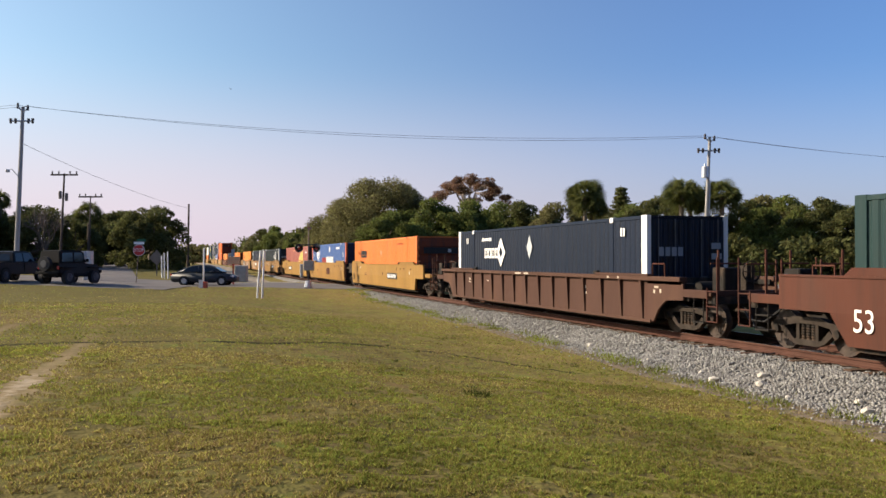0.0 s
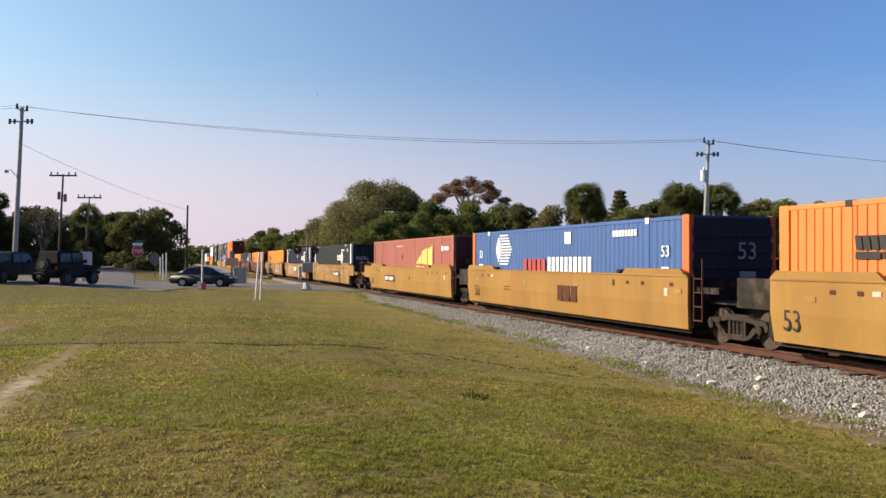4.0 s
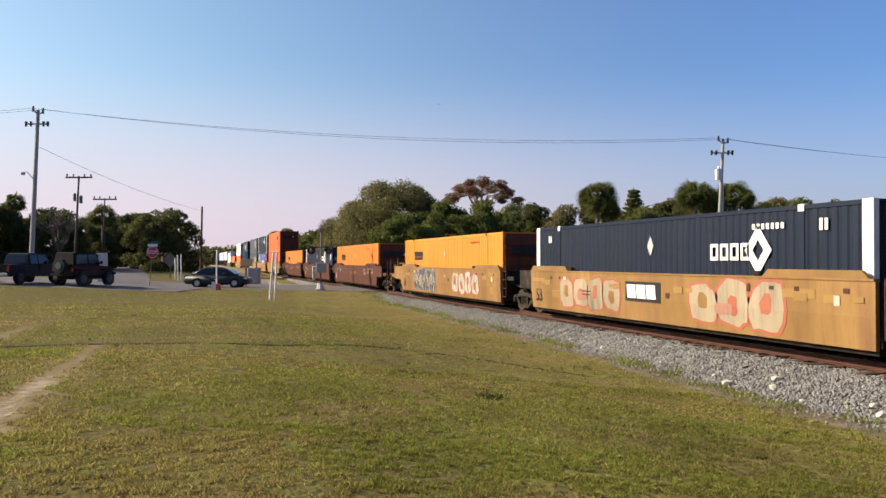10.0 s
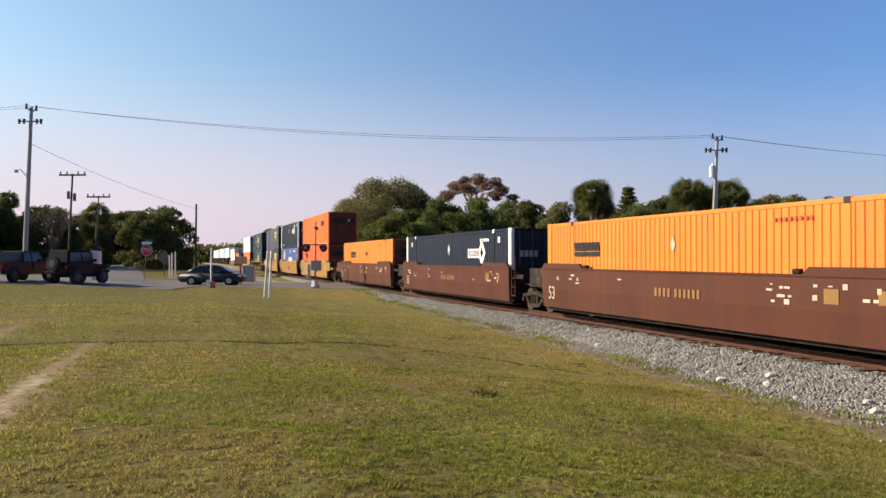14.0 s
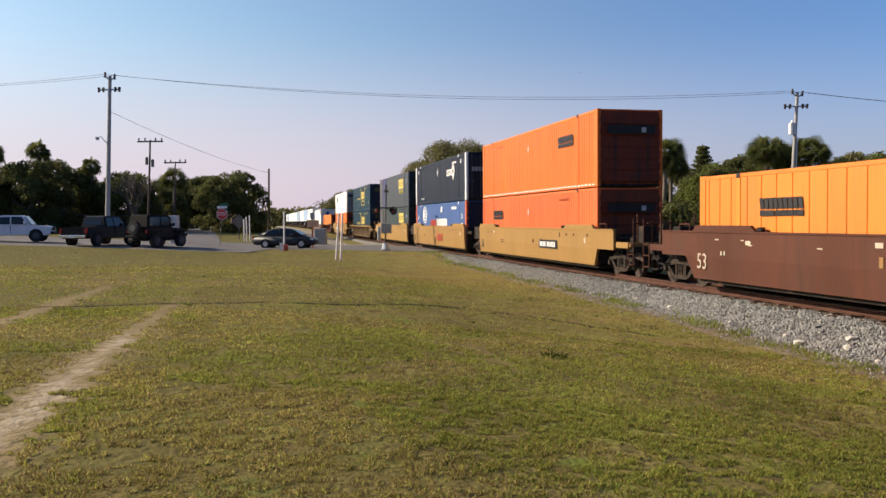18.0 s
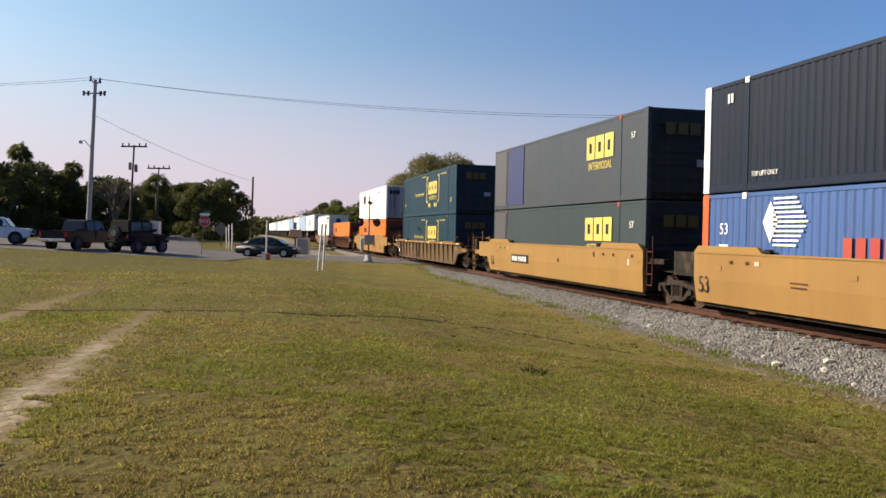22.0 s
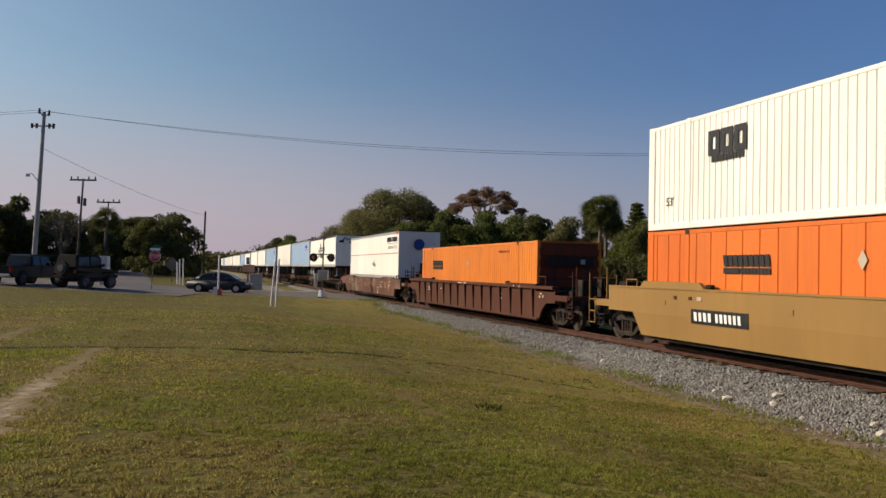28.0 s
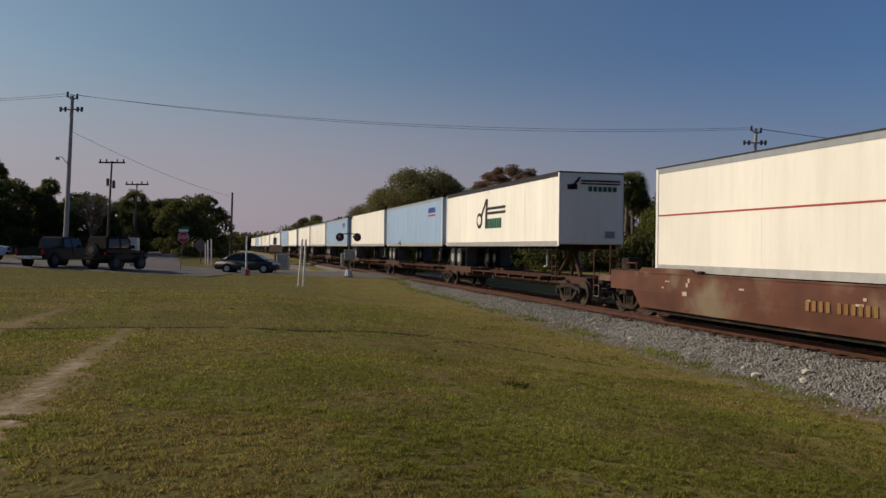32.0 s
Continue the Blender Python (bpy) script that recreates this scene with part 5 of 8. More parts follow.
    part("repaint_panel", boxes((-C_W / 2 - 0.02, -C_W / 2 - 0.004, 6.2, C_LEN / 2 - 0.2, 0.2, C_H - 0.12)), PATCH_GREY, x, "weathered grey end panel")
    c = put(car("dusty brown well car with ribbed sides and a yellow top edge", BROWN_YEL, "ribbed", "end", "end", GOLD_OLD), pos["o"]); car_marks(c, "ribbed")
    for y, w in ((8.35, 0.7), (7.15, 0.6)):
        part("paint_patch", side_mark(bmesh.new(), y, 1.12, w, 0.42, x=-1.4225, t=0.003), DKRED_FADED, c, "faded red paint patch")
    part("data_panel", side_mark(bmesh.new(), 8.75, 0.82, 0.16, 0.26, x=-1.4225, t=0.003), STRIP_WHITE, c, "small white plate")
    for y in (9.6, 5.6, 1.9, -1.8, -5.5, -9.4):
        part("reflector", side_mark(bmesh.new(), y, 1.54, 0.5, 0.09, x=-1.534, t=0.004), YELLOW, c, "yellow reflective strip")
    x = put(container("petrol blue corrugated container, lower of a stack", PETROL, "wave", end_mat=PETROL_END), pos["o"], LOW); deco_csx(x, True)
    x = put(container("petrol blue corrugated container, upper of a stack", PETROL, "wave", end_mat=PETROL_END), pos["o"], HIGH); deco_csx(x, True)
    c = put(car("clean yellow single well car", GOLD_NEW, "plate", "end", "end"), pos["p"]); car_marks(c, "gold", -6.9, 4.4)
    part("logo_word", hollow_blocks(bmesh.new(), -3.4, 0.95, 1.6, 0.44, 3, 0.2, x=-1.512), DKRED, c, "faded red block wordmark")
    put(load_orange("orange-red freight container, lower of a stack", ORANGE_DEEP, style="wide", at_y=3.6), pos["p"], LOW)
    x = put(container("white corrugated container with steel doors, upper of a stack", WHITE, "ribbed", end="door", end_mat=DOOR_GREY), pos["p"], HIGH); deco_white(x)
    c = put(car("dark brown well car with ribbed sides", BROWN, "ribbed", "end", "end"), pos["q"]); car_marks(c, "ribbed", -4.6)
    put(load_orange("orange ribbed container alone in a ribbed car", ORANGE), pos["q"], LOW)
    # trailers
    c = put(car("rusty red-brown low well car with peeling paint", BROWN_RED, "plate", "end", "end"), 185.9); car_marks(c, "brown", -3.75)
    for o in c.children:
        kind = o.name.split(".")[0]
        if kind in ("side_wall", "top_flange", "container_guide", "lock"):
            o.matrix_basis = pose(*o.location[:2], 0.106 + o.location.z * 0.784) @ Matrix.Diagonal((1, 1, 0.784, 1))
        elif kind in ("script", "stencil_mark", "data_panel", "number_bar", "handrail"):
            o.location.z -= 0.22
    x = put(trailer("white van trailer with a thin red stripe", CREAM, STRIP_GREY, 16.1, 2.98, wheels=False, base=1.48, seams=False), 185.25, 0, 8.15)
    part("red_stripe", boxes((-1.31, -1.296, -8.0, 8.0, 3.08, 3.12)), DKRED, x)
    part("logo_word", blocks(blocks(bmesh.new(), -5.45, 3.98, 1.35, 0.30, 7, 0.26, -0.05, x=-1.30), -6.95, 3.98, 1.35, 0.30, 7, 0.26, -0.05, x=-1.30), BLACK, x, "black block wordmark")
    part("logo_bar", blocks(blocks(bmesh.new(), -6.2, 3.73, 2.9, 0.025, 1, 0.0, x=-1.30), -6.4, 3.48, 2.4, 0.19, 8, 0.72, -0.05, x=-1.30), BLACK, x, "thin line over spaced blocks")
    part("nose_emblem", prism(bmesh.new(), [(-0.05 + 0.34 * math.cos(k * 0.35), 3.65 + 0.34 * math.sin(k * 0.35)) for k in range(18)], -8.17, -8.155, axis="y"), BLUEM, x, "round blue emblem on the nose")
    part("nose_vent", boxes((0.05, 0.5, -8.17, -8.155, 1.85, 2.5), (0.85, 1.2, -8.17, -8.155, 1.85, 2.45)), BLACK, x, "dark panels on the nose")
    part("red_corner", boxes((-1.315, -1.30, -8.0, -7.2, 4.30, 4.45)), DKRED, x)
    vans = [(208.75, "white van trailer with green and black lettering blocks", WHITE, BLACK, "arnold"), (225.85, "light blue van trailer on a spine car", ICE, STRIP_GREY, "blue"), (243.15, "cream van trailer on a spine car", CREAM, CREAM, "plain"),
            (262.1, "light blue van trailer on a spine car", ICE, STRIP_GREY, "blue"), (279.4, "white van trailer on a spine car", WHITE, STRIP_GREY, ""), (296.7, "white van trailer on a spine car", WHITE, STRIP_GREY, ""), (316.0, "white van trailer on a spine car", WHITE, BLACK, ""),
            (333.3, "light blue van trailer on a spine car", ICE, STRIP_GREY, ""), (352.0, "white van trailer on a spine car", CREAM, BLACK, ""), (369.3, "white van trailer on a spine car", WHITE, STRIP_GREY, ""), (388.0, "white van trailer on a spine car", WHITE, BLACK, ""), (405.3, "white van trailer on a spine car", CREAM, STRIP_GREY, ""),
            (424.0, "white van trailer on a spine car", WHITE, BLACK, ""), (441.3, "light blue van trailer on a spine car", ICE, STRIP_GREY, ""), (460.0, "white van trailer on a spine car", WHITE, BLACK, ""), (477.3, "white van trailer on a spine car", CREAM, STRIP_GREY, "")]
    for f, label, m, trim, kind in vans:
        put(spine_car("rusty brown spine car under a van trailer", BROWN_LIGHT), f - 0.5, 0, 8.65)
        x = put(trailer(label, m, trim), f, 0, 8.075)
        if kind == "arnold":
            van_emblem(x)
        elif kind == "blue":
            part("logo_word", blocks(bmesh.new(), -5.6, 4.35, 1.7, 0.3, 6, 0.2, x=-1.302), BLUEM, x, "dark blue block wordmark")
            part("logo_bar", blocks(bmesh.new(), -5.6, 4.05, 1.7, 0.1, 1, 0.0, x=-1.302), DKRED, x)


def van_emblem(x):
    """A tall slanted emblem with two long bars and a green block word, on the side and on the nose."""
    X = -1.302
    bm = prism(bmesh.new(), [(2.1, 3.35), (1.8, 3.35), (0.75, 4.45), (0.95, 4.45)], X - 0.008, X)
    prism(bm, [(0.95, 4.45), (0.65, 4.45), (0.75, 3.05), (1.05, 3.05)], X - 0.008, X)
    for zz in (3.98, 3.76):
        blocks(bm, -0.6, zz, 2.6, 0.12, 1, 0.0, x=X)
    disc(bm, 1.95, 3.45, 0.38, x=X, sy=1.2)
    part("emblem", bm, BLACK, x, "black slanted emblem")
    part("emblem_eye", disc(bmesh.new(), 1.95, 3.46, 0.22, x=X - 0.009, sy=1.3), WHITE, x)
    part("logo_word", blocks(bmesh.new(), -0.35, 3.28, 2.1, 0.45, 6, 0.16, x=X), GREENM, x, "green block wordmark")
    N = -8.10
    bm = prism(bmesh.new(), [(-0.95, 4.35), (-0.8, 4.35), (-0.45, 4.82), (-0.55, 4.82)], N - 0.01, N, axis="y")
    box(bm, -0.45, 1.15, N - 0.01, N, 4.66, 4.72)
    box(bm, -0.45, 1.15, N - 0.01, N, 4.56, 4.61)
    box(bm, -1.0, -0.6, N - 0.01, N, 4.36, 4.55)
    part("nose_emblem", bm, BLACK, x, "black emblem on the nose")
    bm = bmesh.new()
    for i in range(6):
        box(bm, -0.15 + i * 0.2, 0.0 + i * 0.2, N - 0.01, N, 4.30, 4.48)
    part("nose_word", bm, GREENM, x, "green block word on the nose")
    part("nose_plate", boxes((0.55, 0.95, N - 0.01, N, 2.55, 2.8), bevel=0.0), STRIP_GREY, x)


def hug(bm, crease=1.02):
    """Fold a flat mark along the crease of a well car's side, so that it lies on the lower web too."""
    bmesh.ops.bisect_plane(bm, geom=bm.verts[:] + bm.edges[:] + bm.faces[:], plane_co=(0, 0, crease), plane_no=(0, 0, 1))
    for v in bm.verts:
        if v.co.z < crease:
            v.co.x += (crease - v.co.z) * 0.0968
    return bm


def graffiti(car, kind):
    """Sprayed shapes on the near side."""
    X = -1.505
    random.seed(40 + kind)

    def letters(y0, w, n, h, fill, line, words):
        """A row of n bulging sprayed letter shapes: a darker outline under a pale fill, with a hollow or a notch."""
        p = w / n
        for i in range(n):
            y = y0 + w / 2 - (i + 0.5) * p
            lean, z = random.uniform(-0.12, 0.12), 1.06 + random.uniform(-0.05, 0.05)
            hh = h * random.uniform(0.88, 1.05)
            shape = [(math.cos(a), math.sin(a), random.uniform(0.90, 1.08)) for a in [q * 2 * math.pi / 18 for q in range(18)]]
            sq = lambda v: math.copysign(abs(v) ** 0.6, v)
            ring = lambda ky, kz: [(y + p * ky * sq(c) * r + lean * s, z + hh * kz * sq(s) * r) for c, s, r in shape]
            part("graffiti", hug(prism(bmesh.new(), ring(0.56, 0.50), X - 0.003, X)), line, car, words[0])
            part("graffiti", hug(prism(bmesh.new(), ring(0.48, 0.44), X - 0.005, X - 0.002)), fill, car, words[1])
            part("graffiti", hug(prism(bmesh.new(), [(a * 0.32 + y * 0.68 + random.uniform(-0.03, 0.03), b * 0.38 + (z + 0.12 * (-1) ** i) * 0.62) for a, b in ring(0.5, 0.5)], X - 0.007, X - 0.004)), line if i % 3 else GOLD_OLD, car, words[0])

    def blob(bm, y, z, w, h, k=14, x=X):
        sq = lambda v: math.copysign(abs(v) ** 0.45, v)
        prism(bm, [(y + w / 2 * sq(math.cos(a)) * random.uniform(0.9, 1.06), z + h / 2 * sq(math.sin(a)) * random.uniform(0.92, 1.02)) for a in [i * 2 * math.pi / k for i in range(k)]], x - 0.004, x)

    def scrawl(bm, y, z, w, h, n, t=0.035, x=X):
        """One looping sprayed line, as a single ribbon."""
        k = n * 7
        pts = []
        ph, lift = random.uniform(0, 6), 0.0
        for i in range(k):
            u = i / (k - 1)
            if i % 7 == 0:
                lift = random.uniform(-0.3, 0.3) * h
                tall = random.uniform(0.3, 0.62) * h
            a = ph + u * n * 6.283
            pts.append(Vector((y + w / 2 - w * u + 0.42 * w / n * math.cos(a) + random.uniform(-0.03, 0.03), z + lift * 0.9 + tall * 0.8 * math.sin(a + 0.8 * math.sin(u * 9 + ph)))))
        rows = []
        for i, p in enumerate(pts):
            d = (pts[min(k - 1, i + 1)] - pts[max(0, i - 1)]).normalized()
            o = Vector((-d.y, d.x)) * t / 2
            rows.append([bm.verts.new((xx, q.x, q.y)) for q in (p + o, p - o) for xx in (x - 0.004, x)])
        for (a0, a1, b0, b1), (c0, c1, d0, d1) in zip(rows, rows[1:]):
            for f in ((a0, b0, d0, c0), (a1, c1, d1, b1), (a0, c0, c1, a1), (b0, b1, d1, d0)):
                bm.faces.new(f)

    pale, red, black = GRAF_GREY, GRAF_RED, BLACK
    if kind == 1:
        for y, w, h in ((-3.0, 0.9, 0.4), (-5.9, 0.8, 0.9), (2.4, 1.7, 0.6), (0.9, 1.0, 0.5), (5.4, 1.0, 0.5)):
            bm = bmesh.new()
            scrawl(bm, y, 1.3, w, h, 5, 0.026)
            part("graffiti", bm, FADED, car, "faded white sprayed scrawl")
    elif kind == 2:
        for y0, w, n in ((3.5, 4.2, 4), (-4.0, 3.6, 3)):
            letters(y0, w, n, 1.15, pale, red, ("red sprayed outline", "pale grey sprayed letter shape"))
            bm = bmesh.new()
            blob(bm, y0 + w * 0.1, 0.95, 0.7, 0.3, 9, X - 0.008)
            part("graffiti", hug(bm), GRAF_PINK, car, "faded pink sprayed patch")
        part("logo_panel", side_mark(bmesh.new(), 0.1, 1.22, 1.9, 0.55, x=X - 0.002), BLACK, car, "black logo panel")
        part("logo_word", blocks(bmesh.new(), 0.1, 1.22, 1.6, 0.38, 3, 0.12, -0.06, x=X - 0.012), STRIP_WHITE, car, "white block wordmark")
    else:
        letters(3.15, 4.3, 5, 1.2, GRAF_DARK, GRAF_MID, ("blue-grey sprayed outline", "dark grey sprayed letter shape"))
        for i in range(4):
            bm = bmesh.new()
            scrawl(bm, 4.7 - i * 1.0, 1.1, 0.95, 0.95, 4, 0.04, X - 0.009)
            part("graffiti", hug(bm), FADED, car, "faded white sprayed outline")
        letters(-3.7, 3.9, 4, 1.1, GRAF_PALE, red, ("red sprayed outline", "pale sprayed letter shape"))
        for i in range(3):
            bm = bmesh.new()
            scrawl(bm, -2.5 - i * 1.2, 1.1, 1.1, 0.9, 3, 0.035, X - 0.009)
            part("graffiti", hug(bm), GRAF_PINK, car, "thin pink sprayed outline")
    bm = bmesh.new()
    for y in {1: (-7.0, -2.4, -0.4, 1.2, 3.0, 6.4), 2: (-7.2, -6.3, -1.7, 1.6, 6.6), 3: (-7.4, -0.6, 1.8, 6.4)}[kind]:
        side_mark(bm, y, 1.33, 0.42, 0.17, x=X - 0.003)
    part("reflector", bm, GOLD_NEW, car, "dull yellow reflective strips")
    # patches of touched-up paint
    for i in range(9):
        y, w = random.uniform(-7.8, 7.8), random.uniform(0.4, 1.3)
        bm = side_mark(bmesh.new(), y, random.uniform(0.75, 1.5), w, random.uniform(0.12, 0.3), x=X + 0.0010 - i * 0.0004, t=0.0025)
        part("paint_patch", hug(bm), GOLD_NEW, car, "touched-up paint patch")


GRAF_PINK = paint("faded_pink_spray", (0.34, 0.17, 0.12), rough=0.6, amount=0.1)
GRAF_MID = paint("blue_grey_spray_paint", (0.16, 0.17, 0.19), rough=0.65, amount=0.25)
GRAF_PALE = paint("whitish_spray_paint", (0.44, 0.40, 0.33), rough=0.65, var=0.15, amount=0.25, drips=0.3)
GRAF_DARK = paint("dark_spray_paint", (0.05, 0.055, 0.065), rough=0.6, amount=0.1)
GRAF_GREY = paint("pale_spray_paint", (0.36, 0.29, 0.19), rough=0.65, var=0.2, amount=0.35, drips=0.4)
GRAF_RED = paint("red_spray_paint", (0.36, 0.105, 0.06), rough=0.65, amount=0.25)
build_train()

# ---- roadside things ----
def at(k, n, z=None):
    """A place n ahead along the camera's first heading, k of that to the side."""
    x, y = off(k * n, n)
    return x, y, ground_z(x, y) if z is None else z


HEAD = -17.5          # heading of the road's axis, in degrees about z
CONCRETE = material("pole_concrete", (0.34, 0.325, 0.30), rough=0.9, var=0.12, scale=1.5, stain=(0.25, 0.23, 0.2), amount=0.2, stain_scale=0.8, streak=6)
POLE_WOOD = material("creosoted_pole_wood", (0.09, 0.065, 0.05), rough=0.9, var=0.3, scale=4, streak=8)
WIRE = material("weathered_cable", (0.15, 0.15, 0.155), rough=0.7, var=0.1)
GALV = material("galvanised_steel", (0.50, 0.51, 0.52), rough=0.45, metal=0.5, var=0.15, scale=6)
PORCELAIN = material("brown_porcelain", (0.05, 0.035, 0.03), rough=0.3, var=0.1)
SIGN_RED = material("sign_red", (0.55, 0.035, 0.03), rough=0.45, var=0.06)
SIGN_GREEN = material("sign_green", (0.02, 0.14, 0.07), rough=0.45, var=0.06)
POST_WHITE = material("white_post_paint", (0.78, 0.76, 0.72), rough=0.5, var=0.06, stain=(0.4, 0.34, 0.26), amount=0.15, stain_scale=4)
BASE_RED = material("red_base_paint", (0.52, 0.09, 0.05), rough=0.6, var=0.15)
CABINET = material("grey_cabinet_paint", (0.30, 0.30, 0.29), rough=0.5, var=0.1)
SIGNAL_BLACK = material("signal_black", (0.012, 0.012, 0.013), rough=0.5, var=0.1)
SIGN_BACK = material("weathered_sign_back", (0.16, 0.13, 0.11), rough=0.6, var=0.15)


def power_pole(label, k0, k1, n, top, mat, radius, kind):
    """A utility pole from its foot at k0 to its slightly leaning top at k1."""
    a, b = Vector(at(k0, n)), Vector((*off(k1 * n, n), top))
    p = thing("utility_pole", label, "pole", m=Matrix.Translation(a))
    d = b - a
    part("shaft", rod(bmesh.new(), (0, 0, -0.3), d, radius, radius * 0.62, seg=12), mat, p, smooth=False)
    ax = Vector((math.cos(AXIS), -math.sin(AXIS), 0))
    u = d.normalized()
    if kind == "tee":
        arm = bmesh.new()
        rod(arm, d - u * 0.15 - ax * 1.45, d - u * 0.15 + ax * 1.45, 0.09, seg=6)
        part("crossarm", arm, mat, p, "timber crossarm")
        for s in (-1.3, -0.6, 0.6, 1.3):
            part("insulator", rod(bmesh.new(), d - u * 0.1 + ax * s, d + u * 0.22 + ax * s, 0.06, 0.09, seg=8), PORCELAIN, p)
    else:
        for s, q in ((-0.42, 0.02), (0.40, -0.15)):
            arm = bmesh.new()
            rod(arm, d - u * 0.4, d + ax * s + u * q, 0.06, seg=6)
            part("bracket", arm, GALV, p)
            part("insulator", rod(bmesh.new(), d + ax * s + u * (q - 0.15), d + ax * s + u * (q + 0.3), 0.11, 0.09, seg=8), PORCELAIN, p)
        arm = bmesh.new()
        rod(arm, d - u * 1.15 - ax * 1.0, d - u * 1.15 + ax * 0.95, 0.07, seg=6)
        part("crossarm", arm, GALV, p, "short steel crossarm")
        for s in (-0.95, -0.55, 0.5, 0.85):
            part("insulator", rod(bmesh.new(), d - u * 1.35 + ax * s, d - u * 0.95 + ax * s, 0.09, 0.12, seg=8), PORCELAIN, p)
    return p, a, d


WIRE_ENDS = {}
pl, a, d = power_pole("tall tapered concrete utility pole with a street lamp arm", -0.4972, -0.4897, 70, 14.45, CONCRETE, 0.215, "spun")
WIRE_ENDS["west"] = a + d
arm_at = d * 0.575
bm = rod(bmesh.new(), arm_at, arm_at + Vector((-0.62, 0.18, 0.75)), 0.035, seg=6)
rod(bm, arm_at + Vector((-0.62, 0.18, 0.75)), arm_at + Vector((-0.85, 0.24, 0.70)), 0.03, seg=6)
part("lamp_arm", bm, GALV, pl, "curved steel lamp arm")
part("lamp_head", boxes((arm_at.x - 1.10, arm_at.x - 0.78, arm_at.y + 0.12, arm_at.y + 0.36, arm_at.z + 0.48, arm_at.z + 0.72), bevel=0.04), GALV, pl, "street lamp head")
p2, a2, d2 = power_pole("dark wooden utility pole with transformers", -0.4460, -0.4410, 92, 11.2, POLE_WOOD, 0.145, "tee")
for s, q in ((-0.30, 0.1), (0.32, -0.12)):
    bm = rod(bmesh.new(), d2 * 0.77 + Vector((s, -0.1, q - 0.45)), d2 * 0.77 + Vector((s, -0.1, q + 0.3)), 0.17, seg=12)
    rod(bm, d2 * 0.77 + Vector((s, -0.1, q + 0.3)), d2 * 0.77 + Vector((s, -0.1, q + 0.4)), 0.17, 0.08, seg=12)
    part("transformer", bm, SIGN_BACK, p2, "dull can transformer")
p3, a3, d3 = power_pole("slim wooden utility pole with a crossarm", -0.4120, -0.4104, 104, 9.7, POLE_WOOD, 0.115, "tee")
p4, a4, d4 = power_pole("pale concrete utility pole with a transformer", 0.3028, 0.3109, 75, 12.65, CONCRETE, 0.20, "spun")
WIRE_ENDS["east"] = a4 + d4
bm = rod(bmesh.new(), d4 * 0.76 + Vector((-0.42, -0.15, -0.5)), d4 * 0.76 + Vector((-0.42, -0.15, 0.45)), 0.30, seg=12)
rod(bm, d4 * 0.76 + Vector((-0.42, -0.15, 0.45)), d4 * 0.76 + Vector((-0.42, -0.15, 0.7)), 0.10, 0.06, seg=8)
part("transformer", bm, GALV, p4, "pale grey can transformer")
bm = rod(bmesh.new(), d4 * 0.42, d4 * 0.42 + Vector((0.9, 0.2, 0.5)), 0.035, seg=6)
rod(bm, d4 * 0.42 + Vector((0.85, 0.2, 0.48)), d4 * 0.42 + Vector((1.45, 0.3, 0.62)), 0.12, 0.08, seg=8)
part("lamp_arm", bm, GALV, p4, "short lamp arm")
for s in (0.0, 0.12):
    part("conduit", rod(bmesh.new(), d4 * 0.02 + Vector((0.24 + s, -0.1, 0)), d4 * 0.7 + Vector((0.16, -0.1, 0)), 0.04, seg=6), GALV, p4)
tp = thing("utility_pole", "thin dark wooden service pole without arms", "pole", m=Matrix.Translation(at(-0.2972, 118)))
part("shaft", rod(bmesh.new(), (0, 0, -0.3), (0.15, 0, 9.0), 0.17, 0.12, seg=10), POLE_WOOD, tp)


def wire(a, b, sag, r=0.014, label="thin overhead power cable"):
    a, b = Vector(a), Vector(b)
    pts = [a.lerp(b, i / 28) - Vector((0, 0, 4 * sag * (i / 28) * (1 - i / 28))) for i in range(29)]
    bm = bmesh.new()
    rings = []
    for i, p in enumerate(pts):
        t = (pts[min(28, i + 1)] - pts[max(0, i - 1)]).normalized()
        o = t.cross(Vector((0, 0, 1))).normalized()
        v = o.cross(t)
        rings.append([bm.verts.new(p + o * r * math.cos(k * math.pi * 2 / 5) + v * r * math.sin(k * math.pi * 2 / 5)) for k in range(5)])
    for q, w in zip(rings, rings[1:]):
        for k in range(5):
            bm.faces.new((q[k], q[(k + 1) % 5], w[(k + 1) % 5], w[k]))
    ob = part("power_cable", bm, WIRE, None, label)
    return tagged(ob, label, "cable", "overhead cables")


W, E = WIRE_ENDS["west"], WIRE_ENDS["east"]
far_e, far_w = Vector((*off(0.82 * 80, 80), 10.6)), Vector((*off(-0.95 * 72, 72), 14.6))
for dz, du, sag in ((0.15, -0.6, 1.12), (0.05, 0.45, 1.24)):
    o = Vector((du * math.cos(AXIS), -du * math.sin(AXIS), dz))
    wire(W + o, E + o, sag)
    wire(far_w + o, W + o, 0.7)
    wire(E + o, far_e + o, 0.8)
wire(W - Vector((0, 0, 3.0)), Vector(at(-0.2972, 118)) + Vector((0.15, 0, 8.4)), 0.5, 0.016)

# stop sign
stop = thing("stop_sign", "red octagonal stop sign on a thin steel post", "sign", m=pose(*at(-0.3575, 62), 0, 0, HEAD))
h0 = 2.68 - at(-0.3575, 62)[2]
part("post", rod(bmesh.new(), (0, 0, -0.2), (0.27, 0, h0 + 0.75), 0.03, seg=6), SIGN_BACK, stop)
octa = [(0.24 + 0.44 * math.cos(radians(22.5 + 45 * i)), h0 + 0.44 * math.sin(radians(22.5 + 45 * i))) for i in range(8)]
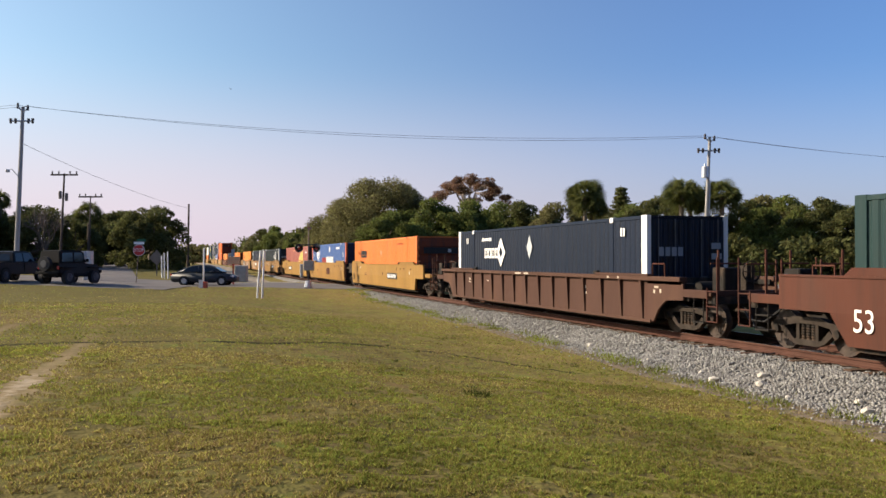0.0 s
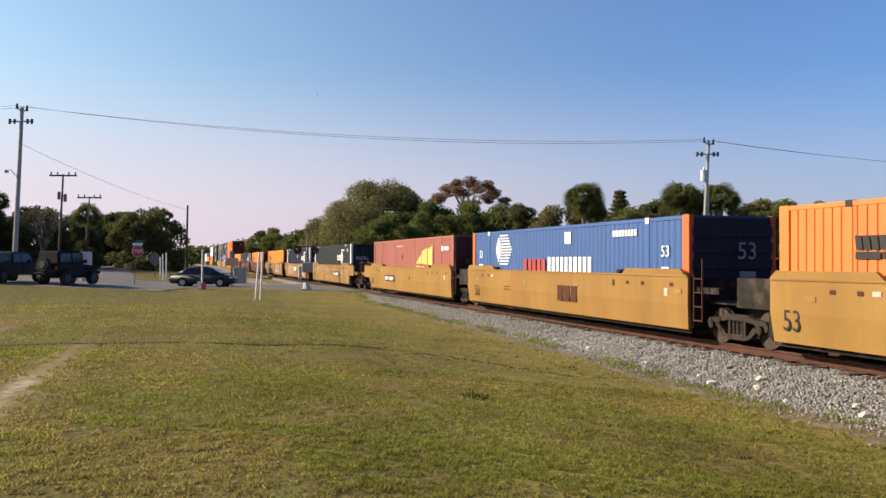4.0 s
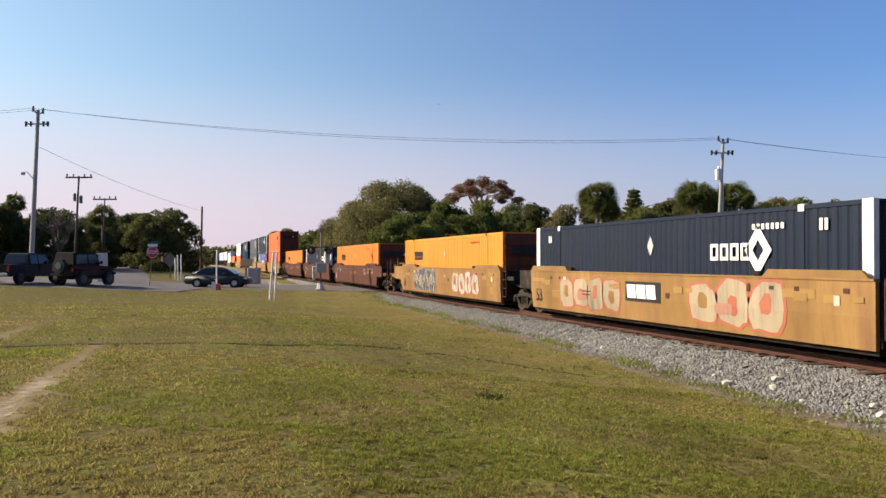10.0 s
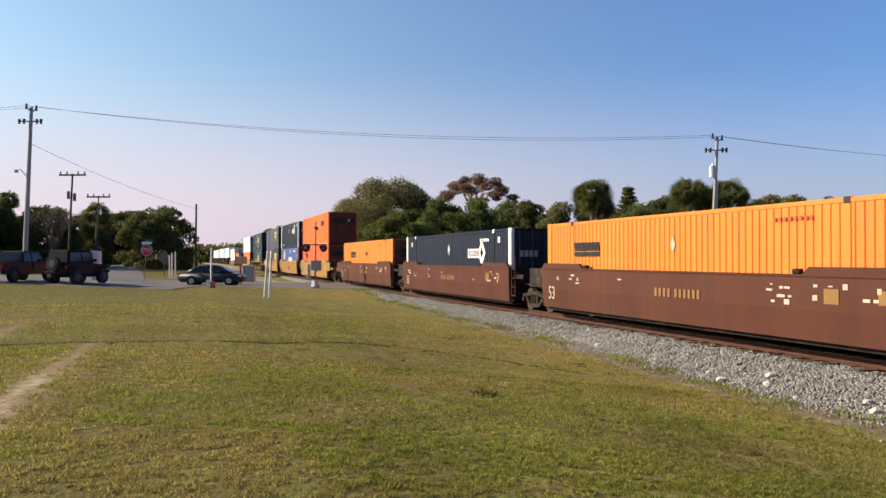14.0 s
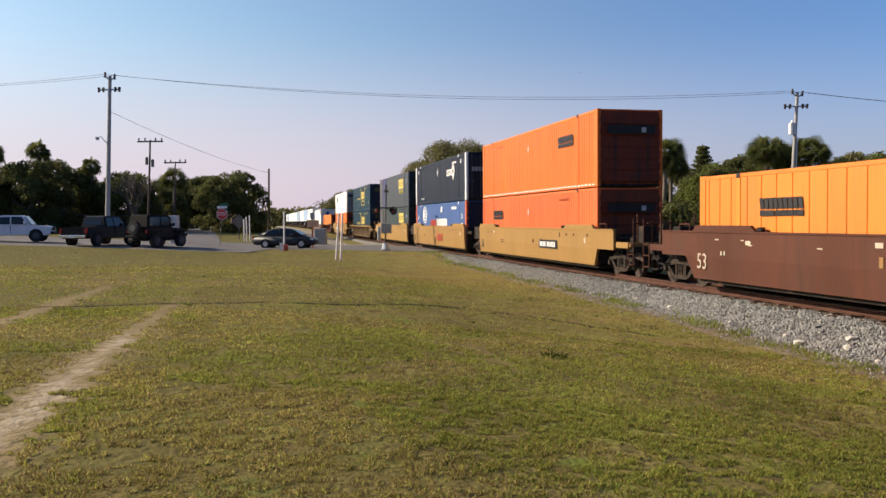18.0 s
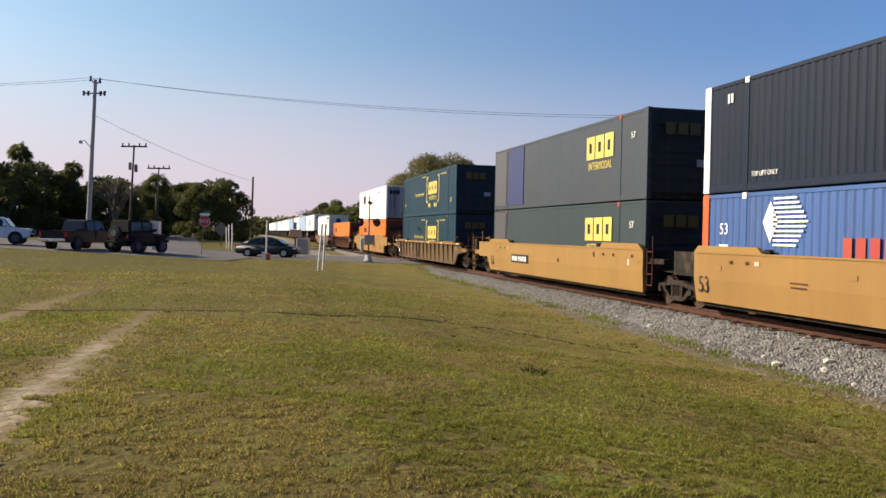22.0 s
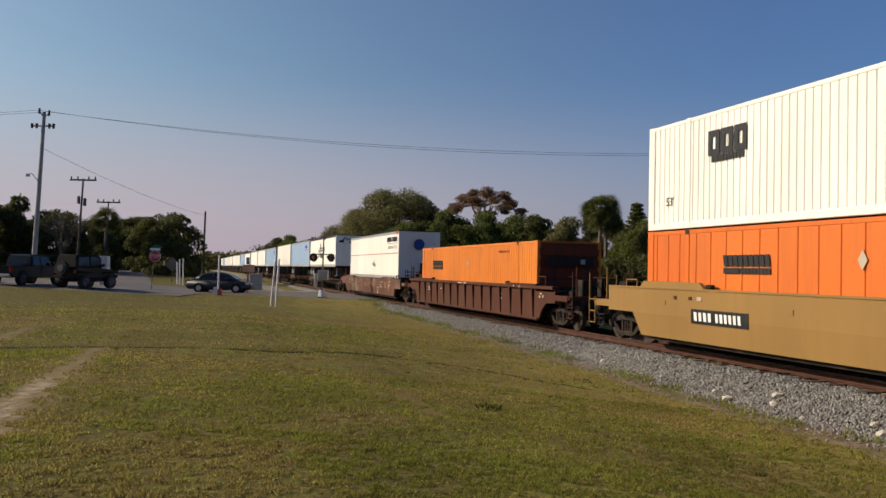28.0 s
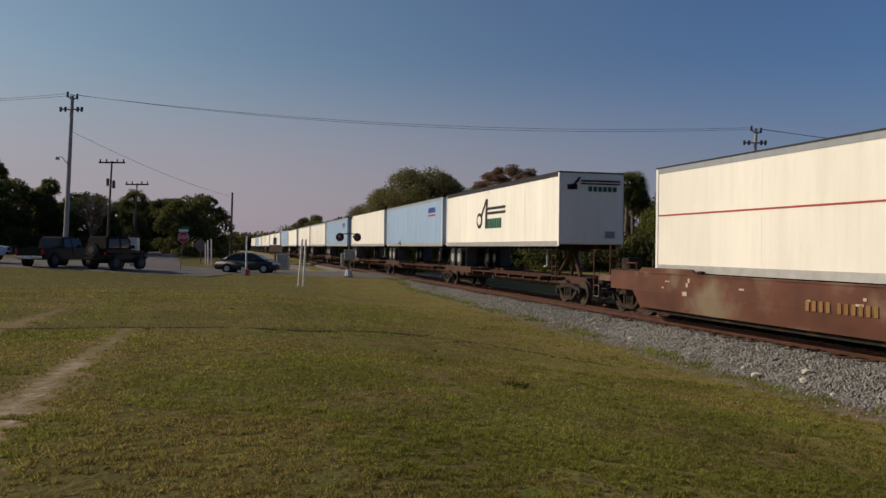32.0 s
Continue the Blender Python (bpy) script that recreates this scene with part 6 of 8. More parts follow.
part("plate", prism(bmesh.new(), octa, -0.045, -0.033, axis="y"), STRIP_WHITE, stop, "white-edged plate")
octa = [(0.24 + 0.41 * math.cos(radians(22.5 + 45 * i)), h0 + 0.41 * math.sin(radians(22.5 + 45 * i))) for i in range(8)]
part("face", prism(bmesh.new(), octa, -0.050, -0.0455, axis="y"), SIGN_RED, stop, "red face")
text("script", "STOP", 0.36, STRIP_WHITE, stop, Matrix.Translation((0.24, -0.055, h0)) @ END, width=0.8)
part("name_plate", boxes((-0.12, 0.62, -0.05, -0.035, h0 + 0.42, h0 + 0.60)), STRIP_WHITE, stop, "pale name plate")
part("name_plate", boxes((0.10, 0.72, -0.03, -0.015, h0 + 0.62, h0 + 0.80)), SIGN_GREEN, stop, "green name plate")

# crossing signal
sig = thing("crossing_signal", "level crossing signal with paired lamps and a grey relay box", "signal", m=pose(*at(-0.157, 60), 0, 0, HEAD))
part("mast", rod(bmesh.new(), (0, 0, 0), (0.05, 0, 4.65), 0.06, 0.045, seg=10), SIGN_BACK, sig)
bm = rod(bmesh.new(), (0, 0, 0), (0, 0, 0.55), 0.30, 0.20, seg=8)
part("base", boxes((-0.32, 0.32, -0.3, 0.3, -0.15, 0.12), bevel=0.03), CABINET, sig, "concrete foot")
part("junction_base", bm, GALV, sig, "cast junction base")
part("relay_box", boxes((-0.28, 0.42, -0.28, 0.22, 1.25, 1.95), bevel=0.03), CABINET, sig, "grey relay box")
part("counterweight", boxes((-0.55, -0.35, -0.15, 0.15, 0.75, 1.7), bevel=0.03), GALV, sig)
part("lamp_arm", rod(bmesh.new(), (-0.75, -0.05, 3.05), (0.75, -0.05, 3.05), 0.035, seg=6), SIGNAL_BLACK, sig)
for s, turn in ((-0.62, 25), (0.62, -25)):
    m = pose(s, -0.12, 2.82, 0, 0, turn)
    bm = rod(bmesh.new(), (0, 0, 0), (0, -0.03, 0), 0.30, seg=18)
    t = part("background", bm, SIGNAL_BLACK, sig, "round black signal background")
    t.matrix_basis = m
    t2 = part("lens", rod(bmesh.new(), (0, -0.035, 0), (0, -0.06, 0), 0.11, seg=14), SIGN_RED, sig, "dark red lens")
    t2.matrix_basis = m
    bm = bmesh.new()
    for i in range(9):
        a0, a1 = radians(-10 + i * 22), radians(12 + i * 22)
        q = [bm.verts.new(v) for v in ((0.15 * math.cos(a0), -0.03, 0.15 * math.sin(a0)), (0.15 * math.cos(a1), -0.03, 0.15 * math.sin(a1)), (0.15 * math.cos(a1), -0.38, 0.15 * math.sin(a1)), (0.15 * math.cos(a0), -0.38, 0.15 * math.sin(a0)))]
        bm.faces.new(q)
    t3 = part("visor", bm, SIGNAL_BLACK, sig, "black lamp visor")
    t3.matrix_basis = m
for s in (-1, 1):
    bm = boxes((-0.45, 0.45, -0.02, 0.0, -0.08, 0.08))
    x = part("crossbuck_blade", bm, SIGN_BACK, sig, "dull blade seen edge-on")
    x.matrix_basis = pose(0.05, 0.12, 4.2, 0, s * 45, 0) @ pose(0, 0, 0, 0, 0, 80)


def marker_post(k, n, top, lean=0.0, base=False, label="white plastic marker post", r=0.06):
    x, y, z = at(k, n)
    p = thing("marker_post", label, "post", "white posts by the crossing", pose(x, y, z, 0, 0, HEAD))
    h = top - z
    part("tube", rod(bmesh.new(), (0, 0, -0.1), (lean, 0, h), r, r, seg=10), POST_WHITE, p)
    part("cap", rod(bmesh.new(), (lean, 0, h), (lean, 0, h + 0.03), r * 1.08, r * 0.9, seg=10), POST_WHITE, p)
    if base:
        part("base", boxes((-0.24, 0.24, -0.2, 0.2, -0.02, 0.42), bevel=0.03), BASE_RED, p, "red and white base block")
        part("base_sheet", boxes((-0.26, 0.02, -0.215, -0.2, 0.0, 0.55)), POST_WHITE, p)
    return p


marker_post(-0.2786, 57.5, 2.75, 0.03, True, "white post in a red and white base")
marker_post(-0.2162, 49.2, 2.50, 0.20, label="leaning white marker post")
marker_post(-0.2105, 49.4, 2.50, 0.13, label="leaning white marker post beside its twin")
for i, (k, h) in enumerate(((-0.3268, 2.3), (-0.3238, 2.55), (-0.3198, 2.65))):
    marker_post(k, 78 - i, h, -0.05, label="thin white marker post on the verge", r=0.06)

# small sign and cabinet by the crossing
x, y, z = at(-0.2439, 64.5)
sg = thing("warning_sign", "faded orange sign on a red post", "sign", m=pose(x, y, z, 0, 0, HEAD))
part("post", boxes((-0.06, 0.06, -0.03, 0.03, -0.1, 1.85)), BASE_RED, sg, "red post")
part("panel", boxes((-0.42, 0.50, -0.05, -0.03, 1.55, 2.1), bevel=0.004), PALE_ORANGE, sg, "faded orange panel")
part("panel", boxes((-0.15, 0.10, -0.05, -0.03, 2.12, 2.65)), STRIP_GREY, sg, "narrow grey panel")
cb = thing("signal_cabinet", "grey steel signal cabinet on a concrete slab", "cabinet", m=pose(*at(-0.2345, 74), 0, 0, HEAD))
part("housing", boxes((-0.5, 0.5, -0.4, 0.4, 0.12, 1.5), bevel=0.03), CABINET, cb)
part("door", boxes((-0.44, 0.44, -0.43, -0.4, 0.2, 1.42), bevel=0.01), CABINET, cb)
part("slab", boxes((-0.85, 0.85, -0.7, 0.7, -0.1, 0.12)), CONCRETE, cb)
uc = thing("utility_cabinet", "tall pale grey utility cabinet beside the road", "cabinet", m=pose(*at(-0.4126, 64.5), 0, 0, HEAD))
part("housing", boxes((-0.29, 0.29, -0.3, 0.3, 0.0, 2.2), bevel=0.03), GALV, uc)
part("door", boxes((-0.25, 0.25, -0.32, -0.3, 0.3, 2.05), bevel=0.008), GALV, uc)
part("plinth", boxes((-0.4, 0.4, -0.4, 0.4, -0.4, 0.02)), CONCRETE, uc)
dm = thing("warning_sign", "weathered diamond sign seen from behind on a post", "sign", m=pose(*at(-0.333, 84), 0, 0, HEAD))
part("post", boxes((-0.04, 0.04, -0.03, 0.03, -0.1, 2.5)), SIGN_BACK, dm)
part("plate", prism(bmesh.new(), [(-0.75, 1.75), (0, 1.0), (0.75, 1.75), (0, 2.5)], -0.05, -0.035, axis="y"), SIGN_BACK, dm)

# ---- vehicles ----
GLASS = material("tinted_car_glass", (0.015, 0.018, 0.02), rough=0.08, var=0.05, bump=0)
CHROME = material("chrome", (0.6, 0.6, 0.6), rough=0.15, metal=1.0, var=0.05, bump=0)
HEADLAMP = material("lamp_glass", (0.6, 0.62, 0.62), rough=0.1, var=0.05, bump=0)
TAIL = material("tail_lamp_red", (0.35, 0.01, 0.01), rough=0.2, var=0.05, bump=0)
TRIM_BLACK = material("black_trim", (0.012, 0.012, 0.012), rough=0.7, gloss=0.12, var=0.1)
car_paint = lambda n, c: material(n, c, rough=0.45, gloss=0.2, var=0.05, scale=2, bump=0.0, stain=(0.05, 0.05, 0.05), amount=0.03, stain_scale=3)
TEAL = car_paint("grey_teal_car_paint", (0.036, 0.044, 0.050))
BLACKCAR = car_paint("black_car_paint", (0.006, 0.006, 0.008))
GREYCAR = car_paint("dark_grey_car_paint", (0.007, 0.008, 0.012))
WHITECAR = car_paint("white_car_paint", (0.72, 0.73, 0.74))
FRAME_GLINT = car_paint("silver_car_paint", (0.45, 0.46, 0.47))


def shell(outline, half, top_half, z_lo, z_hi, bevel=0.05):
    """A body drawn out across y and pinched towards its top."""
    bm = prism(bmesh.new(), outline, -half, half, axis="y")
    for v in bm.verts:
        t = min(1, max(0, (v.co.z - z_lo) / (z_hi - z_lo)))
        v.co.y *= 1 + t * (top_half / half - 1)
    if bevel:
        bmesh.ops.bevel(bm, geom=bm.edges[:], offset=bevel, segments=2, affect="EDGES", clamp_overlap=True)
    return bm


def pane(pts, push):
    bm = bmesh.new()
    a = [bm.verts.new(p) for p in pts]
    b = [bm.verts.new(Vector(p) + Vector(push)) for p in pts]
    n = len(a)
    bm.faces.new(b)
    bm.faces.new(a[::-1])
    for i in range(n):
        bm.faces.new((a[i], a[(i + 1) % n], b[(i + 1) % n], b[i]))
    bmesh.ops.recalc_face_normals(bm, faces=bm.faces[:])
    return bm


def wheels(car, xs, half, r, w, rim=ALU):
    for x in xs:
        for s in (-1, 1):
            def tyre():
                b = bmesh.new()
                rod(b, (0, -w / 2, 0), (0, w / 2, 0), r, r, seg=22)
                return b
            t = keep_mesh(("cartyre", r, w), tyre, "wheel", RUBBER, car, "black rubber tyre")
            t.matrix_basis = pose(x, s * (half - w / 2 + 0.02), r)

            def hub():
                b = bmesh.new()
                for q in (-1, 1):
                    rod(b, (0, q * (w / 2 - 0.02), 0), (0, q * (w / 2 + 0.012), 0), r * 0.64, r * 0.6, seg=16)
                    for i in range(5):
                        a = i * 2 * math.pi / 5
                        rod(b, (0, q * (w / 2 + 0.015), 0), (r * 0.55 * math.cos(a), q * (w / 2 + 0.015), r * 0.55 * math.sin(a)), 0.03, seg=5)
                return b
            keep_mesh(("carhub", r, w, rim.name), hub, "rim", rim, t)


def sedan(m):
    c = thing("sedan_car", "dark grey-green sedan waiting at the crossing", "car", "waiting vehicles", m)
    low = [(-2.40, 0.38), (-2.44, 0.62), (-2.38, 0.95), (-1.6, 1.02), (-0.4, 0.98), (0.95, 0.96), (1.9, 0.84), (2.32, 0.66), (2.42, 0.45), (2.30, 0.24), (-2.2, 0.24)]
    part("body", shell(low, 0.91, 0.84, 0.5, 1.0, 0.06), TEAL, c, smooth=True)
    cab = [(-2.0, 0.97), (-1.35, 1.30), (-0.85, 1.49), (-0.25, 1.56), (0.30, 1.52), (0.80, 1.34), (1.50, 0.94)]
    part("cabin", shell(cab, 0.84, 0.62, 0.95, 1.56, 0.06), TEAL, c, smooth=True)
    for s in (-1, 1):
        f = lambda x, z: (x, s * (0.862 - (z - 0.95) / 0.61 * 0.22), z)
        part("side_window", pane([f(-1.55, 1.03), f(-1.15, 1.32), f(-0.80, 1.43), f(-0.38, 1.47), f(-0.38, 1.03)], (0, s * 0.012, 0)), GLASS, c)
        part("side_window", pane([f(-0.28, 1.03), f(-0.28, 1.48), f(0.22, 1.45), f(0.55, 1.35), f(1.02, 1.03)], (0, s * 0.012, 0)), GLASS, c)
        part("mirror", boxes((0.62, 0.82, min(s * 0.86, s * 1.02), max(s * 0.86, s * 1.02), 0.98, 1.10), bevel=0.03), TEAL, c)
        part("tail_lamp", boxes((-2.43, -2.25, min(s * 0.55, s * 0.87), max(s * 0.55, s * 0.87), 0.72, 0.90), bevel=0.03), TAIL, c, "red tail lamp")
        part("headlamp", boxes((2.05, 2.33, min(s * 0.5, s * 0.84), max(s * 0.5, s * 0.84), 0.60, 0.74), bevel=0.03), HEADLAMP, c, "clear headlamp")
        part("door_handle", boxes((-0.55, -0.38, min(s * 0.89, s * 0.92), max(s * 0.89, s * 0.92), 0.86, 0.89)), CHROME, c)
        part("sill", boxes((-1.0, 1.0, min(s * 0.86, s * 0.92), max(s * 0.86, s * 0.92), 0.2, 0.3), bevel=0.02), TRIM_BLACK, c)
        for x in (-1.38, 1.45):
            part("wheel_arch", rod(bmesh.new(), (x, s * 0.80, 0.34), (x, s * 0.915, 0.34), 0.38, seg=20), TRIM_BLACK, c)
    part("windscreen", pane([(1.44, -0.74, 0.99), (1.44, 0.74, 0.99), (0.84, 0.62, 1.34), (0.84, -0.62, 1.34)], (0.03, 0, 0.03)), GLASS, c)
    part("rear_window", pane([(-1.92, -0.70, 1.02), (-1.92, 0.70, 1.02), (-1.36, 0.62, 1.30), (-1.36, -0.62, 1.30)], (-0.03, 0, 0.03)), GLASS, c)
    part("number_plate", boxes((-2.46, -2.43, -0.26, 0.26, 0.70, 0.84)), STRIP_WHITE, c)
    wheels(c, (-1.38, 1.45), 0.91, 0.33, 0.22)
    return c


def jeep(m):
    c = thing("off_road_car", "black soft-top off-road car with a spare wheel", "car", "waiting vehicles", m)
    part("body", shell([(-1.75, 0.62), (-1.80, 1.28), (0.55, 1.28), (0.62, 1.26), (1.75, 1.18), (1.85, 0.85), (1.7, 0.68)], 0.78, 0.74, 0.7, 1.3, 0.04), BLACKCAR, c)
    part("soft_top", shell([(-1.80, 1.28), (-1.72, 2.02), (-1.55, 2.08), (0.35, 2.06), (0.62, 1.28)], 0.78, 0.68, 1.28, 2.08, 0.05), TRIM_BLACK, c, "black canvas soft top")
    for s in (-1, 1):
        f = lambda x, z: (x, s * (0.79 - (z - 1.28) / 0.8 * 0.10), z)
        part("side_window", pane([f(-1.6, 1.38), f(-1.52, 1.92), f(-0.62, 1.94), f(-0.62, 1.38)], (0, s * 0.01, 0)), GLASS, c)
        part("side_window", pane([f(-0.5, 1.38), f(-0.5, 1.94), f(0.22, 1.94), f(0.45, 1.38)], (0, s * 0.01, 0)), GLASS, c)
        for x in (-1.15, 1.25):
            part("fender", boxes((x - 0.58, x + 0.58, min(s * 0.74, s * 1.0), max(s * 0.74, s * 1.0), 0.98, 1.06), bevel=0.02), TRIM_BLACK, c, "wide black fender flare")
        part("tail_lamp", boxes((-1.86, -1.80, min(s * 0.62, s * 0.76), max(s * 0.62, s * 0.76), 0.92, 1.12)), TAIL, c)
        part("headlamp", rod(bmesh.new(), (1.82, s * 0.48, 1.0), (1.90, s * 0.48, 1.0), 0.11, seg=12), HEADLAMP, c)
        part("mirror", boxes((0.45, 0.55, min(s * 0.80, s * 1.0), max(s * 0.80, s * 1.0), 1.35, 1.55), bevel=0.02), TRIM_BLACK, c)
    part("chassis", boxes((-1.7, 1.75, -0.55, 0.55, 0.42, 0.66), (-0.5, 0.65, -0.80, 0.80, 0.44, 0.66)), TRIM_BLACK, c, "dark sills and chassis")
    # light reflected by the frame is painted in as a pale colour
    part("windscreen_frame", boxes((0.50, 0.58, -0.72, 0.72, 1.96, 2.04), (0.52, 0.66, -0.74, -0.66, 1.28, 2.0), (0.52, 0.66, 0.66, 0.74, 1.28, 2.0)), FRAME_GLINT, c, "windscreen frame, painted pale for reflected light")
    part("windscreen", pane([(0.66, -0.68, 1.32), (0.66, 0.68, 1.32), (0.46, 0.62, 1.98), (0.46, -0.62, 1.98)], (0.03, 0, 0.01)), GLASS, c)
    part("bumper", boxes((-2.02, -1.86, -0.8, 0.8, 0.62, 0.78), (1.86, 2.05, -0.8, 0.8, 0.66, 0.84), bevel=0.02), TRIM_BLACK, c)
    sp = part("spare_wheel", rod(bmesh.new(), (-2.12, 0.12, 1.25), (-1.86, 0.12, 1.25), 0.43, seg=22), RUBBER, c)
    part("spare_rim", rod(bmesh.new(), (-2.14, 0.12, 1.25), (-2.10, 0.12, 1.25), 0.22, seg=16), STEEL, sp, "dull steel spare rim")
    wheels(c, (-1.15, 1.25), 0.95, 0.43, 0.28, STEEL)
    return c


def pickup(m, label, mat, tail, high=1.0):
    c = thing("pickup_truck", label, "pickup truck", "waiting vehicles", m)
    body = [(-2.75, 0.55), (-2.80, 1.12), (-0.75, 1.14), (1.15, 1.16), (2.55, 1.08), (2.75, 0.85), (2.72, 0.5), (2.4, 0.42), (-2.6, 0.45)]
    part("body", shell(body, 0.98, 0.93, 0.6, 1.15, 0.05), mat, c)
    part("cabin", shell([(-0.85, 1.12), (-0.72, 1.78), (-0.5, 1.87), (0.75, 1.86), (0.95, 1.78), (1.45, 1.14)], 0.90, 0.72, 1.12, 1.87, 0.05), mat, c)
    part("bed_well", boxes((-2.70, -0.92, -0.80, 0.80, 1.12, 1.165)), TRIM_BLACK, c, "dark open bed")
    for s in (-1, 1):
        f = lambda x, z: (x, s * (0.915 - (z - 1.12) / 0.75 * 0.18), z)
        part("side_window", pane([f(-0.68, 1.22), f(-0.60, 1.72), f(0.05, 1.76), f(0.05, 1.22)], (0, s * 0.01, 0)), GLASS, c)
        part("side_window", pane([f(0.14, 1.22), f(0.14, 1.76), f(0.80, 1.74), f(1.18, 1.22)], (0, s * 0.01, 0)), GLASS, c)
        part("tail_lamp", boxes((-2.83, -2.70, min(s * 0.80, s * 0.96), max(s * 0.80, s * 0.96), 0.78, 1.08), bevel=0.01), TAIL, c, "red tail lamp")
        part("headlamp", boxes((2.60, 2.76, min(s * 0.6, s * 0.93), max(s * 0.6, s * 0.93), 0.80, 0.98), bevel=0.02), HEADLAMP, c)
        part("mirror", boxes((0.98, 1.15, min(s * 0.95, s * 1.15), max(s * 0.95, s * 1.15), 1.25, 1.45), bevel=0.03), mat, c)
        for x in (-1.75, 1.75):
            part("wheel_arch", rod(bmesh.new(), (x, s * 0.86, 0.42), (x, s * 0.985, 0.42), 0.47, seg=20), TRIM_BLACK, c)
        part("door_seam", boxes((0.08, 0.11, min(s * 0.93, s * 0.982), max(s * 0.93, s * 0.982), 0.6, 1.14)), TRIM_BLACK, c)
    part("windscreen", pane([(1.42, -0.80, 1.2), (1.42, 0.80, 1.2), (0.98, 0.70, 1.78), (0.98, -0.70, 1.78)], (0.03, 0, 0.03)), GLASS, c)
    part("rear_window", pane([(-0.88, -0.66, 1.28), (-0.88, 0.66, 1.28), (-0.78, 0.6, 1.68), (-0.78, -0.6, 1.68)], (-0.02, 0, 0.0)), GLASS, c)
    part("rear_bumper", boxes((-2.95, -2.76, -0.92, 0.92, 0.50, 0.68), bevel=0.03), CHROME, c, "chrome rear bumper")
    part("front_bumper", boxes((2.70, 2.88, -0.95, 0.95, 0.48, 0.70), bevel=0.03), tail, c)
    part("grille", boxes((2.72, 2.78, -0.55, 0.55, 0.76, 1.0)), TRIM_BLACK, c)
    part("number_plate", boxes((-2.97, -2.95, -0.2, 0.2, 0.52, 0.66)), STRIP_WHITE, c)
    wheels(c, (-1.75, 1.75), 0.97, 0.40, 0.26, STEEL)
    return c


def parked(maker, k, n, turn, *more, fit=1.0):
    x, y, z = at(k, n)
    u = x * math.cos(AXIS) - y * math.sin(AXIS)
    if ROAD_N0 - 9 < n < ROAD_N1:
        z = road_z(u) + 0.004
    return maker(pose(x, y, z, 0, 0, HEAD + turn) @ Matrix.Scale(fit, 4), *more)


parked(sedan, -0.2762, 62.3, 0, fit=0.95)
parked(jeep, -0.4345, 57.0, 74, fit=1.06)
parked(pickup, -0.5045, 57.5, 82, "dark grey pickup truck with a chrome rear bumper", GREYCAR, TRIM_BLACK, fit=1.08)
parked(pickup, -0.618, 58.5, 20, "white pickup truck with dark lower bumper", WHITECAR, TRIM_BLACK)

# ---- trees ----
def leaf_material(name, col, k=0.35, through=0.45):
    m = material(name, col, rough=0.75, gloss=0.12, var=0.25, scale=0.4, grain=5, bump=0, island=k)
    nt = m.node_tree
    b = nt.nodes["Principled BSDF"]
    tr = nt.nodes.new("ShaderNodeBsdfTranslucent")
    mx = nt.nodes.new("ShaderNodeMixShader")
    mx.inputs[0].default_value = through
    nt.links.new(b.inputs["Base Color"].links[0].from_socket, tr.inputs["Color"])
    nt.links.new(b.outputs[0], mx.inputs[1])
    nt.links.new(tr.outputs[0], mx.inputs[2])
    nt.links.new(mx.outputs[0], nt.nodes["Material Output"].inputs["Surface"])
    return m


LEAF = leaf_material("dark_green_foliage", (0.110, 0.116, 0.040))
LEAF_LIGHT = leaf_material("fresh_green_foliage", (0.140, 0.162, 0.042))
LEAF_OLIVE = leaf_material("olive_brown_foliage", (0.185, 0.170, 0.070))
LEAF_RED = leaf_material("russet_foliage", (0.23, 0.135, 0.085))
LEAF_PALM = leaf_material("palm_frond_green", (0.105, 0.115, 0.034))
BARK = material("grey_brown_bark", (0.15, 0.115, 0.085), rough=0.95, var=0.3, scale=3, grain=12, bump=0.8, depth=0.03)
BARK_PALE = material("pale_weathered_bark", (0.34, 0.27, 0.22), rough=0.95, var=0.25, scale=3, grain=12, bump=0.6, depth=0.03)
rng = np.random.default_rng(7)


def leaves(name, centres, radii, count, size, mat, parent=None, label="", droop=0.2, flat=0.75, kind="", category=""):
    """Many small leaf sprays, three or four-cornered, scattered through a set of clumps, thicker towards their outside."""
    c = np.asarray(centres, float)
    r = np.asarray(radii, float)
    w = (r ** 2) / (r ** 2).sum()
    i = rng.choice(len(c), count, p=w)
    d = rng.normal(size=(count, 3))
    d /= np.linalg.norm(d, axis=1)[:, None]
    rad = rng.uniform(0.25, 1.0, count) ** 0.5 * (1 + 0.07 * rng.normal(size=count))
    p = c[i] + d * (rad * r[i])[:, None] * np.array([1, 1, flat])
    a = rng.normal(size=(count, 3)) + d * 0.4
    a[:, 2] -= droop
    a /= np.linalg.norm(a, axis=1)[:, None]
    b = np.cross(a, d + rng.normal(size=(count, 3)) * 0.6)
    b /= np.linalg.norm(b, axis=1)[:, None] + 1e-9
    s = (size * rng.uniform(0.55, 1.35, count))[:, None]
    quad = np.stack([p - a * s, p + b * s * 0.55 + a * s * 0.1, p + a * s, p - b * s * 0.55 + a * s * 0.1], 1).reshape(-1, 3)
    me = bpy.data.meshes.new(name)
    me.vertices.add(len(quad))
    me.vertices.foreach_set("co", quad.astype(np.float32).ravel())
    me.loops.add(len(quad))
    me.loops.foreach_set("vertex_index", np.arange(len(quad), dtype=np.int32))
    me.polygons.add(count)
    me.polygons.foreach_set("loop_start", np.arange(0, 4 * count, 4, dtype=np.int32))
    me.update(calc_edges=True)
    me.materials.append(mat)
    ob = new(name, me)
    ob.parent = parent
    return tagged(ob, label, category, "", kind)


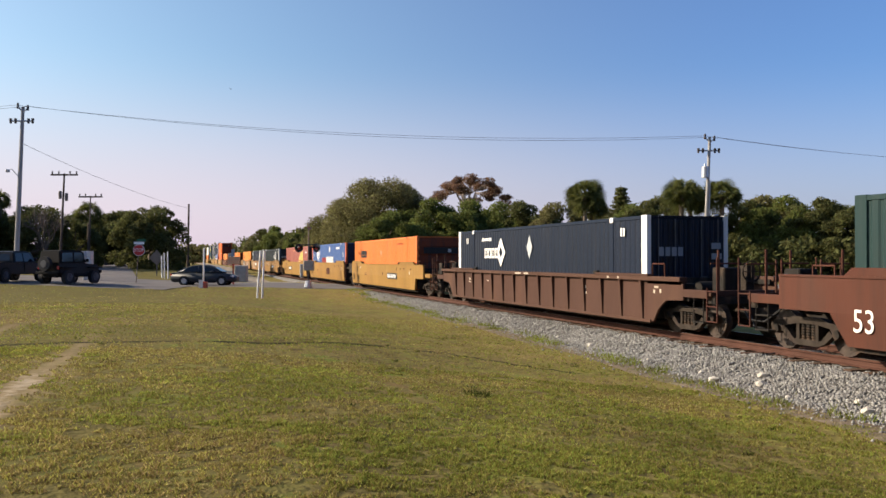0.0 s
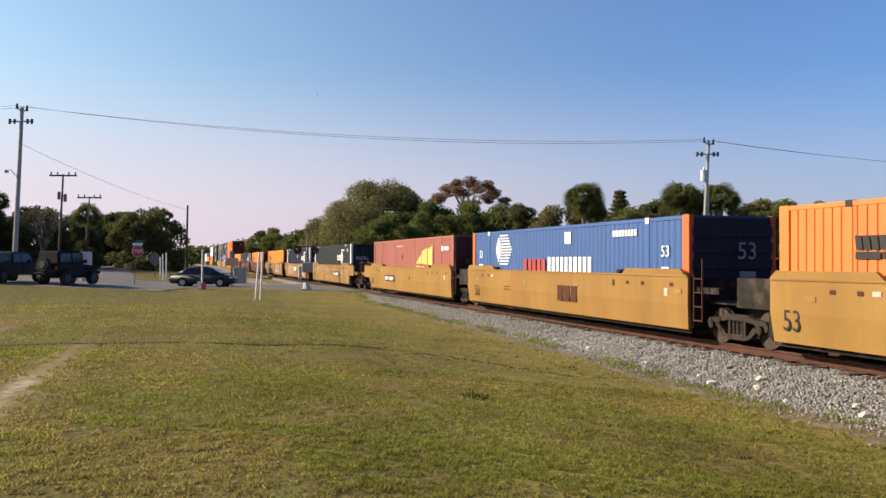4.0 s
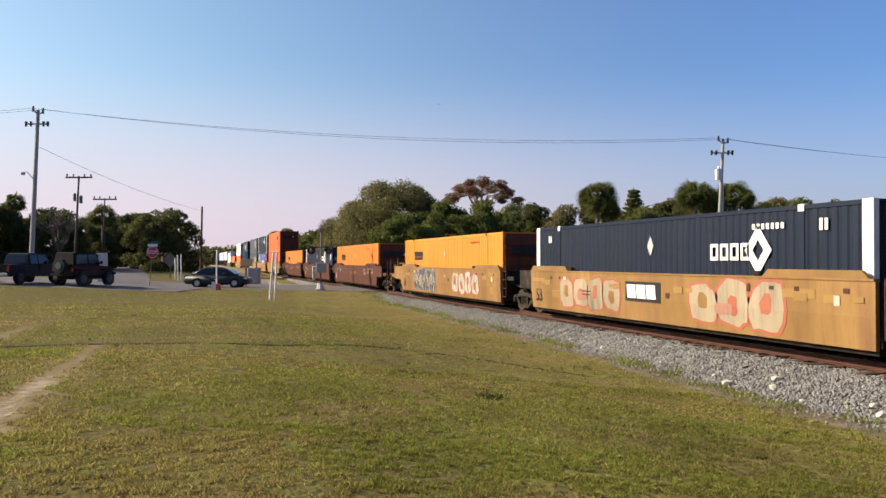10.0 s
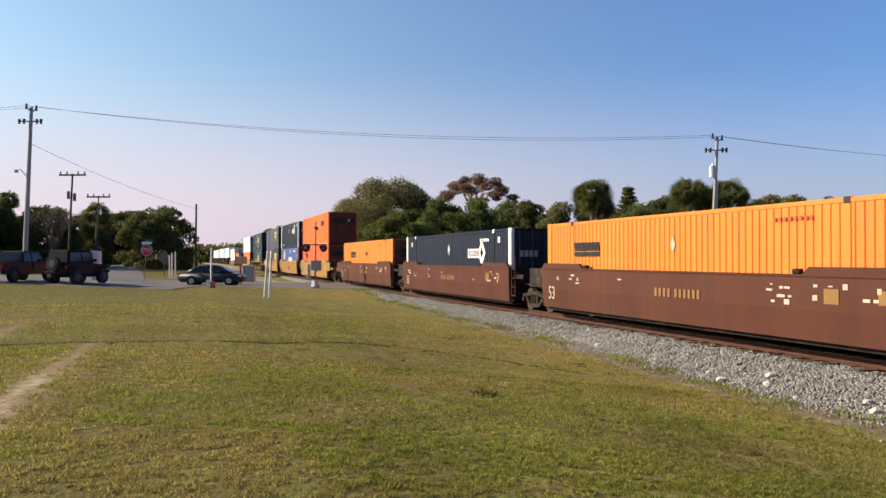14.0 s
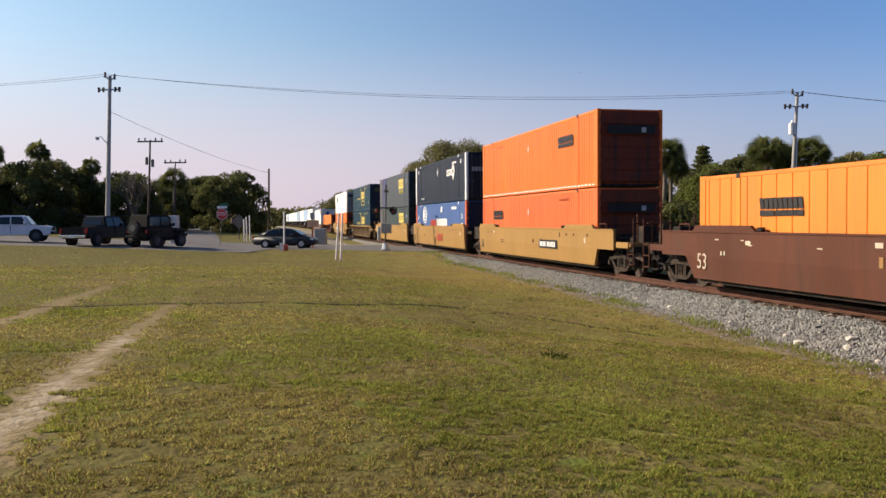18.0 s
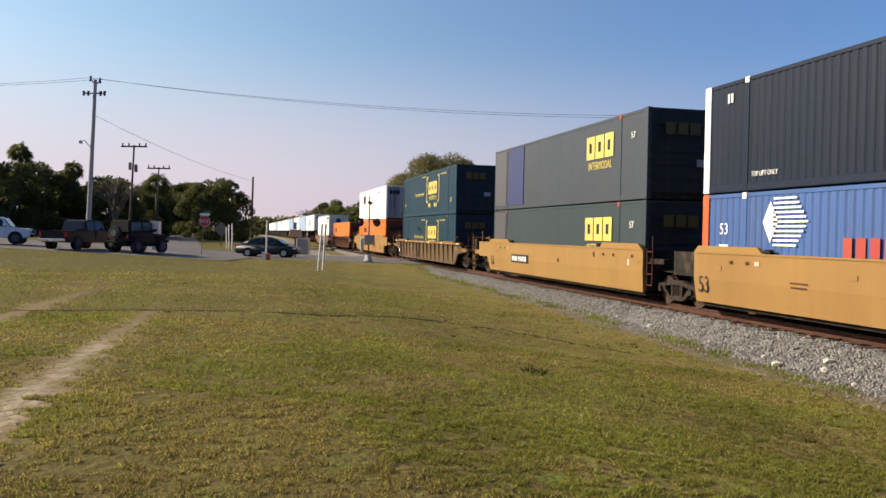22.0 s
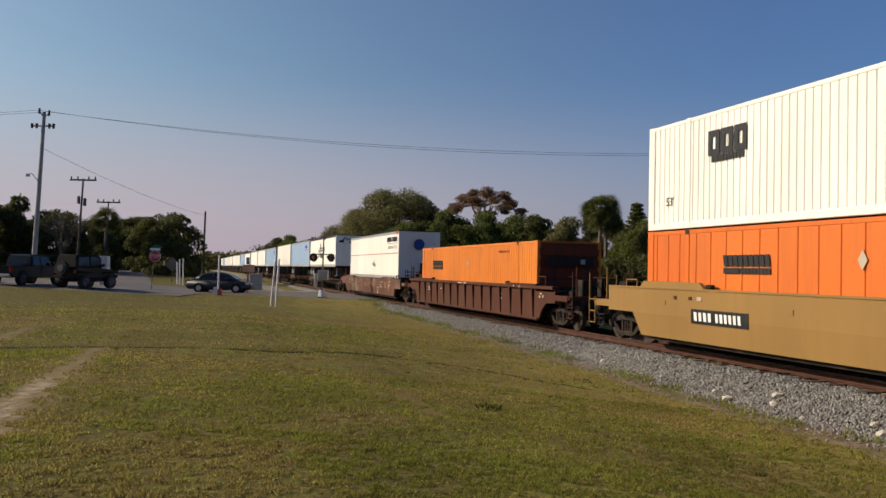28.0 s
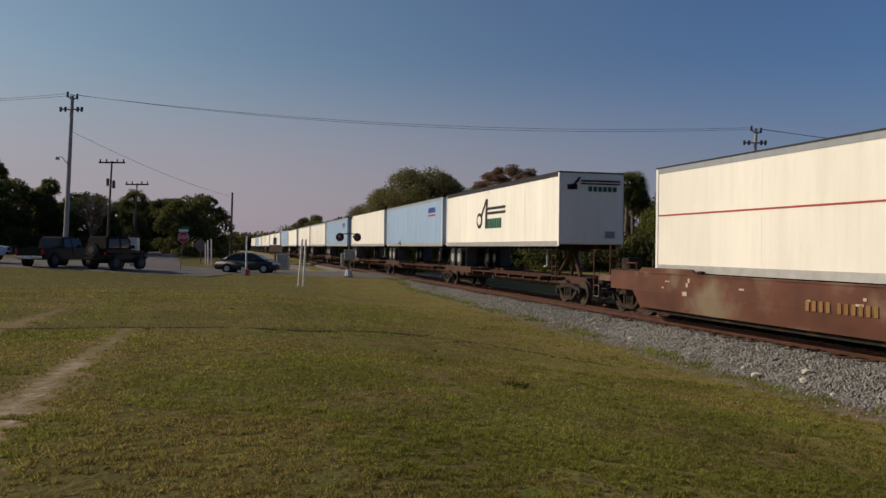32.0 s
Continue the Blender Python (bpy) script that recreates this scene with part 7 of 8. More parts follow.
def limb(bm, a, b, r0, r1, bend=0.25, n=4):
    a, b = Vector(a), Vector(b)
    pts = [a.lerp(b, i / n) + Vector((rng.normal(), rng.normal(), rng.normal() * 0.3)) * bend * (b - a).length * 0.18 * (0 < i < n) for i in range(n + 1)]
    for i in range(n):
        t0, t1 = i / n, (i + 1) / n
        rod(bm, pts[i], pts[i + 1], r0 + (r1 - r0) * t0, r0 + (r1 - r0) * t1, seg=7)


def tree(label, height, spread, mat, trunk=0.35, low=0.15, clumps=34, count=5200, size=0.34, dome=1.0, limbs=7, top_only=False, skew=0.0):
    """A broad-leaved tree on a tapered trunk with limbs and an uneven crown of clumps."""
    t = thing("tree", label, "tree", "trees")
    bm = bmesh.new()
    fork = height * (0.42 if top_only else 0.30)
    rod(bm, (0, 0, -0.4), (0, 0, fork), trunk, trunk * 0.7, seg=9)
    cs, rs = [], []
    for i in range(clumps):
        a = rng.uniform(0, 2 * math.pi)
        q = math.sqrt(rng.uniform(0.02, 1))
        lo = height * (0.76 if top_only else low)
        cap = lo + (height - lo) * (1 - (q ** 2.2) * 0.62 * dome)
        z = rng.uniform(lo, cap) if rng.uniform() < 0.62 else cap
        r = spread * rng.uniform(0.11, 0.30)
        if top_only:
            r, z = spread * rng.uniform(0.10, 0.20), cap - rng.uniform(0, 0.10) * height
        cs.append((q * spread * math.cos(a) * 0.86 + skew * z, q * spread * math.sin(a) * 0.86, max(lo * 0.7, z - r * 0.7)))
        rs.append(r)
    for i in range(limbs):
        c = cs[(i * 5) % len(cs)]
        limb(bm, (0, 0, fork * rng.uniform(0.7, 1)), c, trunk * 0.55, trunk * 0.12)
    part("trunk", bm, BARK, t, "grey-brown trunk and limbs")
    leaves("crown", cs, rs, count, size, mat, t)
    return t


def palm(label, height, heads=1, frond=2.0, n=46):
    t = thing("palm_tree", label, "palm tree", "palms")
    bm = bmesh.new()
    for i in range(10):
        z0, z1 = height * i / 10 - 0.2, height * (i + 1) / 10 - 0.2
        rod(bm, (0.04 * math.sin(i), 0, z0), (0.04 * math.sin(i + 1), 0, z1), 0.22 - 0.004 * i + 0.03 * (i > 7), 0.20 + 0.05 * (i > 7), seg=9)
    part("trunk", bm, BARK, t, "rough grey palm trunk")
    fr = bmesh.new()
    for i in range(n):
        a = i * 2.39996 + rng.uniform(-0.2, 0.2)
        el = math.asin(rng.uniform(-0.72, 0.99))
        L = frond * rng.uniform(0.7, 1.2)
        o = Vector((math.cos(a) * math.cos(el), math.sin(a) * math.cos(el), math.sin(el)))
        side = o.cross(Vector((0, 0, 1))).normalized()
        roll = rng.uniform(-1.3, 1.3)
        side = (side * math.cos(roll) + side.cross(o) * math.sin(roll)).normalized()
        up = side.cross(o)
        base = Vector((0, 0, height - 0.2))
        stem = base + o * L * 0.45
        rod(fr, base, stem, 0.03, 0.015, seg=4)
        for j in range(13):
            f = radians(-75 + j * 12.5)
            dr = (o * math.cos(f) + side * math.sin(f)).normalized()
            tip = stem + dr * L * 0.55 * (1 - 0.2 * abs(f) / 1.3) - Vector((0, 0, 1)) * L * 0.09 + up * rng.uniform(-0.1, 0.1)
            mid = stem + dr * L * 0.32 + up * 0.05
            w = dr.cross(up) * 0.055
            v = [fr.verts.new(q) for q in (stem, mid + w, tip, mid - w)]
            fr.faces.new(v)
    part("crown", fr, LEAF_PALM, t, "round head of fan-shaped fronds")
    return t


def bare_tree(label, height):
    """A leafless tree: trunk, forked limbs and many thin twigs."""
    t = thing("tree", label, "tree", "trees")
    bm = bmesh.new()
    rod(bm, (0, 0, -0.4), (0, 0, height * 0.35), 0.20, 0.15, seg=8)
    for i in range(9):
        a = i * 2.4
        q = rng.uniform(0.5, 1.0)
        knee = Vector((math.cos(a) * q * height * 0.16, math.sin(a) * q * height * 0.16, height * rng.uniform(0.5, 0.68)))
        limb(bm, (0, 0, height * rng.uniform(0.25, 0.35)), knee, 0.10, 0.06, 0.25, 3)
        for k in range(7):
            tip = knee + Vector((rng.normal() * height * 0.10 + knee.x * 0.5, rng.normal() * height * 0.10 + knee.y * 0.5, height * rng.uniform(0.12, 0.34)))
            limb(bm, knee, tip, 0.04, 0.014, 0.4, 3)
            for j in range(3):
                limb(bm, knee.lerp(tip, rng.uniform(0.4, 0.9)), tip + Vector((rng.normal(), rng.normal(), rng.uniform(-0.3, 0.6))) * 0.7, 0.016, 0.008, 0.3, 2)
    part("trunk", bm, BARK, t, "grey bare limbs and twigs")
    return t


def conifer(label, height):
    t = thing("tree", label, "tree", "trees")
    part("trunk", rod(bmesh.new(), (0, 0, -0.3), (0, 0, height), 0.22, 0.03, seg=8), BARK, t)
    cs, rs = [], []
    for i in range(15):
        z = height * (0.30 + 0.046 * i)
        q = (height - z) * 0.28 + 0.1
        for j in range(6):
            a = j * math.pi / 3 + i
            for f in (0.35, 0.7, 1.0):
                cs.append((q * f * math.cos(a), q * f * math.sin(a), z + 0.1 * f))
                rs.append(0.42)
    leaves("crown", cs, rs, 8000, 0.15, LEAF, t, flat=0.5)
    return t


def stand(proto, places):
    """Copies of one tree at (k, n, height factor, turn)."""
    first = True
    for k, n, f, turn in places:
        x, y, z = at(k, n)
        m = pose(x, y, z - 0.05, 0, 0, turn) @ Matrix.Scale(f, 4)
        if first:
            proto.matrix_basis = m
            first = False
        else:
            copy_thing(proto, pose(x, y, z - 0.05, 0, 0, turn) @ Matrix.Scale(f / proto.scale[0], 4))


stand(tree("tall olive-brown tree with a wispy crown", 12.4, 8.0, LEAF_OLIVE, 0.4, 0.05, 120, 90000, 0.115, 0.95), [(-0.071, 104, 1.0, 20), (-0.106, 112, 0.86, 80)])


def umbrella_tree(label, height, spread):
    """An open, flat-topped tree: bare pale limbs that fan out to separate flat pads of foliage."""
    t = thing("tree", label, "tree", "trees")
    bm = bmesh.new()
    rod(bm, (0, 0, -0.4), (0.2, 0, height * 0.62), 0.30, 0.22, seg=9)
    cs, rs = [], []
    for i in range(13):
        a, q = i * 2.4, math.sqrt((i + 0.6) / 13)
        end = Vector((q * spread * math.cos(a), q * spread * math.sin(a), height * (0.99 - 0.24 * q ** 2 - 0.05 * rng.uniform())))
        knee = Vector((0.2 + end.x * 0.45, end.y * 0.45, height * (0.62 + 0.22 * rng.uniform(0.7, 1))))
        limb(bm, (0.15, 0, height * rng.uniform(0.50, 0.62)), knee, 0.13, 0.09, 0.2, 3)
        for k in range(5):
            b = a + rng.uniform(-1.4, 1.4)
            tip = end + Vector((math.cos(b) * rng.uniform(0.2, 1.1), math.sin(b) * rng.uniform(0.2, 1.1), rng.uniform(-0.75, 0.15)))
            limb(bm, knee, tip, 0.06, 0.02, 0.3, 3)
            cs.append(tip)
            rs.append(rng.uniform(0.6, 1.15))
    part("trunk", bm, BARK_PALE, t, "pale bare trunk and fanned limbs")
    leaves("crown", cs, rs, 20000, 0.10, LEAF_RED, t, flat=0.5)
    return t


stand(umbrella_tree("flat-topped tree with russet foliage and bare limbs", 13.9, 4.7), [(0.030, 118, 1.0, 130)])
broad = [tree("dense green broad-leaved tree", 9.6, 5.8, LEAF_LIGHT, 0.32, 0.02, 66, 36000, 0.15, 0.85), tree("dark green broad-leaved tree", 9.4, 5.4, LEAF, 0.32, 0.02, 60, 32000, 0.15, 0.9), tree("dusty olive broad-leaved tree", 9.0, 5.0, LEAF_OLIVE, 0.3, 0.02, 56, 32000, 0.15, 0.9)]
stand(broad[0], [(-0.020, 98, 0.98, 0), (0.040, 100, 0.97, 70), (0.075, 108, 0.98, 160), (-0.060, 92, 0.80, 210), (-0.155, 150, 0.85, 30), (-0.190, 185, 0.95, 100), (-0.135, 135, 0.80, 250), (0.225, 92, 0.86, 40), (0.40, 82, 0.88, 10)])
stand(broad[1], [(0.098, 100, 0.96, 0), (0.118, 104, 0.85, 90), (0.245, 88, 0.93, 200), (0.345, 84, 0.85, 140), (0.435, 80, 0.84, 60), (0.475, 76, 0.70, 0), (-0.170, 165, 0.82, 190), (-0.205, 220, 1.0, 310), (0.52, 74, 0.72, 30), (0.58, 72, 0.8, 80)])
stand(broad[2], [(0.140, 96, 0.95, 10), (0.185, 104, 0.92, 130), (0.375, 86, 0.96, 260), (-0.215, 260, 1.0, 45), (0.5, 78, 0.7, 200)])
stand(palm("cabbage palm with a dense round head", 8.3, frond=2.15, n=92), [(0.165, 84, 1.0, 0), (0.172, 86, 0.9, 60), (0.278, 80, 0.98, 120), (0.325, 79, 0.95, 200), (0.288, 83, 0.93, 30), (0.470, 78, 0.72, 90), (0.482, 82, 0.66, 10)])
stand(conifer("slim dark tiered conifer", 10.0), [(0.207, 100, 1.06, 0)])
# beyond the road
stand(bare_tree("grey leafless tree beyond the road", 7.6), [(-0.4636, 99, 0.9, 0)])
oak = tree("large dark oak with a domed crown", 9.8, 6.0, LEAF, 0.45, 0.02, 64, 23000, 0.18, 0.8)
stand(oak, [(-0.340, 112, 0.87, 0), (-0.422, 126, 0.82, 200), (-0.338, 126, 0.80, 30), (-0.47, 105, 0.82, 60), (-0.555, 104, 0.98, 150), (-0.595, 98, 0.92, 270), (-0.625, 104, 0.95, 10), (-0.50, 112, 0.74, 330), (-0.68, 98, 1.0, 80), (-0.75, 92, 1.0, 190), (-0.43, 118, 0.72, 140), (-0.535, 118, 0.85, 220)])
stand(palm("tall cabbage palm behind the road", 10.3, frond=1.7, n=56), [(-0.582, 100, 0.98, 0), (-0.516, 104, 0.82, 40), (-0.64, 96, 0.92, 120)])
stand(palm("cabbage palm with a skirt of dead fronds", 8.0, frond=2.4, n=72), [(-0.4125, 108, 0.86, 75)])

def belt(name, k0, k1, n0, n1, high, count, mat, size, label, deep=6.0):
    """A far belt of undergrowth and wood, as one tangle of leaf sprays."""
    cs, rs = [], []
    for i in range(170):
        t = i / 169
        k, n = k0 + (k1 - k0) * t, n0 + (n1 - n0) * t
        x, y, z = at(k, n + rng.uniform(0, deep))
        h = high * (0.6 + 0.5 * noise.noise((k * 40, n * 0.07, 4)) + rng.uniform(-0.1, 0.15))
        for f in (0.15, 0.5, 0.85):
            cs.append((x + rng.normal(), y + rng.normal(), z + h * f))
            rs.append(max(0.8, h * 0.32))
    return leaves(name, cs, rs, count, size, mat, None, label, kind="stuff", category="undergrowth")


belt("undergrowth", 0.06, 0.75, 82, 66, 4.6, 30000, LEAF, 0.24, "dense dark undergrowth behind the railway")
belt("undergrowth", -0.15, 0.10, 130, 84, 4.6, 18000, LEAF_LIGHT, 0.24, "green scrub beside the railway")
belt("undergrowth", -0.27, -0.15, 420, 130, 9.0, 12000, LEAF, 0.6, "far line of trees along the railway")
belt("undergrowth", -0.80, -0.42, 96, 118, 4.5, 26000, LEAF, 0.26, "dark undergrowth beyond the road")
stand(tree("oak whose dark crown arches over the side street", 9.6, 5.6, LEAF, 0.4, 0.34, 60, 34000, 0.17, 0.8), [(-0.372, 128, 0.88, 20), (-0.392, 150, 0.95, 120)])
belt("undergrowth", -0.42, -0.395, 150, 150, 5.0, 4000, LEAF, 0.26, "dark undergrowth beside the side street")
belt("undergrowth", -0.345, -0.30, 140, 150, 4.0, 5000, LEAF, 0.26, "dark undergrowth beside the lane")
# the sunlight in this gap is put in by the lighter leaf colour
belt("undergrowth", -0.42, -0.33, 250, 250, 6.0, 6000, LEAF_LIGHT, 0.45, "scrub at the end of the side street, lighter leaves for sunlight")
belt("undergrowth", -0.30, -0.245, 330, 330, 10.0, 3500, LEAF_OLIVE, 0.7, "hazy far trees beyond the lane")
belt("undergrowth", -1.0, -2.2, 80, 40, 8.0, 9000, LEAF, 0.5, "trees at the side of the lawn")
# unseen trees added behind the camera, to cut sky light on container ends
cs, rs = [], []
for i in range(120):
    x = -45 + i * 0.85
    if 8 < x < 20:
        continue
    for f in (1.5, 4.0, 6.5, 9.0, 11.5, 13.5):
        cs.append((x, -13 + rng.uniform(-3, 3), f))
        rs.append(1.9)
leaves("undergrowth", cs, rs, 34000, 0.55, LEAF, None, "unseen trees added behind the camera to cut sky light", kind="stuff", category="undergrowth")

# ---- stones, ties, grass ----
def tri_mesh(name, verts, faces, mat, label, category, kind="stuff"):
    """One joined mesh of many small pieces from arrays."""
    me = bpy.data.meshes.new(name)
    me.vertices.add(len(verts))
    me.vertices.foreach_set("co", verts.astype(np.float32).ravel())
    me.loops.add(faces.size)
    me.loops.foreach_set("vertex_index", faces.astype(np.int32).ravel())
    me.polygons.add(len(faces))
    me.polygons.foreach_set("loop_start", np.arange(0, faces.size, faces.shape[1], dtype=np.int32))
    me.update(calc_edges=True)
    me.materials.append(mat)
    return tagged(new(name, me), label, category, "", kind)


OCTA = np.array([(1, 0, 0), (-1, 0, 0), (0, 1, 0), (0, -1, 0), (0, 0, 1), (0, 0, -1)], float)
OCTA_F = np.array([(0, 2, 4), (2, 1, 4), (1, 3, 4), (3, 0, 4), (2, 0, 5), (1, 2, 5), (3, 1, 5), (0, 3, 5)])


def stones(name, xs, ys, zs, size, mat, label):
    n = len(xs)
    v = OCTA[None] * (size * rng.uniform(0.6, 1.4, n))[:, None, None] * rng.uniform(0.6, 1.3, (n, 1, 3)) + rng.normal(size=(n, 6, 3)) * 0.22 * size
    a = rng.uniform(0, 6.28, n)
    t = rng.uniform(-0.9, 0.9, n)
    ca, sa, ct, st = np.cos(a), np.sin(a), np.cos(t), np.sin(t)
    y1, z1 = v[..., 1] * ct[:, None] - v[..., 2] * st[:, None], v[..., 1] * st[:, None] + v[..., 2] * ct[:, None]
    v = np.stack([v[..., 0] * ca[:, None] - y1 * sa[:, None] + xs[:, None], v[..., 0] * sa[:, None] + y1 * ca[:, None] + ys[:, None], z1 + zs[:, None]], -1)
    f = (OCTA_F[None] + 6 * np.arange(n)[:, None, None]).reshape(-1, 3)
    return tri_mesh(name, v.reshape(-1, 3), f, mat, label, "ballast stones")


def bed_at(x, y):
    return bed_z(x - TRACK_X, y) + 0.045 * noise.noise((x * 1.9, y * 1.9, 0)) * (1 if -6 < y < 75 else 0)


sx, sy = [], []
for y0, y1, n in ((4, 24, 30000), (24, 45, 12000), (45, 60, 3500)):
    yy = rng.uniform(y0, y1, n)
    wide = np.array([shoulder(v) for v in yy])
    sy.append(yy)
    sx.append(TRACK_X - (0.95 + (wide - 1.3) * rng.uniform(0, 1, n)) - rng.exponential(0.24, n))
sx, sy = np.concatenate(sx), np.concatenate(sy)
sz = np.array([max(bed_at(x, y), ground_z(x, y) if TRACK_X - x > 1.9 else -9) for x, y in zip(sx, sy)]) + 0.012
stones("ballast_stones", sx, sy, sz, 0.026, STONE, "loose grey granite ballast stones")
n = 2600
sx, sy = TRACK_X + rng.uniform(-0.65, 0.65, n), rng.uniform(4, 40, n)
stones("ballast_stones", sx, sy, np.full(n, -0.085), 0.034, STONE, "loose ballast stones between the rails")

def boulder(x, y, size, mat=None, label="pale broken rock at the foot of the ballast"):
    z = max(ground_z(x, y), bed_at(x, y))
    bm = bmesh.new()
    bmesh.ops.create_icosphere(bm, subdivisions=1, radius=size)
    o = rng.uniform(0, 50)
    for v in bm.verts:
        v.co *= 1 + 0.45 * noise.noise(v.co * (1.5 / size) + Vector((o, 0, 0)))
        v.co.z *= 0.62
    ob = part("rock", bm, mat or PALE_STONE, None)
    ob.matrix_basis = pose(x, y, z + size * 0.42, 0, 0, rng.uniform(0, 360))
    return tagged(ob, label, "rock", "rocks by the ballast")


for x, y, size in ((11.07, 21.5, 0.12), (10.80, 15.9, 0.08), (10.43, 14.9, 0.13), (11.16, 14.35, 0.14), (10.76, 13.9, 0.12), (10.52, 11.0, 0.13), (10.45, 12.75, 0.07), (10.83, 11.5, 0.10), (11.25, 24.0, 0.07), (10.2, 9.6, 0.12), (10.9, 18.2, 0.06), (10.6, 17.1, 0.05)):
    boulder(x, y, size * 0.9)

# ties: the nearer ones one by one
tie = None
for i in range(290):
    if tie is None:
        tie = part("tie", boxes((-1.3, 1.3, -0.115, 0.115, -0.37, -0.176), bevel=0.012), TIE, track)
        o = tie
    else:
        o = share(tie, track, name="tie")
    o.matrix_basis = pose(rng.uniform(-0.03, 0.03), -12 + i * 0.52, 0, 0, 0, rng.uniform(-1, 1))
bm = bmesh.new()
for i in range(560):
    y = -12 + 290 * 0.52 + i * 0.8
    box(bm, -1.3, 1.3, y - 0.115, y + 0.115, -0.37, -0.176)
part("tie_row", bm, TIE, track)["kind"] = "stuff"
bm = boxes((-0.10, 0.10, -0.12, 0.12, -0.178, -0.160), bevel=0.006)
plate = None
for i in range(120):
    if plate is None:
        plate = part("tie_plate", bm, RAIL, track, "rusty tie plate")
        o = plate
    else:
        o = share(plate, track, name="tie_plate")
    o.matrix_basis = pose(-0.755, 4.12 + i * 0.52, 0)

# crossing panels between and beside the rails
for s, (a, b) in enumerate(((-1.45, -0.84), (-0.66, 0.66), (0.84, 1.45))):
    part("crossing_panel", boxes((a, b, 57.5, 70.5, -0.23, -0.10), bevel=0.01), ASPHALT, track, "asphalt crossing panel")

# grass blades on the near lawn
GRASS = [leaf_material("green_grass_blades", (0.220, 0.245, 0.042), 0.5, 0.5),
         leaf_material("olive_grass_blades", (0.305, 0.262, 0.070), 0.5, 0.5),
         leaf_material("straw_grass_blades", (0.36, 0.262, 0.118), 0.5, 0.5)]


def lattice(x, y, scale, seed):
    """Smooth value noise from 0 to 1, on arrays."""
    u, v = x * scale + 1000.0, y * scale + 1000.0
    i, j = np.floor(u), np.floor(v)
    f, g = u - i, v - j
    f, g = f * f * (3 - 2 * f), g * g * (3 - 2 * g)
    h = lambda a, b: np.modf(np.abs(np.sin(a * 12.9898 + b * 78.233 + seed * 37.719) * 43758.5453))[0]
    return (h(i, j) * (1 - f) + h(i + 1, j) * f) * (1 - g) + (h(i, j + 1) * (1 - f) + h(i + 1, j + 1) * f) * g


def blades(bands, mat, lo, hi, high, label, name="lawn_grass"):
    """Blades in tussocks of about a hand's width; lo, hi: the share of the broad green-to-dry variation on which they grow."""
    px, py = [], []
    for n0, n1, count in bands:
        nn = np.sqrt(rng.uniform(n0 ** 2, n1 ** 2, count))
        kk = rng.uniform(-0.70, 0.60, count)
        px.append(nn * kk * math.cos(AXIS) + nn * math.sin(AXIS))
        py.append(-nn * kk * math.sin(AXIS) + nn * math.cos(AXIS))
    px, py = np.concatenate(px), np.concatenate(py)
    tuft = 0.5 * lattice(px, py, 7.5, 1) + 0.5 * lattice(px, py, 17.0, 2)
    broad_ = 0.6 * lattice(px, py, 0.5, 3) + 0.4 * lattice(px, py, 1.7, 4)
    keep = (tuft > 0.24 + 0.28 * rng.uniform(0, 1, len(px))) & (broad_ > lo + rng.uniform(-0.08, 0.08, len(px))) & (broad_ < hi + rng.uniform(-0.08, 0.08, len(px))) & (0.7 * lattice(px, py, 1.25, 7) + 0.3 * lattice(px, py, 3.4, 8) + 0.35 * tuft > 0.42)
    px, py, tuft = px[keep], py[keep], tuft[keep]
    keep = np.array([x < TRACK_X - shoulder(y) - 0.12 + 0.55 * noise.noise((y * 0.9, x * 0.5, 2)) and not bare(x, y) for x, y in zip(px, py)])
    px, py, tuft = px[keep], py[keep], tuft[keep]
    n = len(px)
    pz = np.array([ground_z(x, y) for x, y in zip(px, py)]) - 0.005
    dist = np.hypot(px, py)
    w = 0.0035 + dist * 0.0006
    h = high * rng.uniform(0.5, 1.2, n) * (0.35 + 1.7 * np.maximum(0, tuft - 0.3))
    a = rng.uniform(0, 6.28, n)
    lean = rng.uniform(0.3, 1.3, n) * h
    b = rng.uniform(0, 6.28, n)
    base = np.stack([px, py, pz], -1)
    side = np.stack([np.cos(a), np.sin(a), np.zeros(n)], -1) * w[:, None]
    tip = base + np.stack([np.cos(b) * lean, np.sin(b) * lean, h], -1)
    v = np.stack([base - side, base + side, tip], 1).reshape(-1, 3)
    tri_mesh(name, v, np.arange(3 * n).reshape(-1, 3), mat, label, "grass")


def bare(x, y):
    for c, w, lo, hi in ((-2.28 + 0.036 * y, 0.40, 6.0, 18.5), (-4.9 + 0.05 * y, 0.34, 12, 24)):
        t = (y - lo) / (hi - lo)
        if t < 1 and abs(x - c) < w * (1 - 0.7 * max(0, t)) * (0.8 + 1.1 * noise.noise((x * 4, y * 3, 0))):
            return True
    return abs(y - rut_y(x)) < 0.09 and -9 < x < 8.6


blades([(4.5, 9, 90000), (9, 16, 90000), (16, 32, 60000), (32, 58, 12000)], GRASS[0], 0.50, 2.0, 0.046, "green grass blades in tussocks on the lawn")
blades([(4.5, 9, 110000), (9, 16, 110000), (16, 34, 80000), (34, 58, 14000)], GRASS[1], -1.0, 2.0, 0.038, "olive grass blades in tussocks on the lawn")
blades([(4.5, 9, 60000), (9, 16, 60000), (16, 32, 30000), (32, 58, 6000)], GRASS[2], -1.0, 0.50, 0.036, "dry straw-coloured grass blades on the lawn")
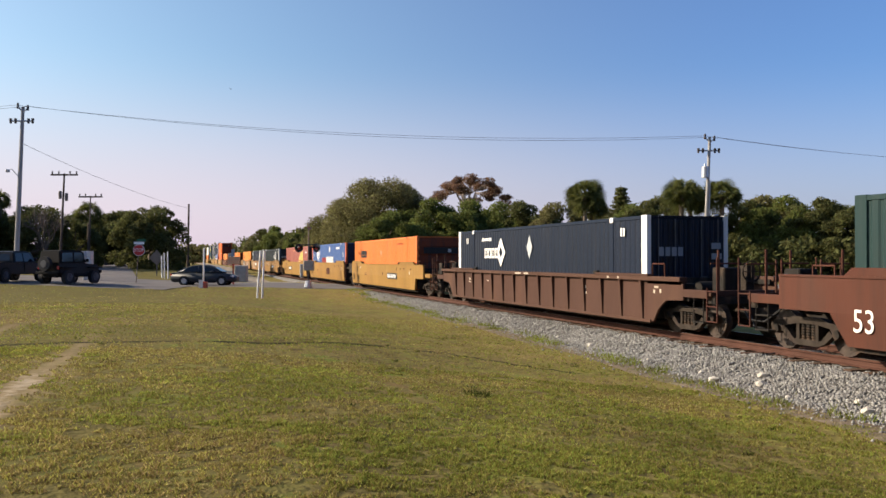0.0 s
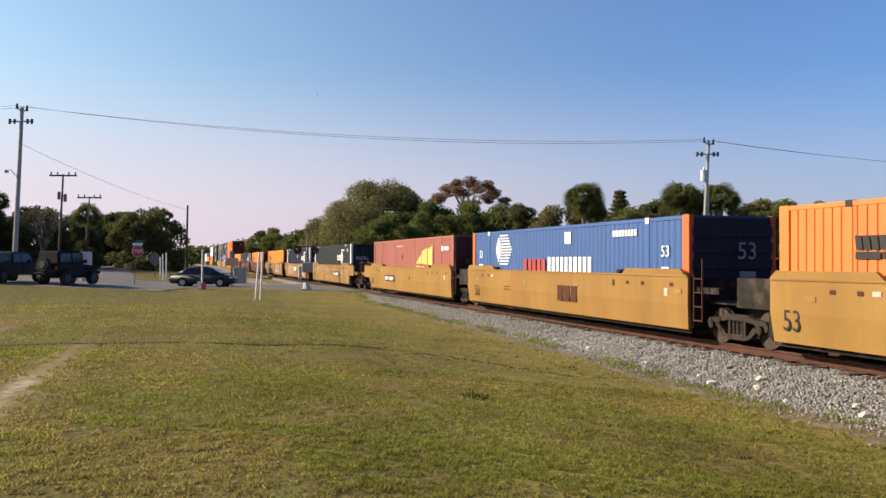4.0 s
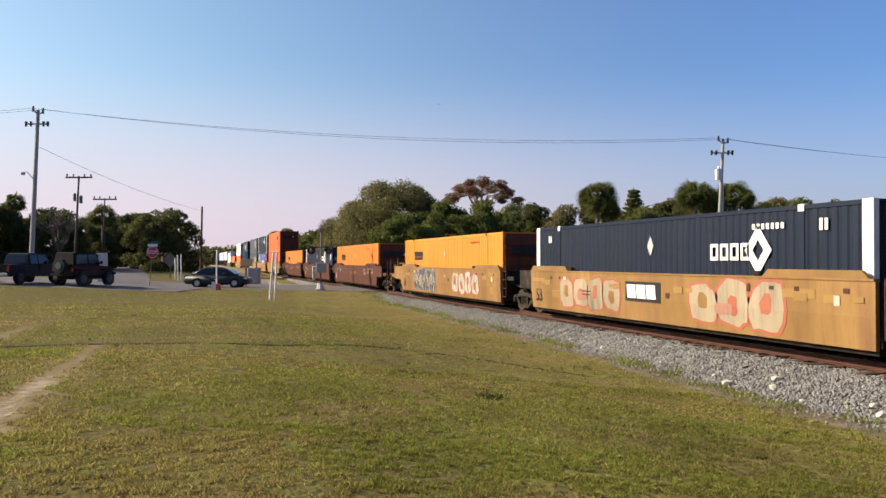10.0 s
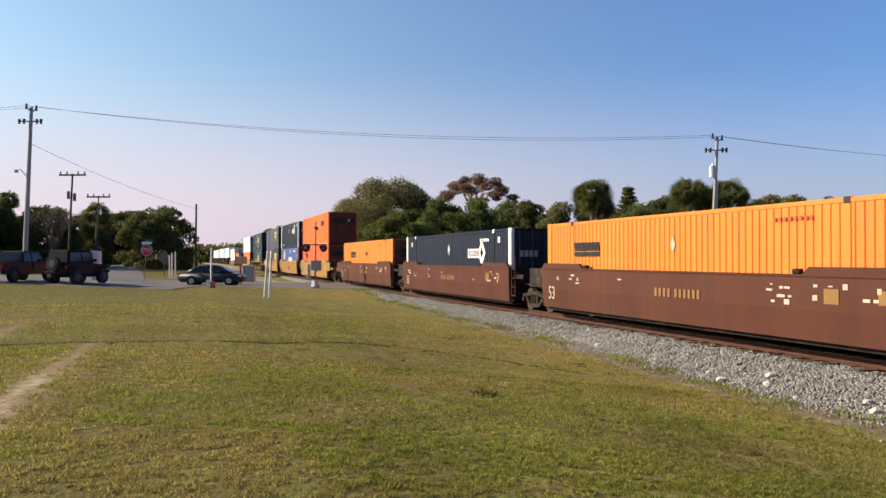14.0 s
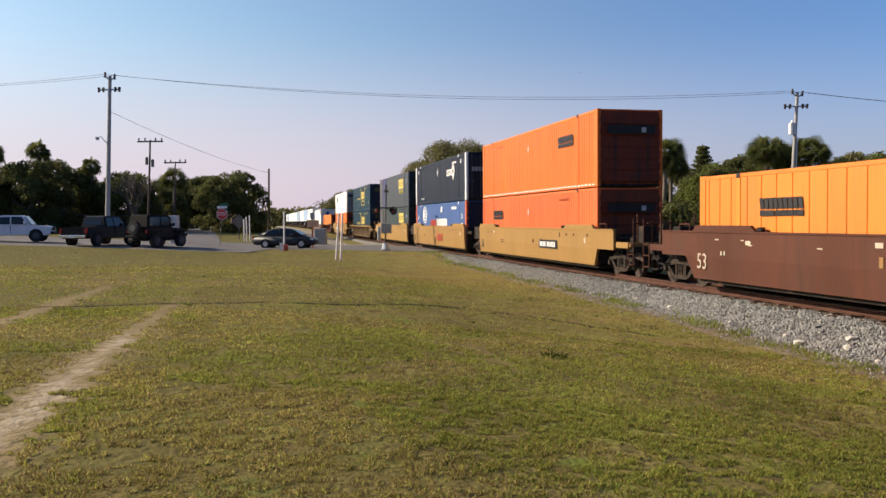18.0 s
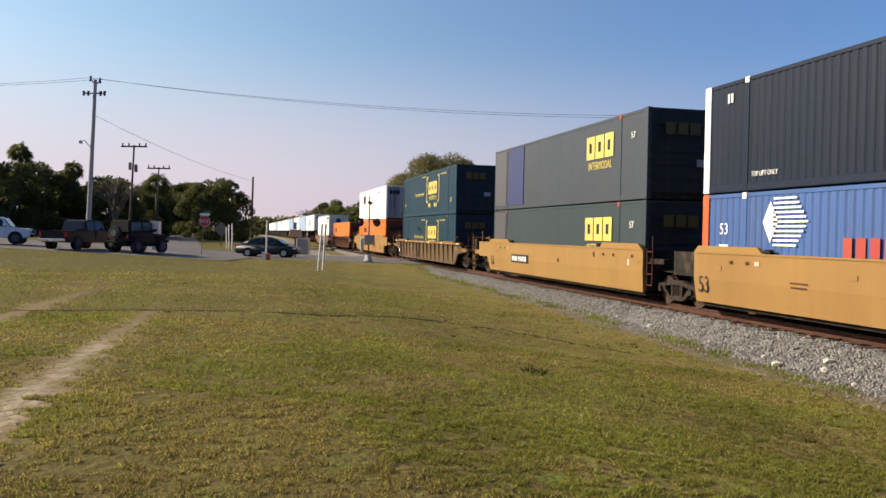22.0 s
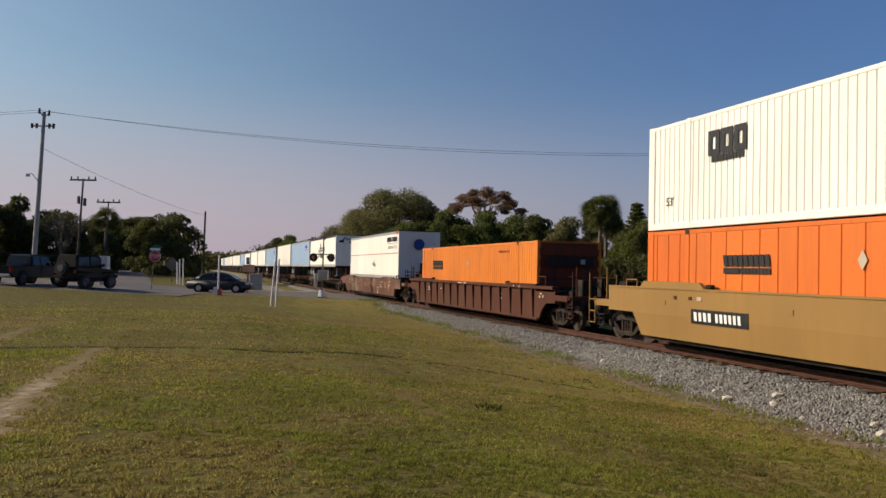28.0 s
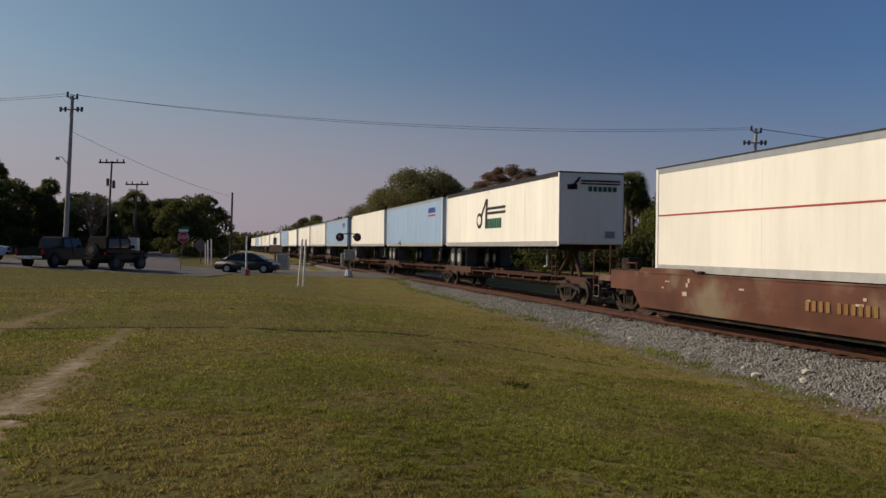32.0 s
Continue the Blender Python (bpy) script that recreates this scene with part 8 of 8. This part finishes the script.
# darker tufts scattered in the lawn
n = 46
tx, ty = [], []
while len(tx) < n:
    nn, kk = math.sqrt(rng.uniform(25, 900)), rng.uniform(-0.75, 0.6)
    x, y = off(nn * kk, nn)
    if x < 10.2 and noise.noise((x * 0.5, y * 0.5, 11)) > -0.05 and not bare(x, y):
        tx.append(x)
        ty.append(y)
for i in range(5):
    tx[i], ty[i] = 4.17 + 0.06 * i, 11.84 + 0.10 * (i % 3)
m = 26
a, b = rng.uniform(0, 6.28, (n, m)), rng.uniform(0, 6.28, (n, m))
q = rng.uniform(0.02, 0.13, (n, 1)) * np.sqrt(rng.uniform(0, 1, (n, m)))
cx, cy = np.array(tx)[:, None] + q * np.cos(a), np.array(ty)[:, None] + q * np.sin(a)
cz = np.array([ground_z(x, y) for x, y in zip(tx, ty)])[:, None] + np.zeros((n, m)) - 0.01
base = np.stack([cx, cy, cz], -1).reshape(-1, 3)
h = rng.uniform(0.02, 0.06, n * m) * np.where(np.arange(n * m) < 5 * m, 1.9, 1.0)
side = np.stack([np.cos(b.ravel()), np.sin(b.ravel()), np.zeros(n * m)], -1) * 0.009
tip = base + np.stack([np.cos(a.ravel()) * h * 0.7, np.sin(a.ravel()) * h * 0.7, h], -1)
WEED = leaf_material("dark_green_weed", (0.05, 0.066, 0.012), 0.3, 0.4)
tri_mesh("lawn_weeds", np.stack([base - side, base + side, tip], 1).reshape(-1, 3), np.arange(3 * n * m).reshape(-1, 3), WEED, "dark green weed tufts in the lawn", "weeds")
# weeds along the foot of the ballast
n = 9000
wy = rng.uniform(6, 58, n)
wx = TRACK_X - np.array([shoulder(v) for v in wy]) - 0.05 + rng.normal(size=n) * 0.26
clump = np.array([noise.noise((x * 1.2, y * 0.8, 8)) > 0.0 for x, y in zip(wx, wy)])
wx, wy = wx[clump], wy[clump]
n = len(wx)
wz = np.array([max(ground_z(x, y), bed_at(x, y)) for x, y in zip(wx, wy)])
a, b = rng.uniform(0, 6.28, n), rng.uniform(0, 6.28, n)
h = rng.uniform(0.06, 0.17, n)
base = np.stack([wx, wy, wz], -1)
side = np.stack([np.cos(a), np.sin(a), np.zeros(n)], -1) * 0.011
tip = base + np.stack([np.cos(b) * h * 0.6, np.sin(b) * h * 0.6, h], -1)
tri_mesh("verge_weeds", np.stack([base - side, base + side, tip], 1).reshape(-1, 3), np.arange(3 * n).reshape(-1, 3), GRASS[0], "green weeds along the foot of the ballast", "weeds")


# a thin dark line that crosses the ballast from the lawn to the rail
cable = wire((11.35, 15.68, bed_at(11.35, 15.68) + 0.05), (12.86, 16.12, bed_at(12.86, 16.12) + 0.05), -0.03, 0.017, "thin black line lying across the ballast to the rail")
cable.name, cable["group"] = "ground_cable", ""

# ---- a bird ----
bird = thing("bird", "dark soaring bird high above the lawn", "bird")
FEATHER = material("dark_feathers", (0.03, 0.028, 0.027), rough=0.8, var=0.2)
part("body", shell([(-0.30, 0.0), (-0.1, 0.08), (0.2, 0.07), (0.36, 0.0), (0.2, -0.07), (-0.1, -0.06)], 0.09, 0.05, -0.07, 0.08, 0.02), FEATHER, bird)
for s in (-1, 1):
    part("wing", prism(bmesh.new(), [(0.18, 0.05 * s), (0.26, 0.45 * s), (0.05, 0.95 * s), (-0.12, 0.90 * s), (-0.10, 0.05 * s)], 0.02, 0.045, axis="z"), FEATHER, bird)
part("tail", prism(bmesh.new(), [(-0.25, -0.05), (-0.55, -0.14), (-0.58, 0.0), (-0.55, 0.14), (-0.25, 0.05)], -0.01, 0.01, axis="z"), FEATHER, bird)


# ---- motion ----
def motions():
    stops = [i * 4.0 for i in range(9)]
    for ob, place, z in MOVING:
        walk(ob, [(t, pose(TRACK_X, place - SPEED * (t - 16), z)) for t in stops])
    # every wheelset rolls without slipping: a row for each 1/4 turn or less
    rate = SPEED / 0.42
    n = int(32 * rate / radians(80)) + 1
    spin = [(i * 32 / n, math.degrees(i * 32 / n * rate)) for i in range(n + 1)]
    for w, k in WHEELS:
        walk(w, [(t, pose(0, k, 0.42, a % 360, 0, 0)) for t, a in spin])
    walk(bird, [(t, pose(*off(k * n, n), 2.07 + m * n, 0, 12, HEAD + 40)) for t, k, m, n in BIRD])


# seconds, bearing, height angle, distance
BIRD = [(0.0, -0.2477, 0.1977, 380), (3.0, -0.171, 0.1945, 430), (6.0, -0.0958, 0.1909, 480), (9.0, -0.0337, 0.1851, 540), (11.0, -0.0065, 0.181, 600), (16.0, 0.05, 0.172, 760), (24.0, 0.13, 0.158, 1000), (32.0, 0.20, 0.146, 1250)]
motions()
